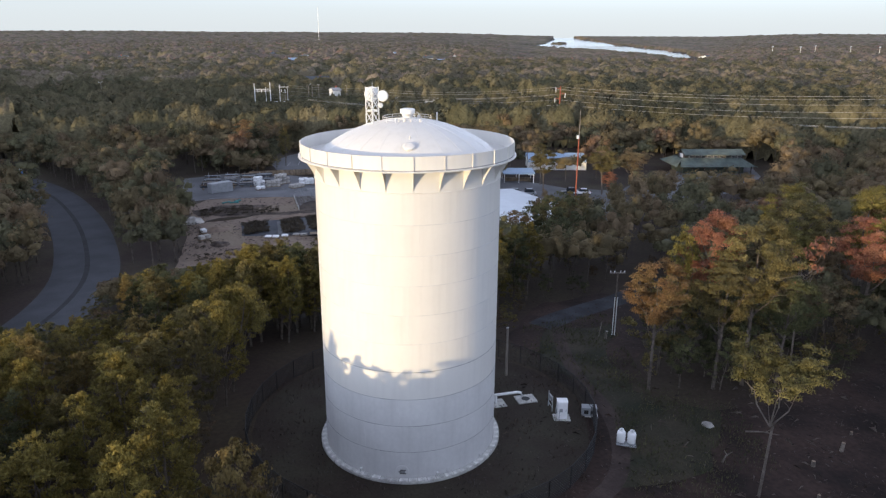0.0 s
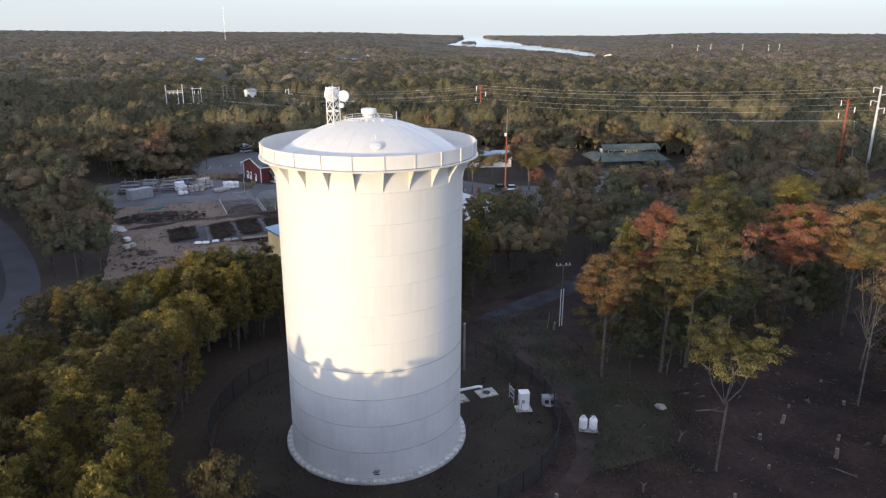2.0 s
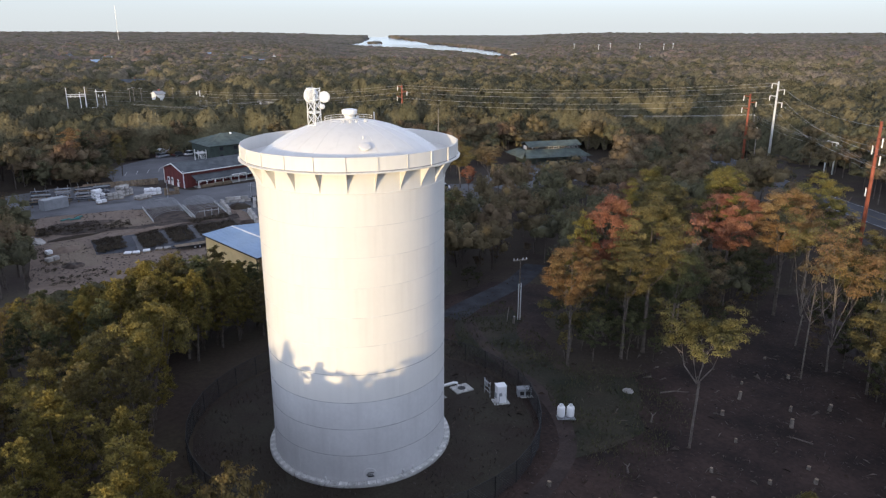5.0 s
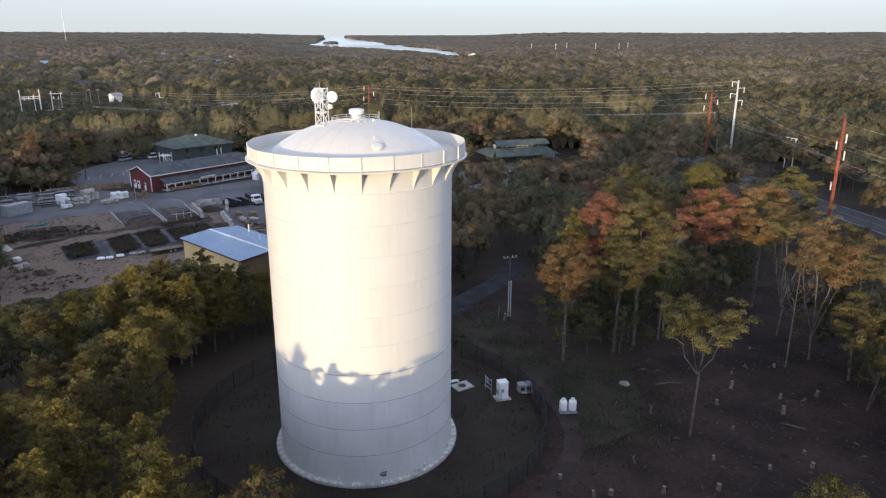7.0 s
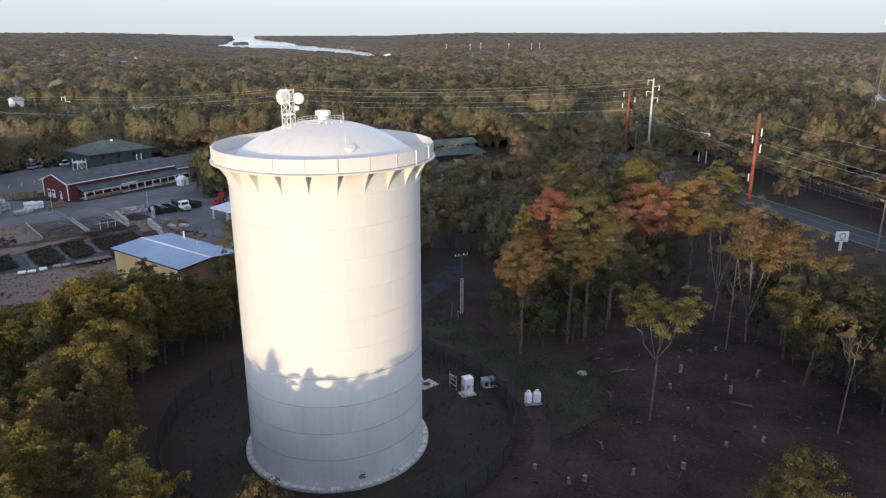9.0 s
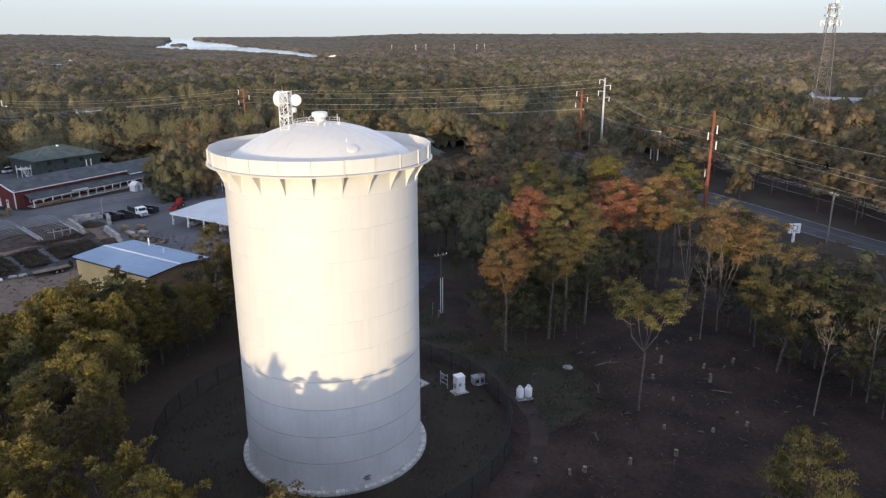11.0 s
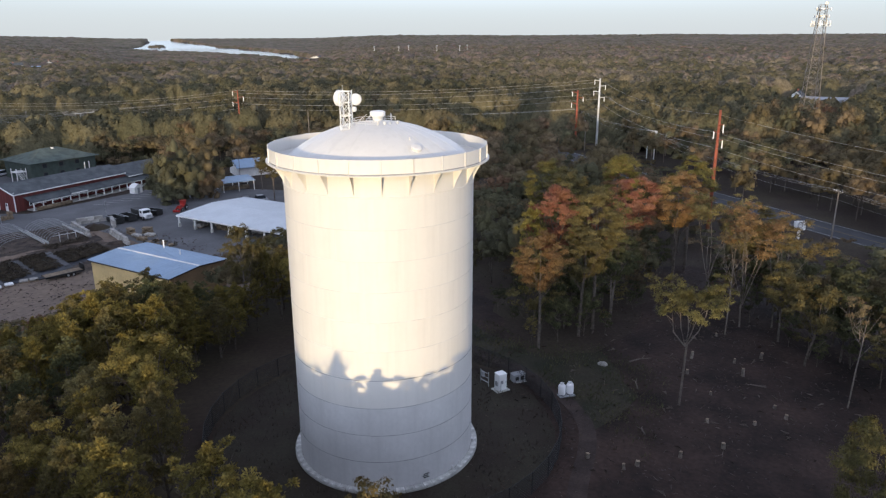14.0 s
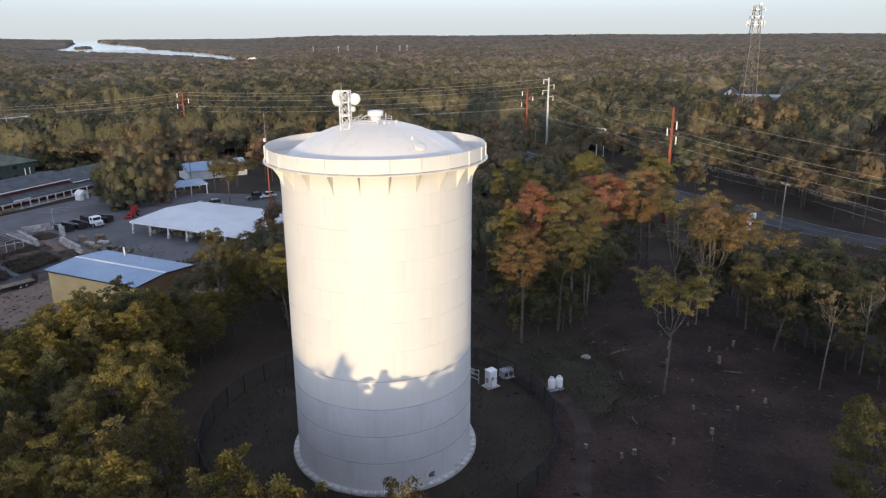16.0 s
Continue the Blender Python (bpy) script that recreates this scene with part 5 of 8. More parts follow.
def woods(name, points, hrange, spread, lobes, flakes, size, seed, label, trunks=True, mix=(0.5, 0.27, 0.19, 0.04), low=0.2):
    """Many trees as one body of each colour: domed boughs of uneven outline, covered with leaf sprays."""
    g = np.random.default_rng(seed)
    LV, LF = lobe_shape(1)
    P0 = np.asarray(points, float)
    kind = g.choice(4, len(P0), p=mix)
    for ki, hue in enumerate(("olive", "green", "brown", "rust")):
        P = P0[kind == ki]
        n = len(P)
        if not n:
            continue
        if P.shape[1] == 4:
            h, P = P[:, 3], P[:, :3]
        else:
            h = g.uniform(*hrange, n) * (1 + 0.12 * np.sin(P[:, 0] / 23 + P[:, 1] / 31))
        w = spread * g.uniform(0.65, 1.3, n)
        base = h * low
        half = (h - base) / 2
        # boughs all through the crown, thickest about its upper sides
        lob = g.normal(size=(n, lobes, 3))
        if low > 0.1:
            lob[..., 2] = np.abs(lob[..., 2]) * 0.9 - 0.4
        lob /= np.linalg.norm(lob, axis=2, keepdims=True)
        lob *= g.uniform(0.35, 0.78, (n, lobes, 1))
        lr = g.uniform(0.2, 0.36, (n, lobes))
        lob[:, 0] = (0, 0, 0)
        lr[:, 0] = 0.6
        scale = np.stack([w, w, half], 1)[:, None, :]
        mid_z = np.stack([np.zeros(n), np.zeros(n), (h + base) / 2], 1)
        C = lob * scale + (P + mid_z)[:, None, :]
        jit = g.uniform(0.4, 0.9, (n, lobes, len(LV), 1))
        V = (C[:, :, None, :] + LV * jit * (lr[..., None] * scale)[:, :, None, :]).reshape(-1, 3)
        F = (np.arange(n * lobes)[:, None, None] * len(LV) + LF[None]).reshape(-1, 3)
        pick = g.integers(0, lobes, (n, flakes))
        at = np.take_along_axis(C, pick[..., None].repeat(3, 2), 1)
        d = g.normal(size=(n, flakes, 3))
        d /= np.linalg.norm(d, axis=2, keepdims=True)
        d[..., 2] = np.where(d[..., 2] < -0.25, -d[..., 2], d[..., 2])
        c = at + d * np.take_along_axis(lr, pick, 1)[..., None] * scale * g.uniform(0.75, 1.2, (n, flakes, 1))
        nrm = 0.75 * d + 0.4 * g.normal(size=d.shape) + np.array([0, 0, 0.25])
        nrm /= np.linalg.norm(nrm, axis=2, keepdims=True)
        u = np.cross(nrm, g.normal(size=d.shape))
        u /= np.linalg.norm(u, axis=2, keepdims=True)
        v = np.cross(nrm, u)
        s = size * g.uniform(0.5, 1.4, (n, flakes, 1))
        FV = np.stack([c - u * s, c + u * s * 0.8 - v * s * 0.7, c + u * s * 0.4 + v * s], 2).reshape(-1, 3)
        F = np.concatenate([F, len(V) + np.arange(len(FV)).reshape(-1, 3)])
        V = np.concatenate([V, FV])
        ob = raw(name, V, F, WOODS[hue])
        tagged(ob, label + " in " + {"olive": "olive leaf", "green": "dull green leaf", "brown": "brown leaf", "rust": "rusty red leaf"}[hue], "woods", kind="stuff")
        if trunks:
            tw = 0.15
            off = np.array([[-tw, 0, 0], [tw, 0, 0], [tw * 0.5, 0, 1], [-tw * 0.5, 0, 1], [0, -tw, 0], [0, tw, 0], [0, tw * 0.5, 1], [0, -tw * 0.5, 1]])
            T = P[:, None, :] + off[None] * np.concatenate([np.ones((n, 1, 2)), (h * 0.6)[:, None, None]], 2)
            T = T.reshape(-1, 3)
            tagged(raw("trunks", T, np.arange(len(T)).reshape(-1, 4), M_MIDBARK, ob), "thin grey trunks", kind="stuff")


def ring_points(r0, r1, step, seed, b0=-18, b1=112):
    g = random.Random(seed)
    out = []
    r = r0
    while r < r1:
        n = int(math.radians(b1 - b0) * r / step)
        for k in range(n):
            a = math.radians(b0 + (b1 - b0) * (k + g.uniform(-0.45, 0.45)) / n)
            q = r + g.uniform(-0.5, 0.5) * step
            x, y = CX + q * math.sin(a), CY + q * math.cos(a)
            out.append((x, y))
        r += step * 0.88
    return out


# pale-roofed houses of the town: bearing from the start of the flight, distance
HOUSES = [(r * math.sin(radians(b)), r * math.cos(radians(b))) for b, r in ((23.3, 1230), (22.9, 960), (24.4, 1000), (25.5, 1190), (27.2, 950), (28.0, 1010), (28.6, 1240), (29.5, 1220), (30.1, 1100), (30.6, 1040), (29.0, 930), (26.4, 1120), (17.5, 980), (19.4, 920), (18.4, 1060), (16.0, 1130), (12.5, 900), (9.0, 960), (5.5, 1010), (2.0, 880), (-1.0, 940), (13.6, 700), (21.0, 740), (59.0, 980), (72.0, 830))]
# open spots round far buildings: place, radius
SPOTS = [(157, 312, 12), (165, 300, 11), (178, 324, 14), (170, 314, 12), (150, 298, 8), (190, 330, 10), (100, 356, 11), (143, 380, 7), (139, 368, 6), (-5, 420, 32), (-15, 486, 14), (22, 424, 14), (24, 346, 11), (22, 332, 9), (181, 527, 20), (175, 505, 14), (1009, 874, 40), (975, 845, 34), (281, 34, 5), (475.5, 50.5, 12), (456, 50, 13), (440, 49, 13), (424, 48.5, 10), (408, 47.5, 9), (394, 46.5, 10), (380, 45.5, 11), (366, 46.5, 9), (404, 33, 10), (386, 32.5, 10), (368, 31.5, 9), (462, 32.5, 18), (440, 33.5, 15), (422, 34, 12), (141, 178, 13), (118, 165, 9), (55, 530, 12), (22, 405, 14), (172, 138, 12), (163, 129, 12), (176, 146, 8)]
SPOTS += [(x, y, 9) for x, y in HOUSES]


def free(x, y, m=3.0):
    return wooded(x, y, m) and not bay(x, y) and all((x - a) ** 2 + (y - b) ** 2 > r * r for a, b, r in SPOTS)


woods("near_woods", [(x, y, land(x, y), h) for x, y, h, kind, hue in grown[170:]], (8, 12), 3.7, 14, 700, 0.17, 31, "dense oak and pine woods", mix=(0.4, 0.5, 0.08, 0.02))
near_box = lambda x, y: -28 < x < 125 and 4 < y < 128
def sight(x, y, h):
    """Lower growth on the open ground before the park hall and its lot."""
    dx, dy = 196.0, 139.0
    k = ((x + 12) * dx + (y - 12) * dy) / (dx * dx + dy * dy)
    off = abs((x + 12) * dy - (y - 12) * dx) / math.hypot(dx, dy)
    if off < 20 and 0.55 < k < 0.98:
        h = min(h, 35 - 39.0 * k - land(x, y))
    return h


hrng = random.Random(17)
mid = [(x, y, land(x, y), sight(x, y, hrng.uniform(7.5, 14.5))) for x, y in ring_points(60, 230, 9.4, 3) if free(x, y, 1.6) and not near_box(x, y)]
woods("mid_woods", [p for p in mid if p[3] > 2.5], (8, 14.5), 5.6, 16, 950, 0.2, 5, "mixed autumn woods")
mid = [(x, y, land(x, y), hrng.uniform(18.5, 20.5)) for x in (246, 256, 266, 274) for y in (20, 29, 38, 47)]
woods("mid_woods", mid, (8, 14.5), 6.0, 14, 500, 0.3, 5, "tall autumn oaks below the radio tower")
behind = [(28, 222), (33, 230), (38, 238), (43, 246), (47, 232), (40, 224), (46, 222), (34, 246), (50, 244), (54, 252), (47, 258), (58, 243), (60, 258), (68, 262), (78, 266), (88, 270), (100, 268), (112, 264), (122, 258), (128, 246), (57, 236), (28, 238), (70, 252)]
woods("yard_woods", [(x, y, land(x, y), hrng.uniform(8.5, 12.5)) for x, y in behind], (8, 12), 4.6, 14, 900, 0.19, 61, "dark woods behind the garden yard", mix=(0.4, 0.45, 0.15, 0.0))
fence_woods = [(44, 219), (48, 224), (52, 219), (55, 224.5), (58.5, 219.5), (46, 230), (51, 232), (57, 230), (61, 226), (48, 238), (54, 240), (60, 239), (64, 243), (41, 226), (43, 236), (56, 248), (62, 250), (49, 214.5), (54.5, 214.5)]
woods("yard_woods", [(x, y, land(x, y) - 0.8, hrng.uniform(6.5, 9.5)) for x, y in fence_woods], (6, 10), 4.2, 16, 1300, 0.16, 63, "dark mixed trees behind the board fence", mix=(0.35, 0.4, 0.2, 0.05), low=0.05)
back_edge = [(x + hrng.uniform(-1, 1), 247.5 + hrng.uniform(-1.5, 2.5), 0) for x in range(66, 127, 3)] + [(125.5 + hrng.uniform(-1, 1), y, 0) for y in range(214, 250, 4)]
woods("yard_woods", [(x, y, land(x, y) - 0.8, hrng.uniform(3.5, 7.5)) for x, y, z in back_edge], (3, 7), 3.4, 10, 500, 0.17, 64, "low dark trees along the back lot", trunks=False, mix=(0.4, 0.45, 0.15, 0.0), low=0.03)
# more green leaf in the mix, its darker tone standing in for shade
woods("lot_trees", [(x, y, land(x, y) - 2.4, h + 2) for x, y, h in ((98.5, 170.5, 14), (102.5, 165.5, 15), (104.5, 173, 16), (109.0, 167.5, 15), (101.0, 177.0, 12), (105.5, 163.0, 9), (97.5, 166.5, 8))], (8, 12), 4.7, 26, 2300, 0.15, 62, "large dense oak clump on the asphalt lot", mix=(0.5, 0.4, 0.1, 0.0), low=0.04)
# trees close along both sides of the west road
side = []
for i, (x, y) in enumerate(WEST_ROAD):
    if not 92 < y < 262:
        continue
    xa, ya = WEST_ROAD[i - 1]
    d = Vector((x - xa, y - ya)).normalized()
    for o in (8.2, 12.4, 17.0, -8.0, -11.6, -15.4, -19.5):
        px, py = x - d.y * o + hrng.uniform(-1.5, 1.5), y + d.x * o + hrng.uniform(-1.5, 1.5)
        if hrng.random() < 0.62 and not inside(px, py, YARD) and not inside(px, py, LOT) and gap(px, py, WEST_ROAD) > 7.3 and not near_box(px, py) and all((px - a) ** 2 + (py - b) ** 2 > r * r for a, b, r in SPOTS):
            side.append((px, py, land(px, py), hrng.uniform(8, 11.5)))
woods("roadside_woods", side, (8, 11), 3.4, 10, 420, 0.19, 41, "dark woods close beside the road", mix=(0.3, 0.6, 0.1, 0.0))
# out of view below the flight; added to shade the clearing and grove
under = [(x + hrng.uniform(-2, 2), y + hrng.uniform(-2, 2), 0) for x in range(-46, 9, 5) for y in range(-30, 29, 5) if y < 16 or x < 6]
under = [(x, y, land(x, y)) for x, y, z in under]
woods("west_woods", under, (13.5, 16.5), 3.9, 10, 300, 0.24, 26, "unseen autumn woods shading the low hill")
west = [(x, y, land(x, y)) for x, y in ring_points(40, 105, 7.4, 18, 112, 342) if free(x, y, 1) and not near_box(x, y) and not (-49 < x < 12 and -33 < y < 31)]
# trees out of view, raised so that they shade the tower's foot
west = [(x, y, z, hrng.uniform(17.5, 21) if y < 44 and x < -12 else hrng.uniform(11, 15)) for x, y, z in west]
woods("west_woods", west, (11, 16), 3.9, 8, 260, 0.27, 16, "autumn woods behind the road")
west = [(x, y, land(x, y)) for x, y in ring_points(105, 230, 8.4, 8, 112, 342) if free(x, y, 1) and not near_box(x, y) and math.hypot(x + 12, y - 10) > 14]
# mostly out of view, heightened to shade the woods behind the barn
woods("west_woods", west, (15, 19), 4.6, 5, 60, 0.8, 6, "autumn woods behind the road")
low = []
for _ in range(5000):
    x, y = hrng.uniform(94, 262), hrng.uniform(-60, 300)
    if len(low) < 420 and (gap(x, y, POWER) < 10 or inside(x, y, EASTEDGE)) and gap(x, y, EAST_ROAD) > 6.8 and not inside(x, y, CLEARING) and not inside(x, y, EASTLOT) and (x - 137.5) ** 2 + (y - 25.3) ** 2 > 30:
        low.append((x, y, land(x, y), hrng.uniform(1.0, 2.8)))
woods("roadside_scrub", low, (1, 3), 2.2, 6, 130, 0.17, 51, "low brown scrub beneath the power line", trunks=False, mix=(0.35, 0.25, 0.4, 0.0))


def hashed(ix, iy, k):
    """Repeatable random numbers from 0 to 1 for whole-number cells."""
    v = np.sin(ix * 127.1 + iy * 311.7 + k * 74.7) * 43758.5453
    return v - np.floor(v)


def inside_all(X, Y, poly):
    hit = np.zeros(X.shape, bool)
    for (x0, y0), (x1, y1) in zip(poly, poly[1:] + poly[:1]):
        if y0 != y1:
            hit ^= ((y0 > Y) != (y1 > Y)) & (X < (x1 - x0) * (Y - y0) / (y1 - y0) + x0)
    return hit


def gap_all(X, Y, line):
    best = np.full(X.shape, 1e9)
    for (x0, y0), (x1, y1) in zip(line, line[1:]):
        k = np.clip(((X - x0) * (x1 - x0) + (Y - y0) * (y1 - y0)) / ((x1 - x0) ** 2 + (y1 - y0) ** 2), 0, 1)
        best = np.minimum(best, np.hypot(X - x0 - k * (x1 - x0), Y - y0 - k * (y1 - y0)))
    return best


def domes(X, Y, cell, k, low):
    """Height from 0 to 1 and a random number for domes strewn one to a cell."""
    ix, iy = np.floor(X / cell), np.floor(Y / cell)
    top, hue = np.zeros(X.shape), np.zeros(X.shape)
    for dx in (-1, 0, 1):
        for dy in (-1, 0, 1):
            jx, jy = ix + dx, iy + dy
            d = np.hypot(X - (jx + hashed(jx, jy, k + 1)) * cell, Y - (jy + hashed(jx, jy, k + 2)) * cell) / (cell * (0.5 + 0.5 * hashed(jx, jy, k + 3)))
            z = (low + (1 - low) * np.sqrt(np.clip(1 - d * d, 0, 1))) * (0.6 + 0.4 * hashed(jx, jy, k + 4)) * (d < 1)
            hue = np.where(z > top, hashed(jx, jy, k + 5), hue)
            top = np.maximum(top, z)
    return top, hue


def canopy_field(r0, r1, step, cols, cell, tall, leafy, seed, label, b0=-9.0, b1=104.0, shade_span=(0.15, 1.0), sprays=0, size=0.5):
    """Tree tops of the far woods as one surface: a dome for every tree, leaf clumps on it, low growth between, open where houses, roads, wires and the bay lie."""
    g = np.random.default_rng(seed)
    radii = [r0]
    while radii[-1] < r1:
        radii.append(radii[-1] + step(radii[-1]))
    n, m = len(radii), cols
    rr = np.array(radii)[:, None] + g.uniform(-0.4, 0.4, (n, m)) * np.array([step(r) for r in radii])[:, None]
    aa = np.radians(np.linspace(b0, b1, m)[None, :] + g.uniform(-0.4, 0.4, (n, m)) * (b1 - b0) / m)
    X, Y = CX + rr * np.sin(aa), CY + rr * np.cos(aa)
    base = np.array([land(x, y) for x, y in zip(X.ravel(), Y.ravel())]).reshape(n, m)
    wet = np.array([bay(x, y) for x, y in zip(X.ravel(), Y.ravel())]).reshape(n, m) if r1 > 1000 else np.zeros((n, m), bool)
    crown, hue = domes(X, Y, cell, 0, 0.45)
    clump, _ = domes(X, Y, cell * 0.3, 20, 0.0)
    top = tall * 1.1 * crown + tall * 0.17 * clump * (crown > 0)
    under = tall * 0.4 * (1 + 0.35 * g.uniform(-1, 1, (n, m)))
    top = np.maximum(top, under) + g.normal(size=(n, m)) * leafy
    b = np.degrees(aa)
    shore = np.clip((b - 33) / 3, 0, 1) * np.clip((52.5 - b) / 3, 0, 1) * np.clip((rr - 850) / 200, 0, 1)
    top *= 1 - 0.5 * shore
    top = np.where((X > 110) & (X < 250) & (Y > 262) & (Y < 345), np.minimum(top, 6.5 + g.normal(size=(n, m)) * leafy), top)
    top = np.where((X > 70) & (X < 165) & (Y >= 280) & (Y < 378), np.minimum(top, 9.2 - 0.012 * (Y - 280) + 1.5 * clump + g.normal(size=(n, m)) * leafy), top)
    # lower trees among the houses and towards the openings
    away = np.full((n, m), 1e9)
    for x, y in HOUSES:
        away = np.minimum(away, np.hypot(X - x, Y - y))
    top *= 0.42 + 0.58 * np.clip((away - 22) / 45, 0, 1)
    room = (gap_all(X, Y, POWER) - 6) / 15
    for x, y, q in SPOTS:
        room = np.minimum(room, (np.hypot(X - x, Y - y) - q) / 7)
    if r0 < 400:
        for line in (WEST_ROAD, EAST_ROAD):
            room = np.minimum(room, (gap_all(X, Y, line[::3] + line[-1:]) - 7.5) / 5)
        for p in OPEN:
            room = np.where(inside_all(X, Y, p), 0, np.minimum(room, gap_all(X, Y, p + p[:1]) / 3))
    room = np.minimum(room, (rr - r0) / (5 * step(r0)) + 0.01)
    top *= np.clip(room, 0.0, 1) ** 0.6
    opened = room <= 0
    Z = base + np.where(opened, -1.0, top)
    Z = np.where(wet, -16.0, Z)
    V = np.stack([X, Y, Z], 2).reshape(-1, 3)
    i = (np.arange(n - 1)[:, None] * m + np.arange(m - 1)[None, :]).ravel()
    F = np.stack([i, i + 1, i + m + 1, i + m], 1)
    shut = ~(opened.ravel()[F].all(1))
    F, hue = F[shut], hue.ravel()
    F = np.concatenate([F[:, [0, 1, 2]], F[:, [0, 2, 3]]])
    if sprays:
        pick = F[g.integers(0, len(F), sprays)]
        wt = g.dirichlet((1, 1, 1), sprays)[..., None]
        c = (V[pick] * wt).sum(1) + np.array([0, 0, 0.15])
        up = np.cross(V[pick[:, 1]] - V[pick[:, 0]], V[pick[:, 2]] - V[pick[:, 0]])
        up *= np.sign(up[:, 2:])
        up = up / np.linalg.norm(up, axis=1, keepdims=True) + 0.5 * g.normal(size=up.shape)
        u = np.cross(up, g.normal(size=up.shape))
        u /= np.linalg.norm(u, axis=1, keepdims=True)
        v = np.cross(up, u)
        v /= np.linalg.norm(v, axis=1, keepdims=True)
        k = size * g.uniform(0.5, 1.5, (sprays, 1))
        keep = c[:, 2] > np.array([land(x, y) for x, y in c[:, :2]]) + 1.5
        V2 = np.stack([c - u * k, c + u * k * 0.8 - v * k * 0.7, c + u * k * 0.4 + v * k], 1)[keep].reshape(-1, 3)
        F = np.concatenate([F, len(V) + np.arange(len(V2)).reshape(-1, 3)])
        hue = np.concatenate([hue, np.repeat(hue[pick[keep, 0]], 3)])
        V = np.concatenate([V, V2])
    ob = raw("far_canopy", V, F, M_CANOPY, smooth=r0 > 400)
    # the field's span of the ramp also puts shade into its colour
    ob.data.attributes.new("hue", "FLOAT", "POINT").data.foreach_set("value", (shade_span[0] + (shade_span[1] - shade_span[0]) * hue).astype(np.float32))
    return tagged(ob, label, "woods", kind="stuff")


# mostly out of view; added this tall to shade the woods behind the barn
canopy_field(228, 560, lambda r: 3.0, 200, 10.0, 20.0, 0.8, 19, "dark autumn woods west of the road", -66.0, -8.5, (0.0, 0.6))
# nearer fields held to darker leaf colours, standing in for shade on them
canopy_field(214, 430, lambda r: 1.0, 500, 9.0, 13.0, 0.65, 20, "green and olive oak woods darkened for shade round the power line", shade_span=(0.0, 0.38), sprays=230000, size=0.48)
canopy_field(418, 800, lambda r: 2.0, 620, 9.5, 13.5, 0.6, 21, "thick autumn oak woods beyond the power line", shade_span=(0.05, 0.75), sprays=110000, size=0.75)
canopy_field(780, 1700, lambda r: 4.2, 760, 10.0, 13.5, 0.9, 22, "distant brown autumn woods with pale tops")
canopy_field(1650, 4820, lambda r: 0.0055 * r, 600, 15.0, 13.0, 1.3, 23, "wooded land reaching the horizon")


# ---- buildings ----


def slab(bm, p0, p1, p2, p3, t):
    """A thick roof plane from four corners, t thick downwards."""
    lo = [bm.verts.new((x, y, z - t)) for x, y, z in (p0, p1, p2, p3)]
    hi = [bm.verts.new(p) for p in (p0, p1, p2, p3)]
    bm.faces.new(hi)
    bm.faces.new(lo[::-1])
    for i in range(4):
        j = (i + 1) % 4
        bm.faces.new((lo[i], lo[j], hi[j], hi[i]))
    bmesh.ops.recalc_face_normals(bm, faces=bm.faces[:])
    return bm


def walls(bm, x0, x1, y0, y1, z0, eave, ridge, along="x", t=0.2):
    """Four walls with gables under a ridge that runs along x or y."""
    for y in (y0, y1 - t):
        if along == "x":
            box(bm, (x0 + x1) / 2, y + t / 2, z0, x1 - x0, t, eave - z0)
        else:
            c = (x0 + x1) / 2
            poly = [(x0, z0), (x1, z0), (x1, eave), (c, ridge), (x0, eave)]
            f = [[bm.verts.new((a, b, c2)) for a, c2 in poly] for b in (y, y + t)]
            bm.faces.new(f[0][::-1]), bm.faces.new(f[1])
            for i in range(5):
                bm.faces.new((f[0][i], f[0][(i + 1) % 5], f[1][(i + 1) % 5], f[1][i]))
    for x in (x0, x1 - t):
        if along == "y":
            box(bm, x + t / 2, (y0 + y1) / 2, z0, t, y1 - y0 - 2 * t, eave - z0)
        else:
            c = (y0 + y1) / 2
            poly = [(y0 + t, z0), (y1 - t, z0), (y1 - t, eave), (c, ridge), (y0 + t, eave)]
            f = [[bm.verts.new((b, a, c2)) for a, c2 in poly] for b in (x, x + t)]
            bm.faces.new(f[0][::-1]), bm.faces.new(f[1])
            for i in range(5):
                bm.faces.new((f[0][i], f[0][(i + 1) % 5], f[1][(i + 1) % 5], f[1][i]))
    bmesh.ops.recalc_face_normals(bm, faces=bm.faces[:])
    return bm


def seams(parent, p0, p1, q0, q1, step, material, w=0.06, h=0.05):
    """Standing ribs on a metal roof plane, from edge p0-p1 to edge q0-q1."""
    p0, p1, q0, q1 = (Vector(v) for v in (p0, p1, q0, q1))
    n = int((p1 - p0).length / step)
    for i in range(n + 1):
        a, b = p0.lerp(p1, i / n), q0.lerp(q1, i / n)
        up = Vector((0, 0, h * 0.5))
        part("roof_rib", tube(bmesh.new(), [a + up, b + up], w / 2, 4), material, parent)


# tan metal shed with a pale blue roof
sx0, sx1, sy0, sy1, ev, rg = 44.4, 55.2, 103.4, 122.0, 1.0, 1.45
shed = thing("metal_shed", pose(0, 0, 0), "tan metal shed with pale blue metal roof", "shed")
sw = part("wall", walls(bmesh.new(), sx0, sx1, sy0, sy1, -5.4, ev - 0.05, rg - 0.12, "y"), M_TAN, shed, "tan ribbed metal siding")
rc = (sx0 + sx1) / 2
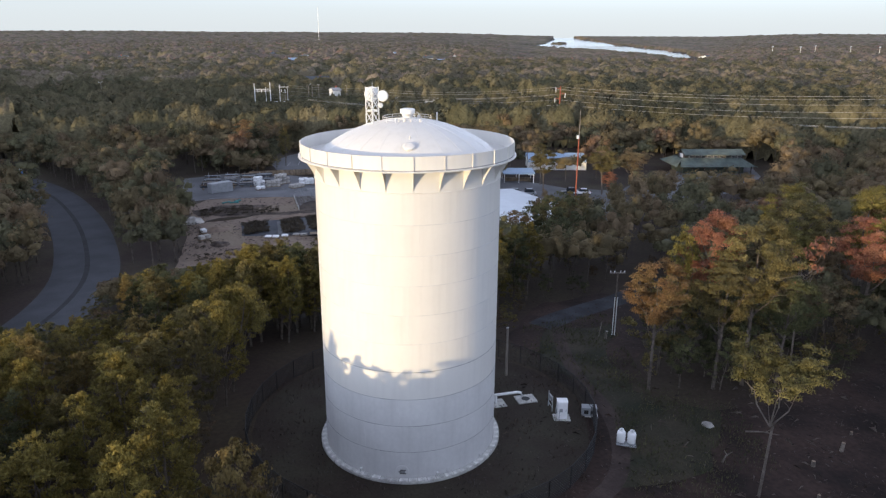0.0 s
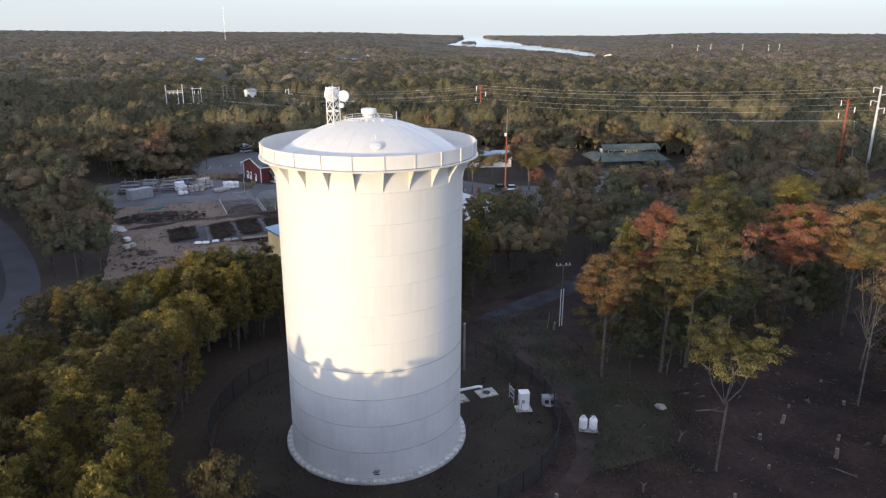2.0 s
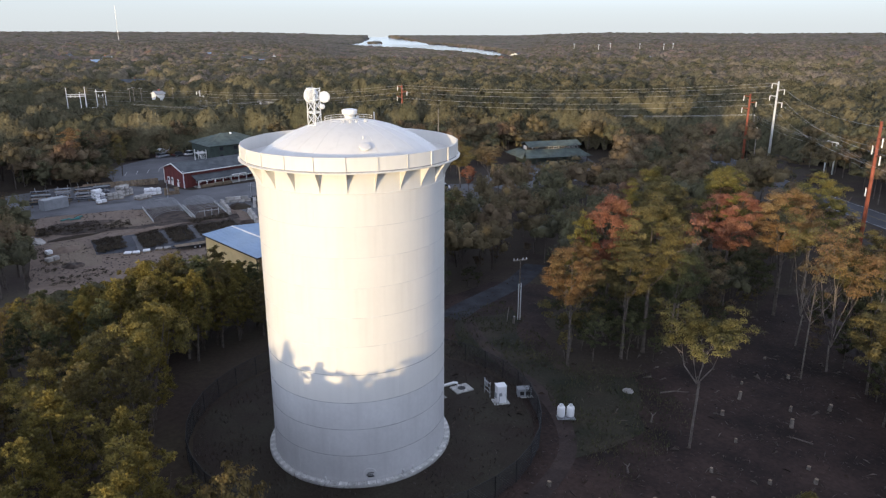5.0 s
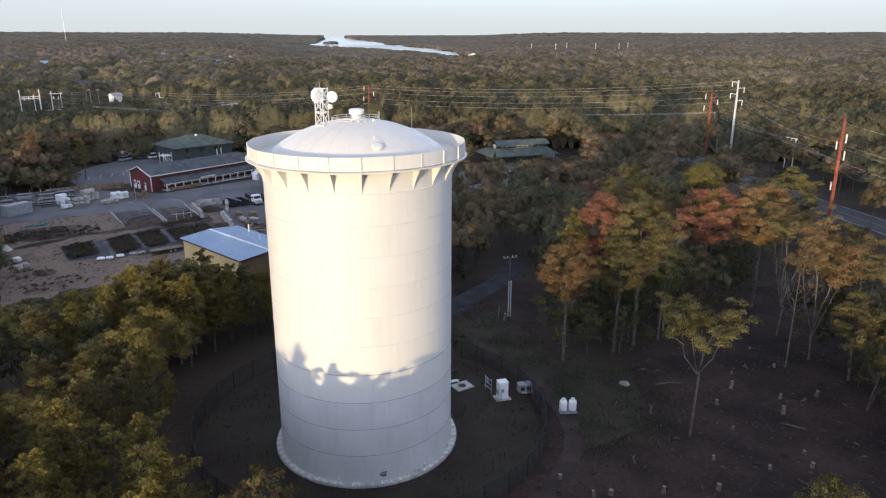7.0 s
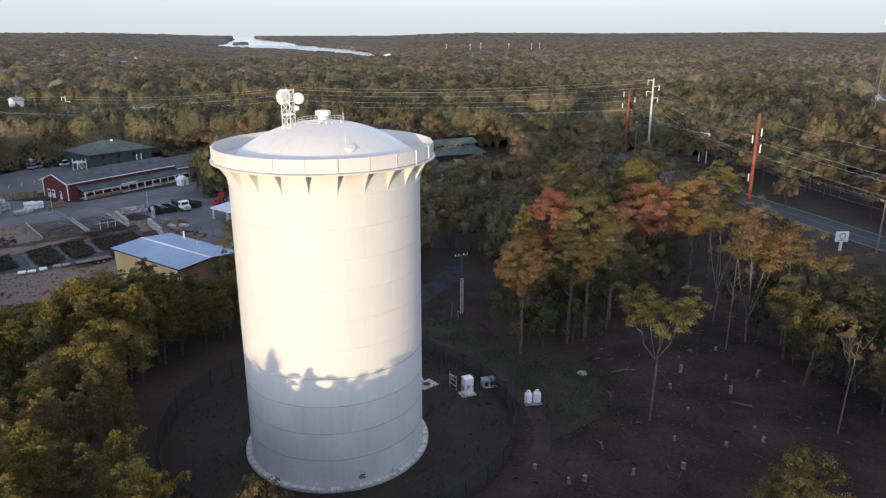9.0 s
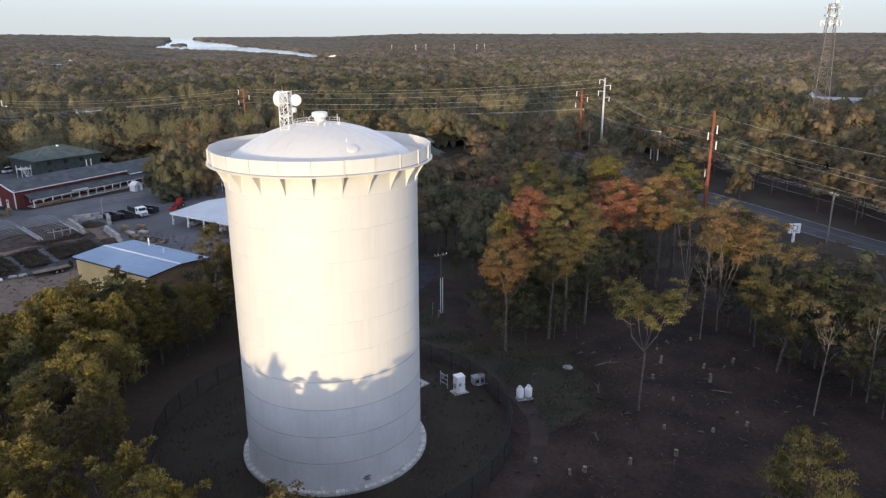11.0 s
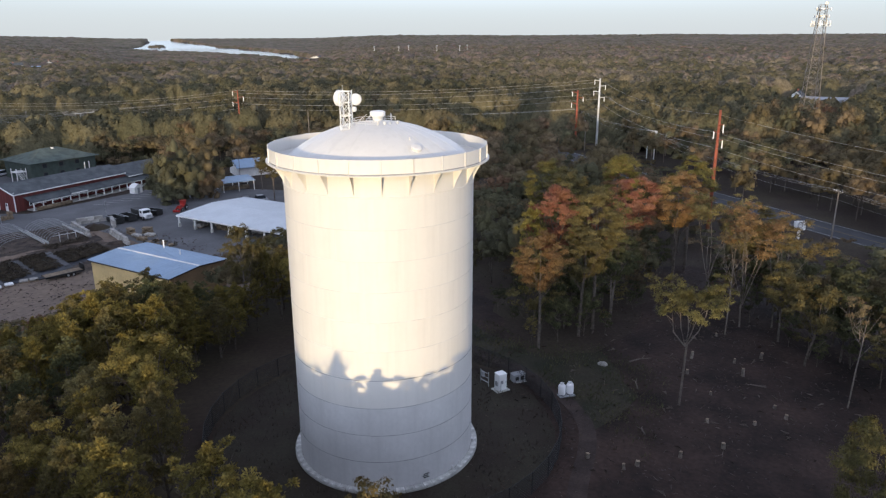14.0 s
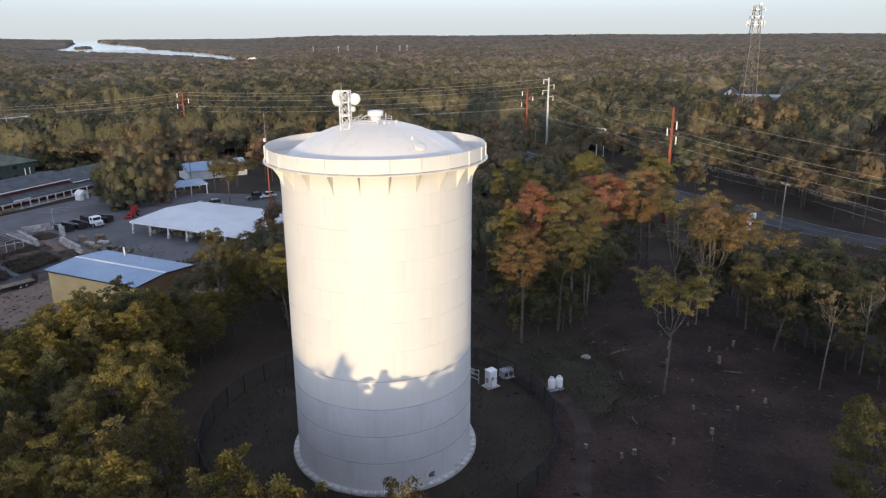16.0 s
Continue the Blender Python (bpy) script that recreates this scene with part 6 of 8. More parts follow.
for e in (-1, 1):
    xe = sx0 - 0.35 if e < 0 else sx1 + 0.35
    corners = [(xe, sy0 - 0.4, ev - 0.02), (xe, sy1 + 0.4, ev - 0.02), (rc, sy1 + 0.4, rg), (rc, sy0 - 0.4, rg)]
    rf = part("roof", slab(bmesh.new(), *corners, 0.1), M_ROOFMET, shed, "pale blue ribbed metal roof")
    seams(rf, corners[0], corners[1], corners[3], corners[2], 0.75, M_ROOFMET)
part("ridge_cap", slab(bmesh.new(), (rc - 0.2, sy0 - 0.42, rg + 0.05), (rc + 0.2, sy0 - 0.42, rg + 0.05), (rc + 0.2, sy1 + 0.42, rg + 0.05), (rc - 0.2, sy1 + 0.42, rg + 0.05), 0.06), M_TRIM, shed, "white ridge cap")
for y in (sy0 - 0.42, sy1 + 0.42):
    for e in (-1, 1):
        xe = sx0 - 0.37 if e < 0 else sx1 + 0.37
        part("verge_trim", tube(bmesh.new(), [(xe, y, ev - 0.12), (rc, y, rg - 0.1)], 0.12, 4), M_TRIMD, shed, "dark brown edge trim")
for x in (sx0 - 0.38, sx1 + 0.38):
    part("eave_gutter", box(bmesh.new(), x, (sy0 + sy1) / 2, ev - 0.26, 0.12, sy1 - sy0 + 0.8, 0.18), M_TRIMD, shed, "dark brown gutter")
for i in range(28):
    x = sx0 + 0.3 + (sx1 - sx0 - 0.6) * i / 27
    part("siding_rib", box(bmesh.new(), x, sy0 - 0.05, -5.0, 0.1, 0.06, ev + 5.0 + 0.35 * (1 - abs(x - rc) / (rc - sx0))), M_BROWNSHADE, sw)
for i in range(40):
    part("siding_rib", box(bmesh.new(), sx0 - 0.015, sy0 + 0.4 + 0.455 * i, -5.2, 0.03, 0.06, ev + 5.0), M_TAN, sw)
for x, y, h in ((54.4, 116.8, 1.0), (52.9, 111.0, 0.55)):
    part("flue", tube(bmesh.new(), [(x, y, rg - 0.5), (x, y, rg + h)], 0.12, 8), M_TRIM, shed, "small white roof flue")
# thin skin over the end wall: brown siding with its shade in the colour
clad = bmesh.new()
f_, b_ = ([clad.verts.new((x, y, z)) for x, z in ((sx0, -5.4), (sx1, -5.4), (sx1, ev - 0.1), (rc, rg - 0.2), (sx0, ev - 0.1))] for y in (sy0 - 0.03, sy0 - 0.004))
clad.faces.new(f_)
clad.faces.new(b_[::-1])
for i in range(5):
    clad.faces.new((f_[(i + 1) % 5], f_[i], b_[i], b_[(i + 1) % 5]))
part("end_cladding", clad, M_BROWNSHADE, shed, "brown ribbed end wall darkened for shade")
part("downpipe", tube(bmesh.new(), [(sx0 - 0.3, sy0 - 0.1, -5), (sx0 - 0.3, sy0 - 0.1, ev - 0.2)], 0.08, 6), M_TRIMD, shed)

# open-sided store with a white metal roof
ox0, ox1, oy0, oy1, oe, orr = 81.8, 102.4, 115.0, 146.8, -2.75, -2.0
store = thing("open_store", pose(0, 0, 0), "open pole barn with white metal roof over stone pallets", "pole barn")
oc = (ox0 + ox1) / 2
for e in (-1, 1):
    xe = ox0 - 0.3 if e < 0 else ox1 + 0.3
    corners = [(xe, oy0, oe), (xe, oy1, oe), (oc, oy1, orr), (oc, oy0, orr)]
    rf = part("roof", slab(bmesh.new(), *corners, 0.14), M_WHITEROOF, store, "white ribbed metal roof")
    seams(rf, corners[0], corners[1], corners[3], corners[2], 1.0, M_WHITEROOF)
part("fascia", box(bmesh.new(), ox0 - 0.34, (oy0 + oy1) / 2, oe - 0.35, 0.08, oy1 - oy0, 0.32), M_TRIM, store, "white eave board")
for y in (oy0 + 0.02, oy1 - 0.02):
    bm = bmesh.new()
    poly = [(ox0 - 0.3, oe - 0.32), (ox1 + 0.3, oe - 0.32), (ox1 + 0.3, oe - 0.1), (oc, orr - 0.1), (ox0 - 0.3, oe - 0.1)]
    f = [[bm.verts.new((a, b, c2)) for a, c2 in poly] for b in (y - 0.04, y + 0.04)]
    bm.faces.new(f[0]), bm.faces.new(f[1][::-1])
    for i in range(5):
        bm.faces.new((f[0][(i + 1) % 5], f[0][i], f[1][i], f[1][(i + 1) % 5]))
    part("gable_board", bm, M_TRIM, store, "white gable board")
for i in range(7):
    y = oy0 + 0.5 + (oy1 - oy0 - 1) * i / 6
    for x in (ox0, oc, ox1):
        p = part("post", box(bmesh.new(), x, y, -5.5, 0.3, 0.3, (oe if x != oc else orr) + 5.35), M_TRIM, store, "white wooden post")
        part("post_foot", box(bmesh.new(), x, y, -5.5, 0.5, 0.5, 0.9), M_CONC, p)

# long red barn shop with porch
BARN = pose(71, 192, 0, 0, 0, 4) @ pose(-71, -192, 0)
barn = thing("barn_shop", BARN, "long red barn shop with grey shingle roof and porch", "shop")
bx0, bx1, by0, by1, be, br = 71.6, 103.5, 192.2, 203.2, -1.0, 0.9
part("wall", walls(bmesh.new(), bx0, bx1, by0, by1, -5.6, be, br - 0.2, "x"), M_REDWALL, barn, "red board walls")
bc = (by0 + by1) / 2
for e in (-1, 1):
    ye = by0 - 0.6 if e < 0 else by1 + 0.6
    part("roof", slab(bmesh.new(), (bx0 - 0.5, ye, be - 0.1), (bx1 + 0.3, ye, be - 0.1), (bx1 + 0.3, bc, br), (bx0 - 0.5, bc, br), 0.16), M_ROOFGR, barn, "grey shingle roof")
    part("verge_board", tube(bmesh.new(), [(bx0 - 0.55, ye, be - 0.2), (bx0 - 0.55, bc, br - 0.1)], 0.14, 4), M_TRIM, barn, "white gable trim")
part("eave_trim", box(bmesh.new(), (bx0 + bx1) / 2, by0 - 0.62, be - 0.34, bx1 - bx0 + 1, 0.08, 0.24), M_TRIM, barn, "white eave trim")
for y in (by0, by1):
    part("corner_board", box(bmesh.new(), bx0 - 0.03, y, -5.6, 0.12, 0.3, 4.8), M_TRIM, barn, "white corner board")
for y, w, h in ((198.8, 1.2, 2.2), (200.8, 1.2, 2.2), (195.5, 0.9, 2.0)):
    d = part("door", box(bmesh.new(), bx0 - 0.03, y, -5.5, 0.1, w, h), M_TRIM, barn, "white door")
    part("door_glass", box(bmesh.new(), bx0 - 0.09, y, -4.3, 0.04, w * 0.6, 0.7), M_GLASS, d)
px0, px1, py = 74.3, 125.0, 189.3
pf = [(px0 - 0.4, py, -3.3), (px1, py, -3.3), (px1, by0, -2.2), (px0 - 0.4, by0, -2.2)]
part("porch_roof", slab(bmesh.new(), *pf, 0.14), M_ROOFGR, barn, "grey shingle porch roof")
part("porch_beam", box(bmesh.new(), (px0 + px1) / 2, py + 0.25, -3.75, px1 - px0, 0.16, 0.34), M_TRIM, barn, "white porch beam")
part("porch_floor", box(bmesh.new(), (px0 + px1) / 2, (py + by0) / 2, -5.5, px1 - px0, by0 - py, 0.2), M_CONC, barn)
for i in range(21):
    x = px0 + 0.2 + (px1 - px0 - 0.4) * i / 20
    part("porch_post", box(bmesh.new(), x, py + 0.25, -5.3, 0.2, 0.2, 1.6), M_TRIM, barn, "white porch post")
part("porch_gable", slab(bmesh.new(), (84.5, py - 0.6, -2.9), (89.0, py - 0.6, -2.9), (88.0, by0 - 1.0, -2.3), (85.5, by0 - 1.0, -2.3), 0.2), M_ROOFGR, barn)
part("gable_trim", box(bmesh.new(), 86.75, py - 0.62, -3.2, 4.7, 0.1, 0.3), M_TRIM, barn, "white gable trim")
for i in range(9):
    x = 76 + 3.0 * i
    w = part("window", box(bmesh.new(), x, by0 - 0.03, -4.6, 1.7, 0.08, 1.6), M_TRIM, barn, "white framed shop window")
    part("pane", box(bmesh.new(), x, by0 - 0.09, -4.48, 1.45, 0.04, 1.35), M_GLASS, w)
part("hedge_planter", box(bmesh.new(), 79.5, py - 0.5, -5.45, 9.5, 0.7, 0.9, bevel=0.15), M_WOOD, barn, "brown planter along the porch")
for x, y in ((97.5, 199.6), (99.2, 200.0)):
    part("flue", tube(bmesh.new(), [(x, y, 0.3), (x, y, 2.3)], 0.14, 8), M_STEEL, barn, "metal flue pipe")
wing = thing("shop_wing", BARN, "lower shop wing with dark shingle roof", "shop")
part("wall", walls(bmesh.new(), 103.6, 126.0, 192.2, 203.1, -5.6, -1.6, 0.2, "x"), M_REDWALL, wing)
for e in (-1, 1):
    ye = 190.6 if e < 0 else 203.7
    part("roof", slab(bmesh.new(), (103.9, ye, -2.0 if e < 0 else -1.7), (126.5, ye, -2.0 if e < 0 else -1.7), (126.5, 197.7, 0.3), (103.9, 197.7, 0.3), 0.16), M_ROOFGR, wing, "dark grey shingle roof")
part("eave_trim", box(bmesh.new(), 115.2, 190.55, -2.25, 22.6, 0.1, 0.26), M_TRIM, wing, "white eave trim")

# green two-storey house behind the barn
gh = thing("green_house", pose(106.0, 232.5, -5.5, 0, 0, -3), "dark green two-storey house with hipped green roof", "house")
part("wall", box(bmesh.new(), 0, 0, 0, 20, 15, 5.6), M_GRNWALL, gh, "dark green siding")
bm = bmesh.new()
b4 = [bm.verts.new(p) for p in ((-11, -8.5, 5.4), (11, -8.5, 5.4), (11, 8.5, 5.4), (-11, 8.5, 5.4))]
rt = [bm.verts.new(p) for p in ((-2.5, 0, 8.4), (2.5, 0, 8.4))]
bm.faces.new((b4[0], b4[1], rt[1], rt[0])), bm.faces.new((b4[1], b4[2], rt[1])), bm.faces.new((b4[2], b4[3], rt[0], rt[1])), bm.faces.new((b4[3], b4[0], rt[0])), bm.faces.new(b4[::-1])
part("roof", bm, M_ROOFGN, gh, "green shingle hip roof")
for x in (-6, -1, 4):
    for z in (0.9, 3.6):
        w = part("window", box(bmesh.new(), x, -7.52, z, 1.3, 0.1, 1.3), M_TRIMD, gh, "dark window frame")
        part("pane", box(bmesh.new(), x, -7.59, z + 0.1, 1.1, 0.04, 1.1), M_GLASS, w)
for i in range(9):
    part("stair_tread", box(bmesh.new(), -12.2, -7.5 + 0.32 * i, 0.25 + 0.3 * i, 1.3, 0.32, 0.06), M_TRIM, gh)
for dx in (-0.65, 0.65):
    part("stair_rail", tube(bmesh.new(), [(-12.2 + dx, -7.7, 1.1), (-12.2 + dx, -4.7, 3.9)], 0.06, 5), M_TRIM, gh, "white stair rail")
part("deck", box(bmesh.new(), -11.5, -3.2, 2.85, 3.2, 3.4, 0.2), M_TRIM, gh, "white deck landing")
for dx, dy in ((-12.9, -4.7), (-12.9, -1.7), (-10.2, -4.7)):
    part("deck_post", box(bmesh.new(), dx, dy, 0, 0.2, 0.2, 4.0), M_TRIM, gh)
part("roof_vent", box(bmesh.new(), 0.5, -1.0, 8.0, 0.6, 0.6, 0.5), M_TRIM, gh)

# green metal-roofed hall east of the lots
hall = thing("park_hall", pose(179.8, 151.0, -5.5, 0, 0, -27), "low hall with stepped green metal roof and clerestory", "hall")
part("wall", box(bmesh.new(), 0, 0, 0, 19, 10, 2.9), M_GRNWALL, hall)
for e in (-1, 1):
    part("lower_roof", slab(bmesh.new(), (-11.5, e * 8.0, 2.7), (11.5, e * 8.0, 2.7), (9.5, e * 2.8, 4.6), (-9.5, e * 2.8, 4.6), 0.15), M_ROOFGN, hall, "green metal roof")
    part("upper_roof", slab(bmesh.new(), (-8.8, e * 3.6, 5.6), (10.5, e * 3.6, 5.6), (10.5, 0, 6.9), (-8.8, 0, 6.9), 0.15), M_ROOFGN, hall, "pale green metal roof")
    part("end_roof", slab(bmesh.new(), (e * 12.5, -7.8, 2.6), (e * 12.5, 7.8, 2.6), (e * 9.3, 2.8, 4.5), (e * 9.3, -2.8, 4.5), 0.15), M_ROOFGN, hall)
part("clerestory", box(bmesh.new(), 0.8, 0, 4.2, 18.4, 5.6, 1.5), M_TRIMD, hall)
for i in range(9):
    w = part("window", box(bmesh.new(), -6.5 + 1.9 * i, -2.83, 4.55, 1.3, 0.08, 0.8), M_TRIM, hall, "pale clerestory window")
    part("pane", box(bmesh.new(), -6.5 + 1.9 * i, -2.9, 4.62, 1.1, 0.04, 0.65), M_GLASS, w)
part("gable_window", box(bmesh.new(), -8.45, 0, 4.4, 0.1, 2.2, 1.2), M_TRIM, hall, "white gable window")
for i in range(7):
    part("porch_post", box(bmesh.new(), -11 + 3.6 * i, -7.6, 0, 0.25, 0.25, 2.6), M_TRIMD, hall)


def gable_house(x, y, rz, w, d, h, rh, wall, roof, label, category="house", up=0.0):
    t = thing("house", pose(x, y, land(x, y) + up, 0, 0, rz), label, category, "houses in the woods")
    part("wall", walls(bmesh.new(), -w / 2, w / 2, -d / 2, d / 2, -1 - up, h, h + rh, "x"), wall, t)
    for e in (-1, 1):
        part("roof", slab(bmesh.new(), (-w / 2 - 0.5, e * (d / 2 + 0.6), h - 0.2), (w / 2 + 0.5, e * (d / 2 + 0.6), h - 0.2), (w / 2 + 0.5, 0, h + rh + 0.1), (-w / 2 - 0.5, 0, h + rh + 0.1), 0.2), roof, t)
    n = max(2, int(w / 3))
    for i in range(n):
        win = part("window", box(bmesh.new(), -w / 2 + w * (i + 0.5) / n, -d / 2 - 0.03, h * 0.45, 1.1, 0.1, 1.3), M_TRIM, t)
        part("pane", box(bmesh.new(), -w / 2 + w * (i + 0.5) / n, -d / 2 - 0.1, h * 0.45 + 0.1, 0.9, 0.04, 1.1), M_GLASS, win)
    for y0 in (-d / 6, d / 6):
        win = part("window", box(bmesh.new(), -w / 2 - 0.03, y0, h * 0.45, 0.1, 1.0, 1.3), M_TRIM, t)
        part("pane", box(bmesh.new(), -w / 2 - 0.1, y0, h * 0.45 + 0.1, 0.04, 0.8, 1.1), M_GLASS, win)
    part("chimney", box(bmesh.new(), w / 4, 0.8, h + rh * 0.5, 0.8, 0.8, rh * 0.5 + 1.0), M_BRICK, t)
    return t


gable_house(475.5, 50.5, -8, 9.5, 8, 4.5, 3.2, M_TRIM, M_ROOFGR, "white gabled house near the radio tower", up=1.0)
lw = thing("long_building", pose(462, 32.5, -3.2, 0, 0, -84), "long low pale-roofed building among trees", "building")
part("wall", box(bmesh.new(), 0, 0, -7, 30, 10, 9.4), M_GREYBOX, lw)
part("roof", slab(bmesh.new(), (-15.5, -5.6, 2.5), (15.5, -5.6, 2.5), (15.5, 5.6, 3.4), (-15.5, 5.6, 3.4), 0.25), M_GREYBOX, lw, "grey-blue metal roof")
gable_house(143, 380, 8, 4.6, 4.6, 11.2, 1.0, M_TRIM, M_GREYBOX, "narrow white house lit by the sun")
gable_house(-15.5, 486, -10, 14, 9, 4.0, 4.5, M_TRIM, M_ROOFGR, "white gabled house with grey roof")
gable_house(22, 424, 70, 8, 7, 3.5, 4.0, M_BRICK, M_BRICK, "small brick gabled building")
gable_house(24, 346, 20, 13, 10, 3.2, 1.6, M_TRIM, M_ROOFGR, "low house with grey roof")
gable_house(55, 530, 10, 16, 9, 5.5, 3.0, M_TRIM, M_ROOFMET, "house with pale roof in the woods")
gable_house(181, 527, -10, 24, 12, 6.5, 3.0, M_BRICK, M_ROOFGR, "brick building beside the substation")
gable_house(1009, 874, 30, 42, 16, 6.0, 4.0, M_PALEPOLE, M_ROOFGR, "large white hall with grey roof near the bay", "hall")
gable_house(1035, 905, 30, 16, 12, 5.0, 3.0, M_PALEPOLE, M_ROOFGR, "white hall wing near the bay", "hall")
hrng = random.Random(5)
for x, y in HOUSES:
    wl, rf, nm = hrng.choice(((M_TRIM, M_ROOFGR, "white house with grey roof in the woods"), (M_TRIM, M_ROOFMET, "white house with pale roof in the woods"), (M_GREYBOX, M_ROOFGR, "grey house with dark roof in the woods")))
    gable_house(x, y, hrng.uniform(0, 180), hrng.uniform(10, 15), hrng.uniform(8, 10), hrng.uniform(5.5, 7), hrng.uniform(2.5, 4), wl, rf, nm, up=hrng.uniform(0.5, 1.5))
# small flat-roofed stand beside the lots
stand = thing("market_stand", pose(117.5, 165.5, -5.5, 0, 0, -28), "open market stand with pale flat roof", "stand")
part("roof", slab(bmesh.new(), (-4.6, -3.4, 2.9), (4.6, -3.4, 2.9), (4.6, 3.4, 3.3), (-4.6, 3.4, 3.3), 0.25), M_ROOFMET, stand, "pale flat roof")
for x in (-4.2, 0, 4.2):
    for y in (-3.1, 3.1):
        part("post", box(bmesh.new(), x, y, 0, 0.18, 0.18, 2.9), M_TRIM, stand)
part("counter", box(bmesh.new(), 0, 0.5, 0, 7.5, 1.4, 1.0, bevel=0.05), M_WOOD, stand)
ho = thing("office_house", pose(141, 178, -5.5, 0, 0, -28), "long low house with pale blue roof", "house")
part("wall", walls(bmesh.new(), -9, 9, -4.5, 4.5, 0, 3.0, 4.6, "x"), M_TRIM, ho)
for e in (-1, 1):
    part("roof", slab(bmesh.new(), (-9.6, e * 5.2, 2.85), (9.6, e * 5.2, 2.85), (9.6, 0, 4.8), (-9.6, 0, 4.8), 0.18), M_ROOFMET, ho, "pale roof")

# ---- garden yard ----
def hoop_house(x, y, rz, w, L, n, ends):
    t = thing("hoop_house", pose(x, y, land(x, y), 0, 0, rz), "bare metal greenhouse hoops without cover", "greenhouse frame", "hoop houses")
    arch = tube(bmesh.new(), [(w / 2 * math.cos(math.pi * k / 12), 0, 0.55 + 1.75 * math.sin(math.pi * k / 12)) for k in range(13)], 0.045, 5)
    a0 = part("hoop", arch, M_HOOP, t)
    for i in range(n):
        o = a0 if i == 0 else new("hoop", a0.data)
        o.parent = t
        o.matrix_basis = pose(0, L * i / (n - 1), 0)
    for sx in (-1, 1):
        part("side_board", box(bmesh.new(), sx * w / 2, L / 2, 0, 0.08, L, 0.55), M_PALEPOLE, t, "pale side board")
    part("purlin", tube(bmesh.new(), [(0, 0, 2.3), (0, L, 2.3)], 0.02, 4), M_HOOP, t)
    for sx in (-0.6, 0.6):
        xx = sx * w / 2
        part("purlin", tube(bmesh.new(), [(xx, 0, 0.55 + 1.75 * 0.8), (xx, L, 0.55 + 1.75 * 0.8)], 0.02, 4), M_HOOP, t)
    if ends:
        for xx in (-1.6, 0, 1.6):
            part("end_post", box(bmesh.new(), xx, 0, 0, 0.1, 0.1, 2.0), M_PALEPOLE, t)
        part("end_bar", box(bmesh.new(), 0, 0, 1.5, w * 0.75, 0.08, 0.1), M_PALEPOLE, t)


drape("ground_fabric", [(50.4, 160.5), (58.2, 158.6), (61.8, 173.6), (54.0, 175.4)], M_MULCH, 0.12, "dark soil floor beneath greenhouse hoops", "ground")
drape("ground_fabric", [(59.0, 158.3), (66.2, 156.6), (69.4, 170.2), (62.2, 171.9)], M_MULCH, 0.12, "dark soil floor beneath greenhouse hoops", "ground")
hoop_house(54.4, 160.2, -13, 8.4, 15.5, 12, False)
hoop_house(62.6, 157.6, -13, 7.6, 14.0, 11, True)


def block_wall(x0, y0, x1, y1, rows, label="low wall of stacked grey concrete blocks"):
    L = math.hypot(x1 - x0, y1 - y0)
    t = thing("block_wall", pose(x0, y0, land(x0, y0), 0, 0, math.degrees(math.atan2(y1 - y0, x1 - x0))), label, "wall", "storage bin walls")
    me = None
    n = max(2, int(L / 1.5))
    for r in range(rows):
        for k in range(n - (r % 2)):
            xx = (k + 0.5 + 0.5 * (r % 2)) * L / n
            if me is None:
                o = part("block", box(bmesh.new(), 0, 0, 0, L / n - 0.05, 0.75, 0.72, bevel=0.05), M_STONE, t)
                me = o.data
            else:
                o = new("block", me)
                o.parent = t
            o.matrix_basis = pose(xx, random.uniform(-0.05, 0.05), 0.74 * r)


block_wall(69.9, 167.6, 66.3, 155.8, 2)
block_wall(70.6, 168.6, 77.4, 165.6, 2)
block_wall(77.6, 164.6, 74.0, 158.2, 2)
block_wall(70.4, 154.6, 66.6, 143.6, 2)


def mound(x, y, rx, ry, h, material, label, seed):
    t = thing("soil_heap", pose(x, y, land(x, y) - 0.1), label, "heap")
    bm = bmesh.new()
    bmesh.ops.create_grid(bm, x_segments=14, y_segments=14, size=1.0)
    for v in bm.verts:
        d = min(1, math.hypot(v.co.x, v.co.y))
        z = h * (1 - d * d) * (0.75 + 0.5 * noise.noise((v.co.x * 2, v.co.y * 2, seed)))
        v.co = (v.co.x * rx, v.co.y * ry, max(0, z))
    part("soil", bm, material, t, "", True)


mound(71.8, 161.6, 3.0, 3.2, 1.6, M_GROUND, "dark mulch heap in a block bin", 1)
mound(29.0, 152.0, 3.5, 2.5, 1.2, M_YARD, "sandy soil heap in the yard", 2)
mound(60.0, 146.0, 6.0, 2.5, 0.9, M_GROUND, "dark compost bank in the yard", 3)
mound(47.0, 155.5, 6.5, 1.6, 0.8, M_YARD, "sandy bank along the yard track", 4)
mound(33.0, 160.5, 6.5, 1.5, 0.7, M_GROUND, "dark soil bank along the yard track", 5)


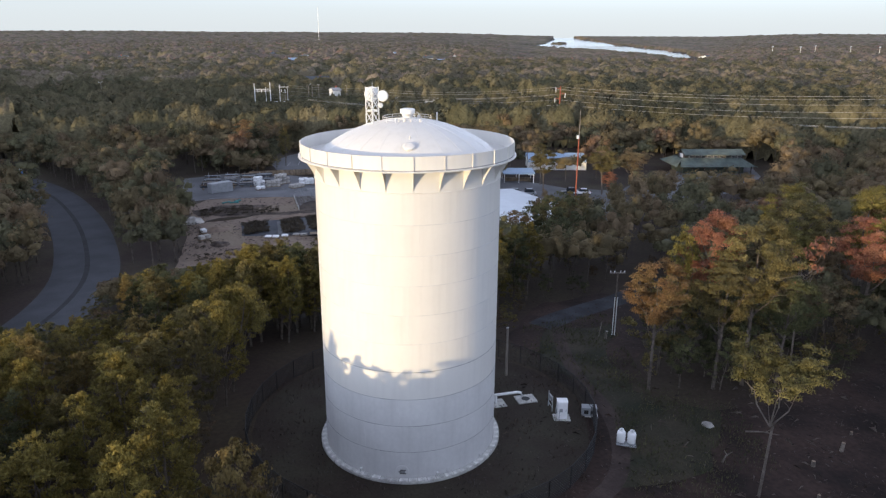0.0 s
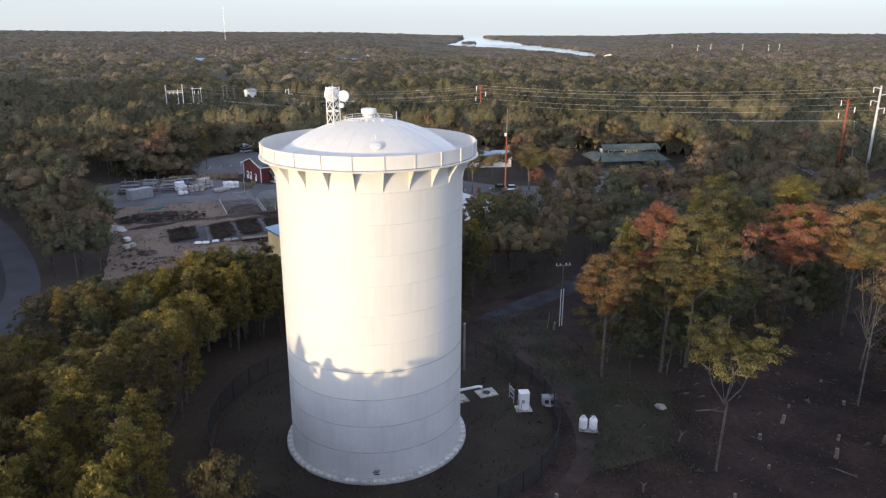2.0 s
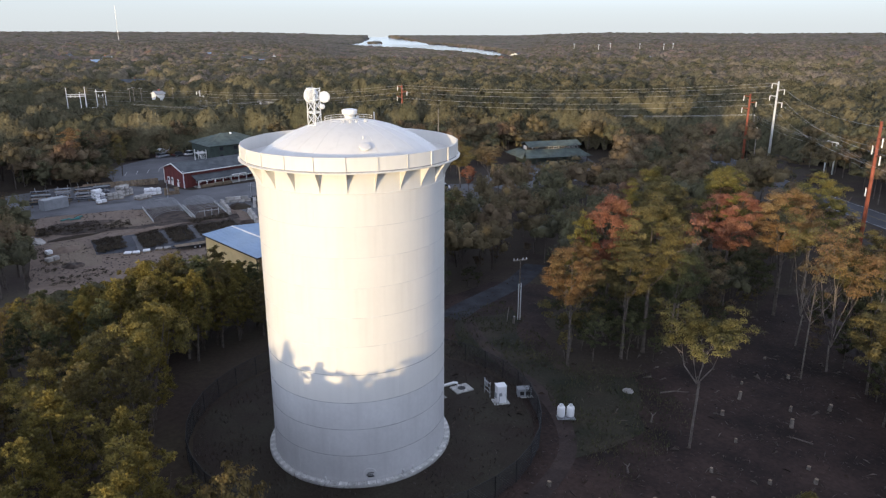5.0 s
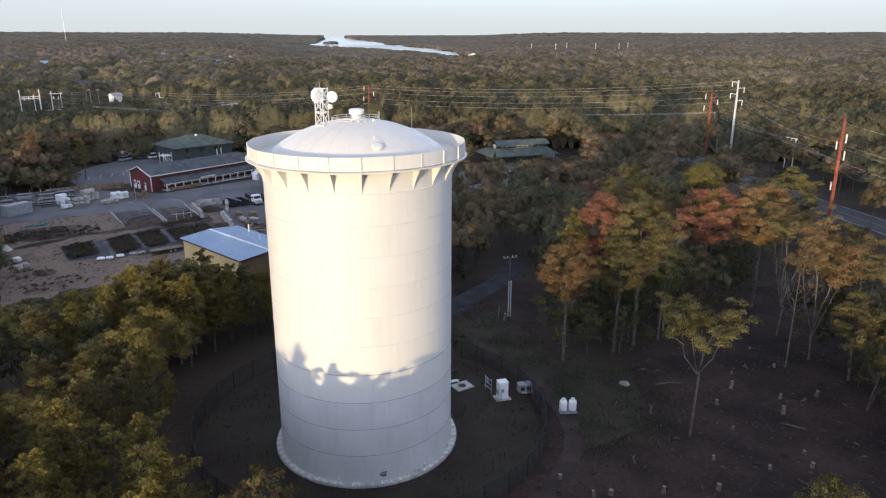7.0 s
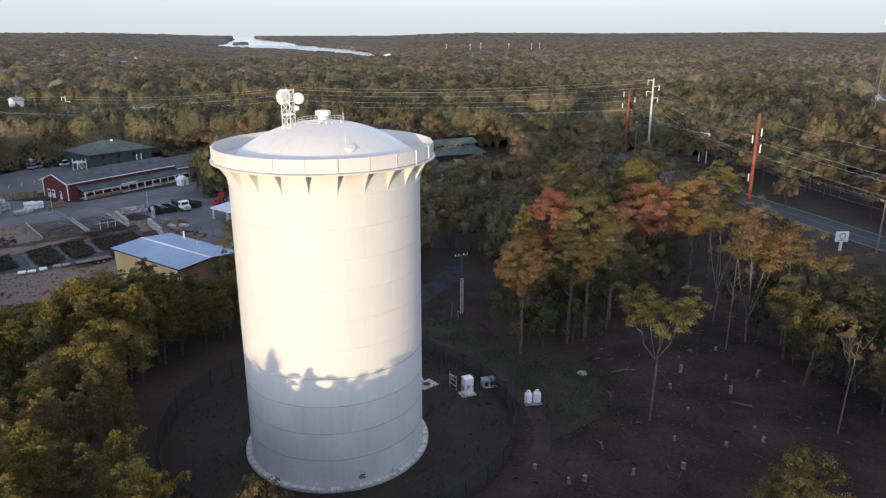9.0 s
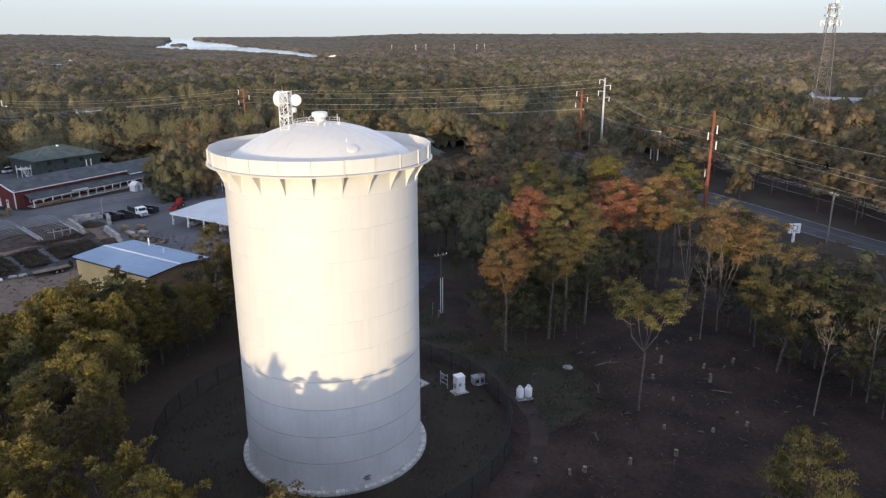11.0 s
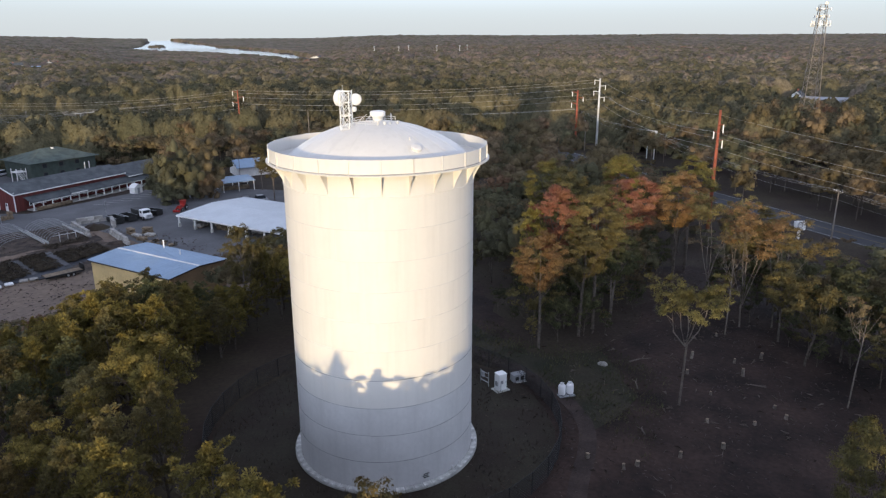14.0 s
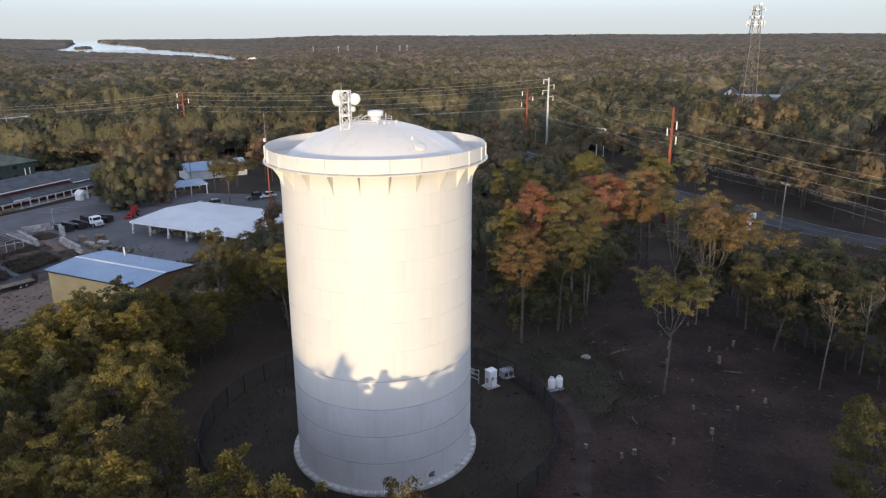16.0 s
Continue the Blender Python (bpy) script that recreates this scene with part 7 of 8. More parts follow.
def bag_stack(x, y, rz, nx, ny, nz, size=(1.15, 1.15, 0.75), material=None, label="white wrapped bags stacked on pallets", group="pallet stacks"):
    t = thing("pallet_stack", pose(x, y, land(x, y) + 0.08, 0, 0, rz), label, "pallet stack", group)
    me = None
    for k in range(nz):
        for i in range(nx):
            for j in range(ny):
                if k == nz - 1 and random.random() < 0.3 and nz > 1:
                    continue
                if me is None:
                    o = part("bag_block", box(bmesh.new(), 0, 0, 0, size[0], size[1], size[2], bevel=0.12), material or M_WRAP, t)
                    me = o.data
                else:
                    o = new("bag_block", me)
                    o.parent = t
                o.matrix_basis = pose((i - nx / 2) * size[0] * 1.12, (j - ny / 2) * size[1] * 1.12, 0.14 + k * (size[2] + 0.14), 0, 0, random.uniform(-4, 4))
    for j in range(ny):
        part("pallet", box(bmesh.new(), -size[0] * 0.56, (j - ny / 2) * size[1] * 1.12, 0, nx * size[0] * 1.12, size[1], 0.13), M_WOOD, t, "wooden pallet")


random.seed(12)
bag_stack(49.8, 194.0, 12, 2, 2, 3)
bag_stack(49.0, 189.6, 12, 2, 1, 1)
bag_stack(53.5, 192.0, -10, 3, 2, 2, material=M_STONE, label="grey stone slabs stacked on pallets")
bag_stack(56.5, 195.0, 20, 3, 2, 3, material=M_STONE, label="grey stone slabs stacked on pallets")
bag_stack(62.5, 190.5, 0, 3, 2, 2)
bag_stack(58.5, 188.0, 20, 3, 2, 1, material=M_STONE, label="grey stone slabs stacked on pallets")
bag_stack(66.5, 187.5, -10, 3, 1, 2, material=M_WOOD, label="brown timber bundles on pallets")
SLAB = (1.35, 1.2, 0.34)
bag_stack(38.6, 140.4, -28, 2, 1, 1, SLAB, M_WRAP, "pale stone slabs on a low pallet")
bag_stack(41.2, 139.9, -28, 1, 1, 1, SLAB, M_WRAP, "pale stone slabs on a low pallet")
bag_stack(44.2, 139.2, -28, 2, 1, 1, SLAB, material=M_STONE, label="grey stone slabs stacked on pallets")
bag_stack(25.5, 146.6, 20, 2, 1, 1, material=M_STONE, label="grey stone slabs stacked on pallets")
bag_stack(26.5, 151.5, 5, 1, 1, 1)
for i, (x, y) in enumerate(((85, 143), (86, 137), (88, 140), (90, 132), (86.5, 128), (92, 137), (95, 141), (96, 130), (84.5, 133))):
    bag_stack(x, y, 10 * i, 2, 2, 2, material=(M_STONE, M_WOOD)[i % 2], label=("grey stone slabs stacked on pallets", "brown timber bundles on pallets")[i % 2])
for i in range(9):
    bag_stack(67.2 + 1.6 * (i % 3) + (i // 3) * 0.4, 136.5 + 2.7 * (i // 3), 62, 1, 1, 1, (1.2, 1.0, 0.25), M_WOOD, "brown timber bundles on pallets")


def container(x, y, rz, material, label):
    t = thing("storage_container", pose(x, y, land(x, y) + 0.08, 0, 0, rz), label, "container", "containers")
    b = part("body", box(bmesh.new(), 0, 0, 0, 6.0, 2.4, 2.5, bevel=0.04), material, t)
    for i in range(20):
        part("rib", box(bmesh.new(), -2.85 + 0.3 * i, -1.22, 0.1, 0.14, 0.06, 2.3), material, b)
    for y0 in (-0.6, 0.6):
        part("door", box(bmesh.new(), 3.02, y0, 0.1, 0.06, 1.1, 2.3), material, t)
    part("roof", box(bmesh.new(), 0, 0, 2.5, 6.04, 2.44, 0.06), material, t)


container(38.2, 191.0, 14, M_GREYBOX, "grey ribbed storage container in the yard")
rack_rng = random.Random(31)
for i in range(4):
    for j in range(4):
        x, y = 36.5 + 4.6 * i + 1.3 * j + rack_rng.uniform(-0.6, 0.6), 196.5 + 4.0 * j - 1.0 * i + rack_rng.uniform(-0.8, 0.8)
        t = thing("pipe_rack", pose(x, y, land(x, y) + 0.08, 0, 0, rack_rng.uniform(-24, -8)), "rack of dark pipes and timber in the yard", "rack", "yard racks")
        for k in range(6):
            dark = rack_rng.choice((M_DKPLAST, M_DKPLAST, M_GREYBOX, M_WOOD))
            L = rack_rng.uniform(1.5, 2.3)
            part("pipe", tube(bmesh.new(), [(-L, -0.9 + 0.33 * k, 0.62 + 0.42 * (k % 2)), (L, -0.9 + 0.33 * k, 0.62 + 0.42 * (k % 2))], rack_rng.uniform(0.1, 0.2), 6), dark, t)
        for xx in (-1.2, 1.2):
            part("bearer", box(bmesh.new(), xx, 0, 0, 0.2, 2.2, 0.5), M_WOOD, t)
            part("upright", box(bmesh.new(), xx, 1.1, 0, 0.12, 0.12, rack_rng.uniform(1.4, 2.2)), M_GREYBOX, t)
# brown board fence between the yard and the back lot
bf = thing("board_fence", pose(50.5, 208.0, land(50.5, 208.0), 0, 0, -14.5), "weathered brown board fence behind pallets", "fence")
for k in range(40):
    part("board", box(bmesh.new(), 0.48 * k, 0, -0.1, 0.42, 0.06, 1.75 + 0.1 * rack_rng.random()), M_WOOD, bf)
for z in (0.4, 1.3):
    part("rail", box(bmesh.new(), 9.4, 0.08, z, 19.2, 0.08, 0.12), M_WOOD, bf)
# pale tarpaulin over a heap, teal bundles, wet patches, bare sand
mound(25.8, 160.6, 2.3, 1.7, 2.2, M_STONE, "pale tarpaulin-covered heap at the yard's edge", 15)
for x, y, rz in ((36.6, 176.4, 20), (38.2, 175.4, -15), (39.6, 176.8, 40)):
    t = thing("edging_bundle", pose(x, y, land(x, y) + 0.1, 0, 0, rz), "bundle of teal plastic garden edging on soil", "bundle", "edging bundles")
    for k in range(5):
        part("strip", tube(bmesh.new(), [(-1.1, 0.16 * k, 0.12 + 0.1 * (k % 2)), (0, 0.16 * k + 0.1, 0.2), (1.1, 0.16 * k, 0.12 + 0.1 * (k % 2))], 0.07, 5), M_TEAL, t)
for cx, cy, rx, ry, k in ((50.5, 187.0, 4.2, 1.4, 1), (36.5, 183.5, 3.0, 0.9, 2), (62.0, 183.0, 2.5, 0.8, 3)):
    drape("wet_patch", ragged([(cx + rx * math.cos(a * 0.524), cy + ry * math.sin(a * 0.524)) for a in range(12)], 1.0, 0.5, k), M_WET, 0.095, "dark wet patch on grey asphalt", "puddle")
drape("ground_sand", ragged([(41, 163.5), (47, 160.5), (52, 160.5), (51, 166), (46, 169), (41.5, 168)], 1.5, 0.8, 21), M_SAND, 0.115, "bare pale sand in the garden yard")
drape("ground_sand", ragged([(26, 140), (31, 137), (33.5, 146), (33, 156), (28.5, 158), (25, 150)], 1.5, 1.0, 22), M_SAND, 0.085, "bare pale sand in the garden yard")
for i, (x, y) in enumerate(((70.8, 152.5), (73.2, 151.0), (72.2, 148.0), (71.0, 145.0), (73.8, 146.2), (75.2, 149.0))):
    bag_stack(x, y, -20 + 9 * i, 1, 2, 1 + i % 2, (1.2, 1.0, 0.5), (M_STONE, M_WOOD)[i % 2], ("grey stone slabs stacked on pallets", "brown timber bundles on pallets")[i % 2])
drape("planting_bed", ragged([(43, 138.5), (52, 135), (61, 137), (67, 143), (65.5, 152), (55, 156), (46, 156)], 2.5, 1.2, 14), M_MULCH, 0.09, "dark damp soil round nursery beds", "planting bed")
# nursery beds: dark fabric with rows of shrubs
drape("ground_fabric", [(32.5, 144.5), (44.5, 138.0), (62, 143), (64, 149), (50, 153), (35, 155.5)], M_DKPLAST, 0.1, "black nursery ground fabric", "ground fabric")
for k in range(3):
    x0, y0 = 39.8 + 6.2 * k, 141.5 + 0.3 * k
    strip("walkway", [(x0, y0), (x0 + 1.5, y0 + 5), (x0 + 3, y0 + 11)], -0.55, 0.55, 0.14, M_ASPH, "grey gravel strip between nursery beds", "path")
brng = np.random.default_rng(3)


def shrub_bed(ax, ay, bx, by, n, r, label="rows of brown potted nursery shrubs", skew=0.0):
    C = np.stack([brng.uniform(ax, bx, n), brng.uniform(ay, by, n), np.full(n, 0.0)], 1)
    C[:, 0] += (C[:, 1] - ay) * skew
    R = r * brng.uniform(0.55, 1.3, n)
    C[:, 2] = [land(a, b) + 0.1 for a, b, _ in C]
    C[:, 2] += R * 0.75
    V, F = leaf_cloud(brng, C, R, 30, 0.12, C.mean(0) - np.array([0, 0, 12]))
    tagged(raw("nursery_shrubs", V, F, M_SHRUB), label, "shrubs", kind="stuff")


for ax, ay, bx, by in ((33.4, 145.5, 38.0, 153.5), (41.0, 142.2, 44.9, 152.3), (47.0, 142.3, 50.9, 152.0), (53.4, 143.2, 57.0, 150.0), (58.6, 144.0, 61.4, 149.0)):
    shrub_bed(ax - 0.4, ay - 0.6, bx + 0.4, by + 0.4, 260, 0.55, skew=0.22)
# brown planting belt between the yard and the lot
drape("planting_bed", ragged([(27, 166), (36, 162), (46, 158.5), (52, 157), (62, 154.5), (66, 151), (68, 156), (58, 160), (49, 163), (44, 171), (34, 174), (27.5, 172)], 2.5, 1.6, 11), M_MULCH, 0.1, "dark brown planting soil with dry stalks", "planting bed")
for ax, ay, bx, by, n in ((28, 165, 34, 172, 60), (34, 162.5, 41, 170, 70), (41, 161, 46, 167, 40), (56, 153.5, 66, 156.5, 60), (22, 138, 26, 160, 34), (20, 127, 30, 133, 40), (62, 134, 72, 142, 40)):
    shrub_bed(ax, ay, bx, by, n, 0.55, "brown shrubs and dry stalks in the yard")
for x, y, rx, ry, h, k in ((40, 168.5, 4.5, 2.0, 0.9, 7), (31, 168, 3.0, 1.6, 0.7, 8), (27.0, 140.0, 2.2, 3.0, 0.8, 9), (66.0, 147.0, 3.0, 2.0, 0.8, 10)):
    mound(x, y, rx, ry, h, M_MULCH, "heap of dark brown mulch in the yard", k)


def covered_boat(x, y, rz):
    t = thing("covered_boat", pose(x, y, land(x, y) + 0.08, 0, 0, rz), "boat under a white peaked cover on a trailer", "boat")
    bm = bmesh.new()
    rings = []
    for i, (lx, w, z0, z1) in enumerate(((-3.6, 1.2, 0.9, 2.0), (-1.5, 1.35, 0.7, 2.9), (0.8, 1.25, 0.7, 3.4), (2.6, 0.8, 0.9, 2.6), (3.8, 0.1, 1.5, 1.9))):
        rings.append([bm.verts.new((lx, a * w, z)) for a, z in ((-0.6, z0), (-1, z0 + 0.6), (-0.5, (z0 + z1) / 2 + 0.35), (0, z1), (0.5, (z0 + z1) / 2 + 0.35), (1, z0 + 0.6), (0.6, z0))])
    for p, q in zip(rings, rings[1:]):
        for k in range(7):
            bm.faces.new((p[k], p[(k + 1) % 7], q[(k + 1) % 7], q[k]))
    for r in (rings[0][::-1], rings[-1]):
        bm.faces.new(r)
    part("cover", bm, M_WRAP, t, "white shrink-wrap cover")
    part("trailer_frame", box(bmesh.new(), 0, 0, 0.45, 7.0, 1.2, 0.14), M_STEEL, t)
    for yy in (-0.75, 0.75):
        part("wheel", tube(bmesh.new(), [(-0.9, yy - 0.1, 0.34), (-0.9, yy + 0.1, 0.34)], 0.34, 14), M_RUBBER, t)
    for xx in (-2.5, 2.5):
        part("stand", box(bmesh.new(), xx, 0, 0, 0.2, 1.0, 0.9), M_STEEL, t)


covered_boat(91.0, 252.5, 30)

# flat trailer
tr = thing("flat_trailer", pose(47.8, 136.2, land(47.8, 136.2) + 0.05, 0, 0, -12), "dark flatbed trailer with two axles", "trailer")
part("deck", box(bmesh.new(), 0, 0, 0.6, 6.2, 2.1, 0.18, bevel=0.03), M_WOOD, tr)
part("frame_rail", box(bmesh.new(), 0, -1.05, 0.5, 6.4, 0.12, 0.3), M_BLACK, tr)
part("frame_rail", box(bmesh.new(), 0, 1.05, 0.5, 6.4, 0.12, 0.3), M_BLACK, tr)
part("tongue", tube(bmesh.new(), [(-3.1, -0.8, 0.6), (-4.6, 0, 0.55), (-3.1, 0.8, 0.6)], 0.07, 5), M_BLACK, tr)
part("ramp", box(bmesh.new(), 3.3, 0, 0.6, 0.12, 2.0, 1.1), M_BLACK, tr)


def wheel(parent, x, y, r, w):
    o = part("wheel", lathe(bmesh.new(), [(r * 0.55, -w / 2), (r * 0.95, -w / 2), (r, -w / 3), (r, w / 3), (r * 0.95, w / 2), (r * 0.55, w / 2)], 18), M_RUBBER, parent, "black tyre")
    o.matrix_basis = pose(x, y, r, 90, 0, 0)
    part("rim", lathe(bmesh.new(), [(0.01, w / 2 - 0.03), (r * 0.56, w / 2 - 0.03), (r * 0.56, -w / 2 + 0.03), (0.01, -w / 2 + 0.03)], 14), M_STEEL, o)


for x in (0.4, 1.3):
    for y in (-1.2, 1.2):
        wheel(tr, x, y, 0.38, 0.24)


def car(x, y, rz, material, label, tall=1.0, L=4.6):
    t = thing("car", pose(x, y, land(x, y) + 0.09, 0, 0, rz), label, "car", "parked cars")
    bm = bmesh.new()
    prof = [(-L / 2, 0.35), (-L / 2 + 0.05, 0.85), (-L / 2 + 0.9, 0.95), (L / 2 - 1.1, 0.95), (L / 2 - 0.1, 0.8), (L / 2, 0.4)]
    f = [[bm.verts.new((a, b, z)) for a, z in prof] for b in (-0.88, 0.88)]
    bm.faces.new(f[0]), bm.faces.new(f[1][::-1])
    for i in range(6):
        bm.faces.new((f[0][(i + 1) % 6], f[0][i], f[1][i], f[1][(i + 1) % 6]))
    bmesh.ops.bevel(bm, geom=bm.edges[:], offset=0.07, segments=2, affect="EDGES")
    part("body", bm, material, t)
    bm = bmesh.new()
    top = 0.95 + 0.55 * tall
    prof = [(-L / 2 + 0.5, 0.92), (-L / 2 + 0.95, top), (0.55, top), (L / 2 - 1.35, 0.92)]
    f = [[bm.verts.new((a, b * (0.82 if z > 1 else 0.95), z)) for a, z in prof] for b in (-0.88, 0.88)]
    bm.faces.new(f[0]), bm.faces.new(f[1][::-1])
    for i in range(4):
        bm.faces.new((f[0][(i + 1) % 4], f[0][i], f[1][i], f[1][(i + 1) % 4]))
    part("cabin_glass", bm, M_GLASS, t, "dark window glass")
    part("roof", box(bmesh.new(), -0.45, 0, top - 0.02, L - 3.0, 1.4, 0.06, bevel=0.02), material, t)
    for xx in (-L / 2 + 0.85, L / 2 - 0.9):
        for yy in (-0.82, 0.82):
            wheel(t, xx, yy, 0.33, 0.22)
    for yy in (-0.6, 0.6):
        part("headlight", box(bmesh.new(), L / 2 - 0.06, yy, 0.6, 0.08, 0.3, 0.15), M_DISH, t, "clear headlight")
        part("tail_light", box(bmesh.new(), -L / 2 + 0.0, yy, 0.65, 0.08, 0.25, 0.15), M_RED, t, "red tail light")


for i, (x, y, rz) in enumerate(((119.5, 144.2, 150), (122.2, 142.4, 150), (108.8, 148.5, 150), (93.5, 245.0, 10), (97.0, 243.5, 10), (88.0, 246.0, 15), (105.5, 150.2, 150), (126.0, 171.0, 60), (2, 421, 20), (-6, 424, 20), (-20, 428, 30), (155, 135, 40))):
    m, lab = ((M_CARD, "dark parked car on asphalt"), (M_CARW, "white parked car on asphalt"), (M_GREYBOX, "grey parked car on asphalt"))[i % 3]
    car(x, y, rz, m, lab, 1.1 if i % 2 else 1.5)
# white dump truck and skips
tk = thing("dump_truck", pose(82.8, 160.3, -5.42, 0, 0, -100), "white dump truck with a dark body", "truck")
part("cab", box(bmesh.new(), 1.5, 0, 0.7, 1.5, 2.1, 1.7, bevel=0.12), M_CARW, tk, "white cab")
part("hood", box(bmesh.new(), 2.7, 0, 0.7, 1.1, 1.8, 0.85, bevel=0.1), M_CARW, tk)
part("windscreen", box(bmesh.new(), 2.24, 0, 1.55, 0.06, 1.7, 0.65), M_GLASS, tk)
part("side_glass", box(bmesh.new(), 1.6, 0, 1.6, 0.8, 2.14, 0.55), M_GLASS, tk)
part("tipper_body", box(bmesh.new(), -1.2, 0, 0.95, 3.6, 2.2, 1.2, bevel=0.05), M_BLACK, tk, "dark tipper body")
part("chassis", box(bmesh.new(), 0.3, 0, 0.5, 5.6, 0.9, 0.25), M_BLACK, tk)
part("grille", box(bmesh.new(), 3.26, 0, 0.8, 0.06, 1.2, 0.5), M_STEEL, tk)
part("bumper", box(bmesh.new(), 3.3, 0, 0.5, 0.15, 2.1, 0.25), M_STEEL, tk)
for x in (2.3, -1.6):
    for y in (-0.95, 0.95):
        wheel(tk, x, y, 0.46, 0.3)
for x, y, rz in ((77.2, 162.2, -98), (79.9, 161.4, -98), (86.2, 161.0, -80)):
    t = thing("skip", pose(x, y, -5.42, 0, 0, rz), "dark open steel skip container", "skip", "skips")
    bm = bmesh.new()
    for yy in (-1.0, 1.0):
        box(bm, 0, yy, 0.15, 4.4, 0.08, 1.25)
    for xx in (-2.2, 2.2):
        box(bm, xx, 0, 0.15, 0.08, 2.0, 1.25)
    box(bm, 0, 0, 0.1, 4.4, 2.0, 0.1)
    part("shell", bm, M_BLACK, t)
    part("top_rim", box(bmesh.new(), 0, -1.05, 1.35, 4.5, 0.12, 0.1), M_GREYBOX, t)
    part("top_rim", box(bmesh.new(), 0, 1.05, 1.35, 4.5, 0.12, 0.1), M_GREYBOX, t)
tc = thing("tractor", pose(93.0, 158.6, -5.42, 0, 0, 200), "red compact tractor loader", "tractor")
part("hood", box(bmesh.new(), 0.9, 0, 0.7, 1.6, 0.8, 0.75, bevel=0.1), M_RED, tc)
part("cab_frame", box(bmesh.new(), -0.5, 0, 0.7, 1.1, 1.1, 1.5, bevel=0.08), M_RED, tc)
part("canopy", box(bmesh.new(), -0.5, 0, 2.25, 1.5, 1.4, 0.1, bevel=0.03), M_RED, tc)
part("loader_arm", tube(bmesh.new(), [(0, 0.6, 1.2), (1.6, 0.6, 0.9), (2.4, 0.6, 0.4)], 0.09, 5), M_RED, tc)
part("loader_arm", tube(bmesh.new(), [(0, -0.6, 1.2), (1.6, -0.6, 0.9), (2.4, -0.6, 0.4)], 0.09, 5), M_RED, tc)
part("bucket", box(bmesh.new(), 2.6, 0, 0.1, 0.6, 1.7, 0.5, bevel=0.05), M_RED, tc)
for x, y, r in ((-0.6, -0.75, 0.65), (-0.6, 0.75, 0.65), (1.3, -0.65, 0.4), (1.3, 0.65, 0.4)):
    wheel(tc, x, y, r, 0.35)
ks = thing("garden_playhouse", pose(100.6, 188.0 - 2.2, -5.42, 0, 0, 5), "small white garden shed for sale", "shed")
part("wall", walls(bmesh.new(), -1.3, 1.3, -1.0, 1.0, 0, 1.7, 2.5, "y"), M_TRIM, ks)
for e in (-1, 1):
    part("roof", slab(bmesh.new(), (e * 1.5, -1.2, 1.65), (e * 1.5, 1.2, 1.65), (0, 1.2, 2.65), (0, -1.2, 2.65), 0.08), M_TRIM, ks)
part("door", box(bmesh.new(), 0, -1.03, 0.05, 0.8, 0.06, 1.5), M_GREYBOX, ks)
# parking lines
for i in range(9):
    x = 86.0 + 2.75 * i
    strip("parking_line", [(x, 183.2), (x + 2.0, 178.2)], -0.07, 0.07, 0.11, M_LINE, "white parking line on asphalt", "road marking")
for i in range(7):
    x = 66 + 3.4 * i
    strip("parking_line", [(x, 221), (x + 2.6, 226.5)], -0.08, 0.08, 0.11, M_LINE, "white parking line on asphalt", "road marking")
for x, y in ((77.2, 165.5), (63.4, 184.0), (104.0, 170.0)):
    t = thing("lamp_post", pose(x, y, -5.45), "thin grey lamp post on the lot", "lamp post", "lot lamp posts")
    part("shaft", tube(bmesh.new(), [(0, 0, 0), (0, 0, 4.5)], 0.06, 6), M_STEEL, t)
    part("lamp_head", box(bmesh.new(), 0.25, 0, 4.45, 0.6, 0.2, 0.12, bevel=0.03), M_GREYBOX, t)

# ---- poles, wires, masts ----
def cross_pole(x, y, h, r, material, label, name="utility_pole", category="utility pole", arms=(0.3,), rz=0.0, arm=2.4, group=""):
    t = thing(name, pose(x, y, land(x, y), 0, 0, rz), label, category, group)
    part("shaft", tube(bmesh.new(), [(0, 0, -0.5), (0, 0, h)], [r, r * 0.65], 9), material, t)
    for a in arms:
        c = part("cross_arm", box(bmesh.new(), 0, 0.12, h - a, arm, 0.12, 0.14), M_WOODPOLE, t)
        for k in (-0.46, -0.2, 0.2, 0.46):
            part("insulator", tube(bmesh.new(), [(arm * k, 0.12, h - a + 0.14), (arm * k, 0.12, h - a + 0.34)], 0.05, 6), M_CERAM, c)
    return t


lp = cross_pole(58.9, 61.0, 8.4, 0.13, M_BARK, "dark wooden service pole with crossarm beside the drive", rz=-28, arm=1.9, arms=(0.15,))
part("conduit", tube(bmesh.new(), [(0.16, -0.1, 0), (0.16, -0.1, 5.2)], 0.06, 6), M_DISH, lp, "white plastic conduit")
part("conduit", tube(bmesh.new(), [(-0.16, -0.12, 0), (-0.16, -0.12, 5.2)], 0.05, 6), M_DISH, lp, "white plastic conduit")
sk = thing("leaning_stake", pose(56.4, 60.9, land(56.4, 60.9), 0, 16, 20), "thin pale leaning stake beside the drive", "post")
part("shaft", tube(bmesh.new(), [(0, 0, -0.3), (0, 0, 2.1)], 0.05, 6), M_WOODPOLE, sk)
part("tip", tube(bmesh.new(), [(0, 0, 2.1), (0, 0, 2.2)], [0.05, 0.01], 6), M_WOODPOLE, sk)
bl = thing("bollard", pose(57.0, 60.3, land(57, 60.3), 8), "short leaning wooden marker post", "post")
part("shaft", tube(bmesh.new(), [(0, 0, -0.2), (0, 0, 1.1)], 0.14, 8), M_WOODPOLE, bl)
part("cap", tube(bmesh.new(), [(0, 0, 1.1), (0, 0, 1.14)], 0.15, 8), M_CONC, bl)
cross_pole(139.5, 19.3, 10.8, 0.18, M_WOODPOLE, "wooden utility pole beside the road", rz=40, arms=(0.3,), arm=2.6)
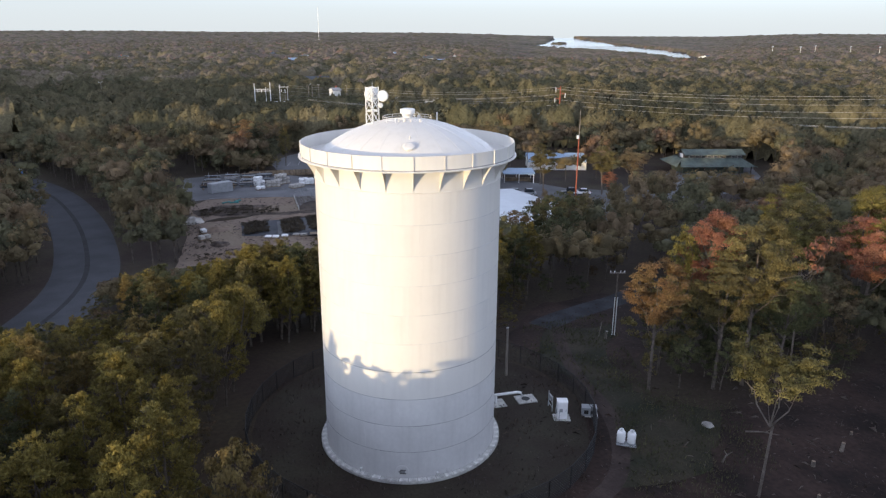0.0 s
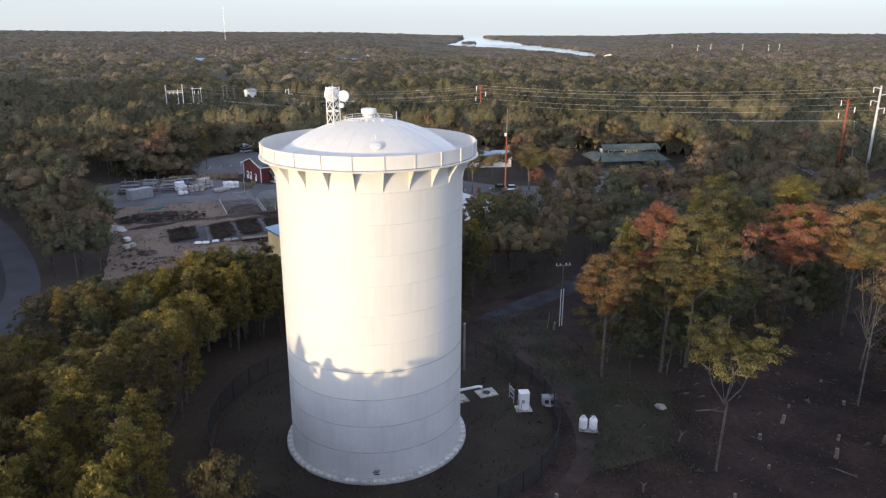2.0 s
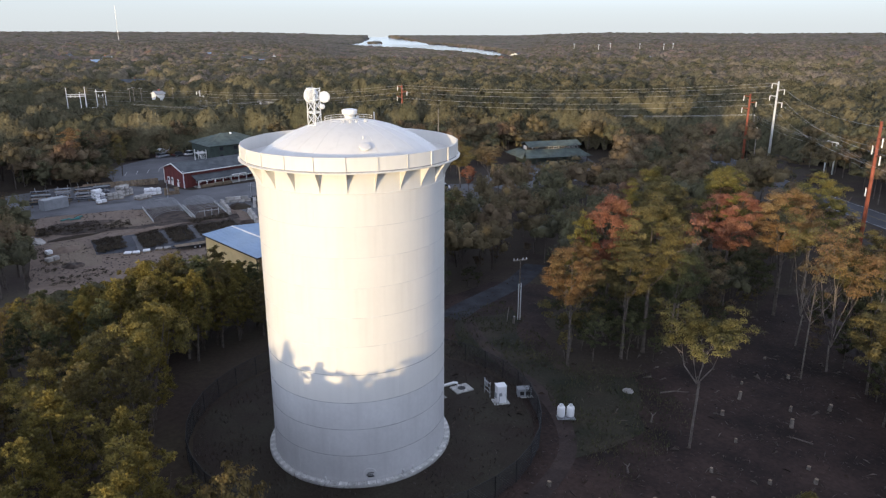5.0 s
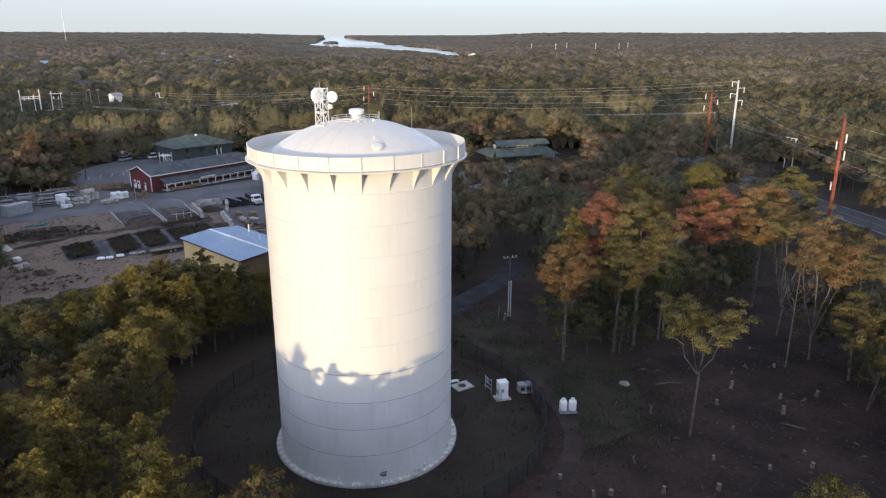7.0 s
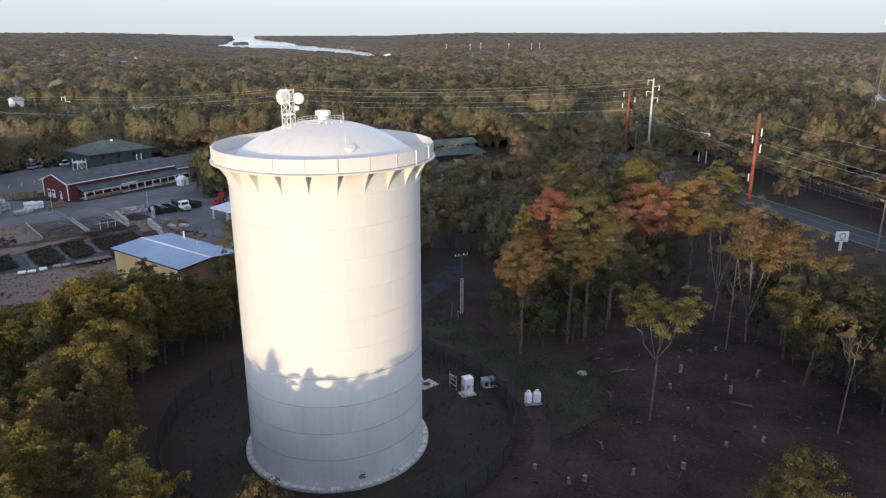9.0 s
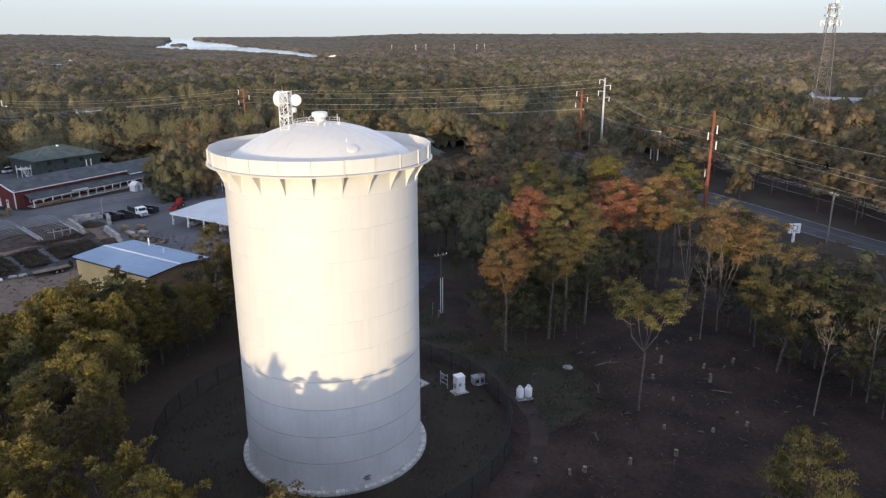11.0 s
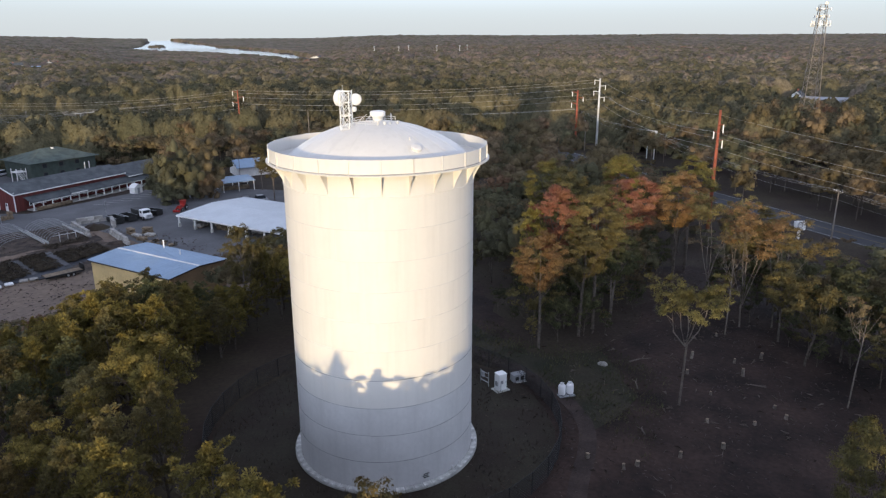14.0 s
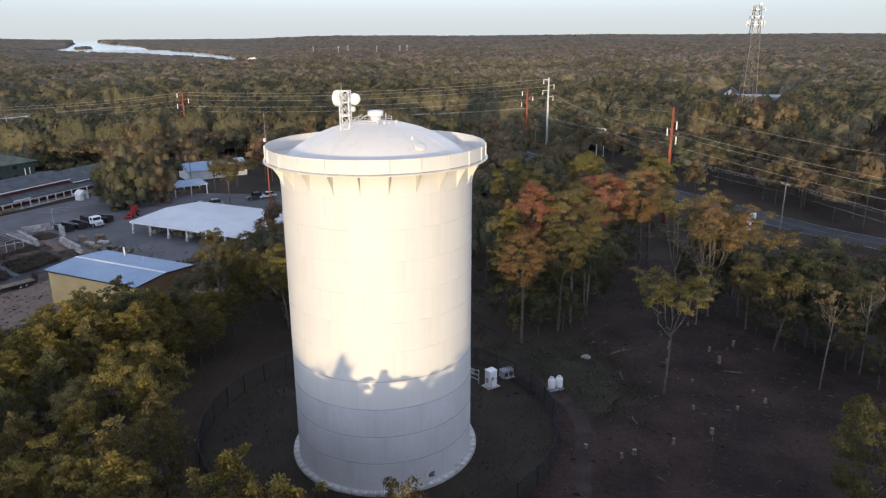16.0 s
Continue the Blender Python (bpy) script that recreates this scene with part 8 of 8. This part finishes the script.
for x, y, h in ((262, 118, 12), (268, 112, 12), (232, 104, 11), (27.6, 421, 16), (-14, 300, 10), (178, 250, 12), (202, 205, 11), (119, 354, 16), (121.6, 356, 16.4), (124.8, 355, 16), (106, 352, 13), (139, 352, 15.5), (150.5, 340, 9.6), (146, 338, 9.8), (163, 342, 9.0)):
    cross_pole(x, y, h, 0.18, M_WOODPOLE, "wooden utility pole in the woods", rz=30, arms=(0.3,), group="utility poles")

for x, y, h in ((175.5, 332.5, 8.4), (179.3, 330.7, 8.0), (179.0, 326.5, 7.6), (190.9, 333.8, 7.4), (178, 410, 9), (185, 408, 9), (196, 408, 9)):
    cross_pole(x, y, h, 0.16, M_PALEPOLE, "pale wooden pole beside the lane", rz=-20, arms=(0.3, 1.0), arm=2.8, group="lane poles")
steel_pale = thing("line_gantry", pose(175.5, 332.5, -5.5, 0, 0, -8), "pale steel beam carried by poles", "gantry")
part("beam", box(bmesh.new(), 8, 0.3, 7.0, 17, 0.2, 0.25), M_PALEPOLE, steel_pale)
part("beam", box(bmesh.new(), 8, 0.3, 4.6, 17, 0.12, 0.15), M_PALEPOLE, steel_pale)
for x in (0.5, 15.5):
    part("leg", box(bmesh.new(), x, 0.3, -0.3, 0.22, 0.22, 7.3), M_PALEPOLE, steel_pale)


def steel_pole(x, y, top, r, material, label, arms, rz, name="power_pole"):
    z = land(x, y)
    t = thing(name, pose(x, y, z, 0, 0, rz), label, "power pole", "power line poles")
    h = top - z
    part("shaft", tube(bmesh.new(), [(0, 0, -0.5), (0, 0, h)], [r, r * 0.6], 12), material, t, "", True)
    for dz, sx, L in arms:
        a = part("davit_arm", tube(bmesh.new(), [(0, 0, h - dz - 0.3), (sx * L, 0, h - dz)], [0.16, 0.09], 6), material, t)
        part("insulator", tube(bmesh.new(), [(sx * L, 0, h - dz - 1.7), (sx * L, 0, h - dz)], 0.13, 8), M_CERAM, a, "white insulator string")
    return t


ARMS = ((0.6, -1, 1.9), (2.6, 1, 2.1), (4.6, -1, 2.1), (6.8, 1, 1.9))
steel_pole(238.5, 101.6, 20.5, 0.46, M_PALEPOLE, "tall pale steel power pole", ARMS, -60)
steel_pole(138.0, 43.2, 20.3, 0.42, M_RUST, "tall rust-red steel power pole with insulators", ((2.8, -1, 2.0), (6.0, -1, 2.2), (4.6, 1, 2.0), (12.5, 1, 1.6)), 35)
steel_pole(180.0, 226.5, 15.9, 0.38, M_RUST, "rust-red steel power pole", ARMS[:3], -60)
steel_pole(231.5, 107.5, 16.5, 0.5, M_RUST, "dark rust steel power pole", ARMS[:3], -60)
steel_pole(70.0, 2.0 - 44, 19.0, 0.42, M_RUST, "tall rust-red steel power pole with insulators", ARMS[:3], 35)
steel_pole(154.0, 354.4, 7.9, 0.34, M_PALEPOLE, "tall pale steel power pole", ARMS[:2], -60)
rt_ = thing("antenna_pole", pose(113.0, 134.0, -5.5), "tall thin pole, rust-red below and grey above", "pole")
part("lower_shaft", tube(bmesh.new(), [(0, 0, -0.4), (0, 0, 17.0)], [0.19, 0.14], 9), M_RUST, rt_, "rust-red lower shaft")
part("upper_shaft", tube(bmesh.new(), [(0, 0, 17.0), (0, 0, 23.4)], [0.12, 0.07], 8), M_WOODPOLE, rt_, "grey upper shaft")
part("box", box(bmesh.new(), -0.35, 0, 16.6, 0.5, 0.4, 0.8, bevel=0.04), M_DISH, rt_, "white box")
hf = thing("h_frame_pole", pose(224.9, 77.9, land(224.9, 77.9), 0, 0, 62), "pale two-legged H-frame power pole", "power pole", "power line poles")
for x in (-1.6, 1.6):
    part("shaft", tube(bmesh.new(), [(x, 0, -0.4), (x, 0, 10.0)], [0.22, 0.16], 8), M_PALEPOLE, hf)
part("cross_beam", box(bmesh.new(), 0, 0, 9.6, 4.6, 0.25, 0.25), M_PALEPOLE, hf)
for x in (-2.1, 0, 2.1):
    part("insulator", tube(bmesh.new(), [(x, 0, 8.8), (x, 0, 9.6)], 0.1, 6), M_CERAM, hf)


def wires(label, pts, offsets, sag, r=0.035):
    t = thing("power_line", pose(0, 0, 0), label, "power line", "power lines")
    for ox, oz in offsets:
        bm = bmesh.new()
        path = []
        for (x0, y0, z0), (x1, y1, z1) in zip(pts, pts[1:]):
            d = Vector((x1 - x0, y1 - y0)).normalized()
            L = math.hypot(x1 - x0, y1 - y0)
            for k in range(16):
                s = k / 16
                path.append((x0 + (x1 - x0) * s - d.y * ox, y0 + (y1 - y0) * s + d.x * ox, z0 + (z1 - z0) * s + oz - sag * L / 100 * 4 * s * (1 - s)))
        path.append((pts[-1][0], pts[-1][1], pts[-1][2] + oz))
        part("wire", tube(bm, path, r, 3, False), M_WIRE, t)


wires("pale high-voltage wires between steel poles", [(99.2, 354, 11.5), (154, 354.4, 7.3), (180, 226.5, 15.4), (238.5, 101.6, 19.8)], ((-2, -0.6), (2, -2.6), (-2, -4.6), (2, -6.8), (0, 0.3)), 1.6, 0.035)
wires("pale high-voltage wires between steel poles", [(238.5, 101.6, 19.0), (138, 43.2, 18.4), (70, -42, 17.2)], ((-2, -2.4), (2, -4.4), (-2, -5.6), (0, 0.9)), 2.0, 0.026)
wires("thin distribution wires along the road", [(262, 118, 6.2), (224.9, 77.9, 4.0), (139.5, 19.3, 5.2), (80, -50, 4.5)], ((-1.1, 0), (1.1, 0), (0, 0.1), (0, -1.8)), 1.8, 0.022)
wires("pale wires carried across the lane", [(60, 352, 3.0), (178, 331, 2.6), (262, 318, 4.0), (340, 300, 5.0)], ((-1.2, 0), (1.2, 0), (0, 0.5), (0.4, -1.2), (-0.8, -2.0)), 1.2, 0.04)
wires("thin distribution wires over the woods", [(100, 300, 8), (202, 205, 6.0), (262, 118, 6.5)], ((-1.1, 0), (1.1, 0), (0, 0.3)), 1.4, 0.032)

# road sign
sg = thing("road_sign", pose(137.5, 25.3, land(137.5, 25.3), 0, 0, -52), "white box sign on a post beside the road", "sign")
part("post", box(bmesh.new(), 0, 0, 0, 0.45, 0.35, 2.2), M_TRIM, sg)
part("panel", box(bmesh.new(), 0, 0, 2.2, 2.5, 0.4, 2.0, bevel=0.06), M_DISH, sg)
lg = part("emblem", lathe(bmesh.new(), [(0.42, 0.0), (0.55, 0.03), (0.68, 0.0)], 24), M_GREYBOX, sg, "grey ring emblem")
lg.matrix_basis = pose(0, -0.22, 3.35, 90, 0, 0)
part("bar", box(bmesh.new(), 0, -0.22, 2.45, 1.6, 0.04, 0.18), M_GREYBOX, sg)
bs = thing("street_sign", pose(-9.0, 232, land(-9, 232)), "small blue and white roadside sign", "sign")
part("post", tube(bmesh.new(), [(0, 0, 0), (0, 0, 3.4)], 0.08, 6), M_STEEL, bs)
part("panel", box(bmesh.new(), 0, -0.1, 2.2, 1.9, 0.08, 1.1, bevel=0.02), M_BLUESIGN, bs)
part("top_panel", box(bmesh.new(), 0, -0.1, 3.3, 1.5, 0.08, 0.8, bevel=0.02), M_DISH, bs)

# radio tower
ct = thing("radio_tower", pose(281, 34, -5.5, 0, 0, 20), "tall grey lattice radio tower with antenna panels", "radio tower")
TH = 51.5
half = lambda z: 3.3 - 2.2 * z / TH
for sx in (-1, 1):
    for sy in (-1, 1):
        part("leg", tube(bmesh.new(), [(sx * half(z), sy * half(z), z) for z in (0, 20, 40, TH)], 0.12, 5), M_WOODPOLE, ct)
for i in range(14):
    z0, z1 = TH * i / 14, TH * (i + 1) / 14
    for a in range(4):
        bm = bmesh.new()
        h0, h1 = half(z0), half(z1)
        tube(bm, [(-h0, h0, z0), (h1, h1, z1)], 0.05, 4)
        tube(bm, [(h0, h0, z0), (-h1, h1, z1)], 0.05, 4)
        tube(bm, [(-h1, h1, z1), (h1, h1, z1)], 0.05, 4)
        o = part("brace", bm, M_WOODPOLE, ct)
        o.matrix_basis = pose(0, 0, 0, 0, 0, 90 * a)
for z, n, rr in ((44.5, 9, 3.0), (47.4, 6, 2.2), (50.0, 3, 2.6)):
    part("platform", lathe(bmesh.new(), [(rr * 0.5, z), (rr, z), (rr, z + 0.25), (rr * 0.5, z + 0.25)], 12), M_STEEL, ct)
    for k in range(n):
        a = 2 * math.pi * k / n
        o = part("antenna_panel", box(bmesh.new(), rr + 0.2, 0, z - 0.5, 0.3, 0.5, 2.0 if n == 9 else 1.1, bevel=0.03), M_DISH, ct, "white antenna panel")
        o.matrix_basis = pose(0, 0, 0, 0, 0, math.degrees(a))
dish(ct, -0.9, -0.9, 52.0, 190, 0.65, 0.3)
rm = thing("radio_mast", pose(CX + 2400 * math.sin(radians(19.4)), CY + 2400 * math.cos(radians(19.4)), 0), "very thin distant radio mast", "radio mast")
part("shaft", tube(bmesh.new(), [(0, 0, 0), (0, 0, 118)], [0.7, 0.5], 5), M_STEEL, rm)
part("guy_collar", tube(bmesh.new(), [(0, 0, 80), (0, 0, 82)], 1.0, 5), M_STEEL, rm)
for i, (x, y) in enumerate(((1080, 800), (1150, 770), (1010, 700), (1120, 690), (1180, 660), (1060, 610))):
    t = thing("floodlight_mast", pose(x, y, land(x, y)), "thin pale sports floodlight mast", "floodlight", "floodlight masts")
    part("shaft", tube(bmesh.new(), [(0, 0, 0), (0, 0, 24)], [0.5, 0.4], 6), M_PALEPOLE, t)
    part("lamp_bank", box(bmesh.new(), 0, 0, 22.6, 4.0, 0.6, 1.6), M_STEEL, t)

# substation
sb = thing("substation", pose(99.2, 354, -5.5, 0, 0, -16), "substation with white steel gantries", "substation")
for x, y, top, r in ((-7.6, 0, 17.4, 0.34), (0, 0, 17.8, 0.36), (-2.2, 3.0, 15.4, 0.28), (4.6, 1.5, 16.4, 0.32), (8.4, 3.0, 15.8, 0.26), (-7.6, 7, 15.0, 0.28), (0, 8, 14.6, 0.28)):
    part("gantry_post", tube(bmesh.new(), [(x, y, 0), (x, y, top)], [r * 0.66, r * 0.5], 8), M_PALEPOLE, sb)
part("gantry_beam", box(bmesh.new(), -3.8, 0, 14.4, 7.6, 0.3, 0.3), M_PALEPOLE, sb)
part("gantry_beam", box(bmesh.new(), 6.5, 2.2, 15.2, 5.0, 0.3, 0.35), M_PALEPOLE, sb)
part("gantry_beam", box(bmesh.new(), -3.8, 7.4, 13.0, 8.4, 0.35, 0.35), M_PALEPOLE, sb)
part("bus_beam", box(bmesh.new(), 1.0, 3.0, 8.0, 15, 0.2, 0.2), M_PALEPOLE, sb)
for x in (-6.0, -4.2, -2.4, 5.4, 7.2):
    part("insulator", tube(bmesh.new(), [(x, 0.2, 13.0), (x, 0.2, 14.4)], 0.16, 6), M_CERAM, sb)
for i in range(3):
    part("transformer", box(bmesh.new(), -6 + 6 * i, -4, 0, 3.5, 2.5, 3.6, bevel=0.1), M_GREYBOX, sb)
# filling station canopy on the north road
fs = thing("station_canopy", pose(2, 392, -5.5, 0, 0, 10), "filling station canopy with yellow band", "canopy")
part("roof", box(bmesh.new(), 0, 0, 4.6, 12, 8, 0.9, bevel=0.05), M_TRIM, fs)
part("band", box(bmesh.new(), 0, -4.05, 4.7, 12.1, 0.1, 0.6), M_YLINE, fs, "yellow band")
for x in (-4, 4):
    part("column", box(bmesh.new(), x, 0, 0, 0.5, 0.5, 4.6), M_TRIM, fs)
drape("pavement", [(-40, 405), (-20, 398), (18, 384), (34, 400), (36, 430), (-10, 450), (-45, 445)], M_ASPH, 0.08, "grey asphalt forecourt among the woods", "pavement", 8.0)
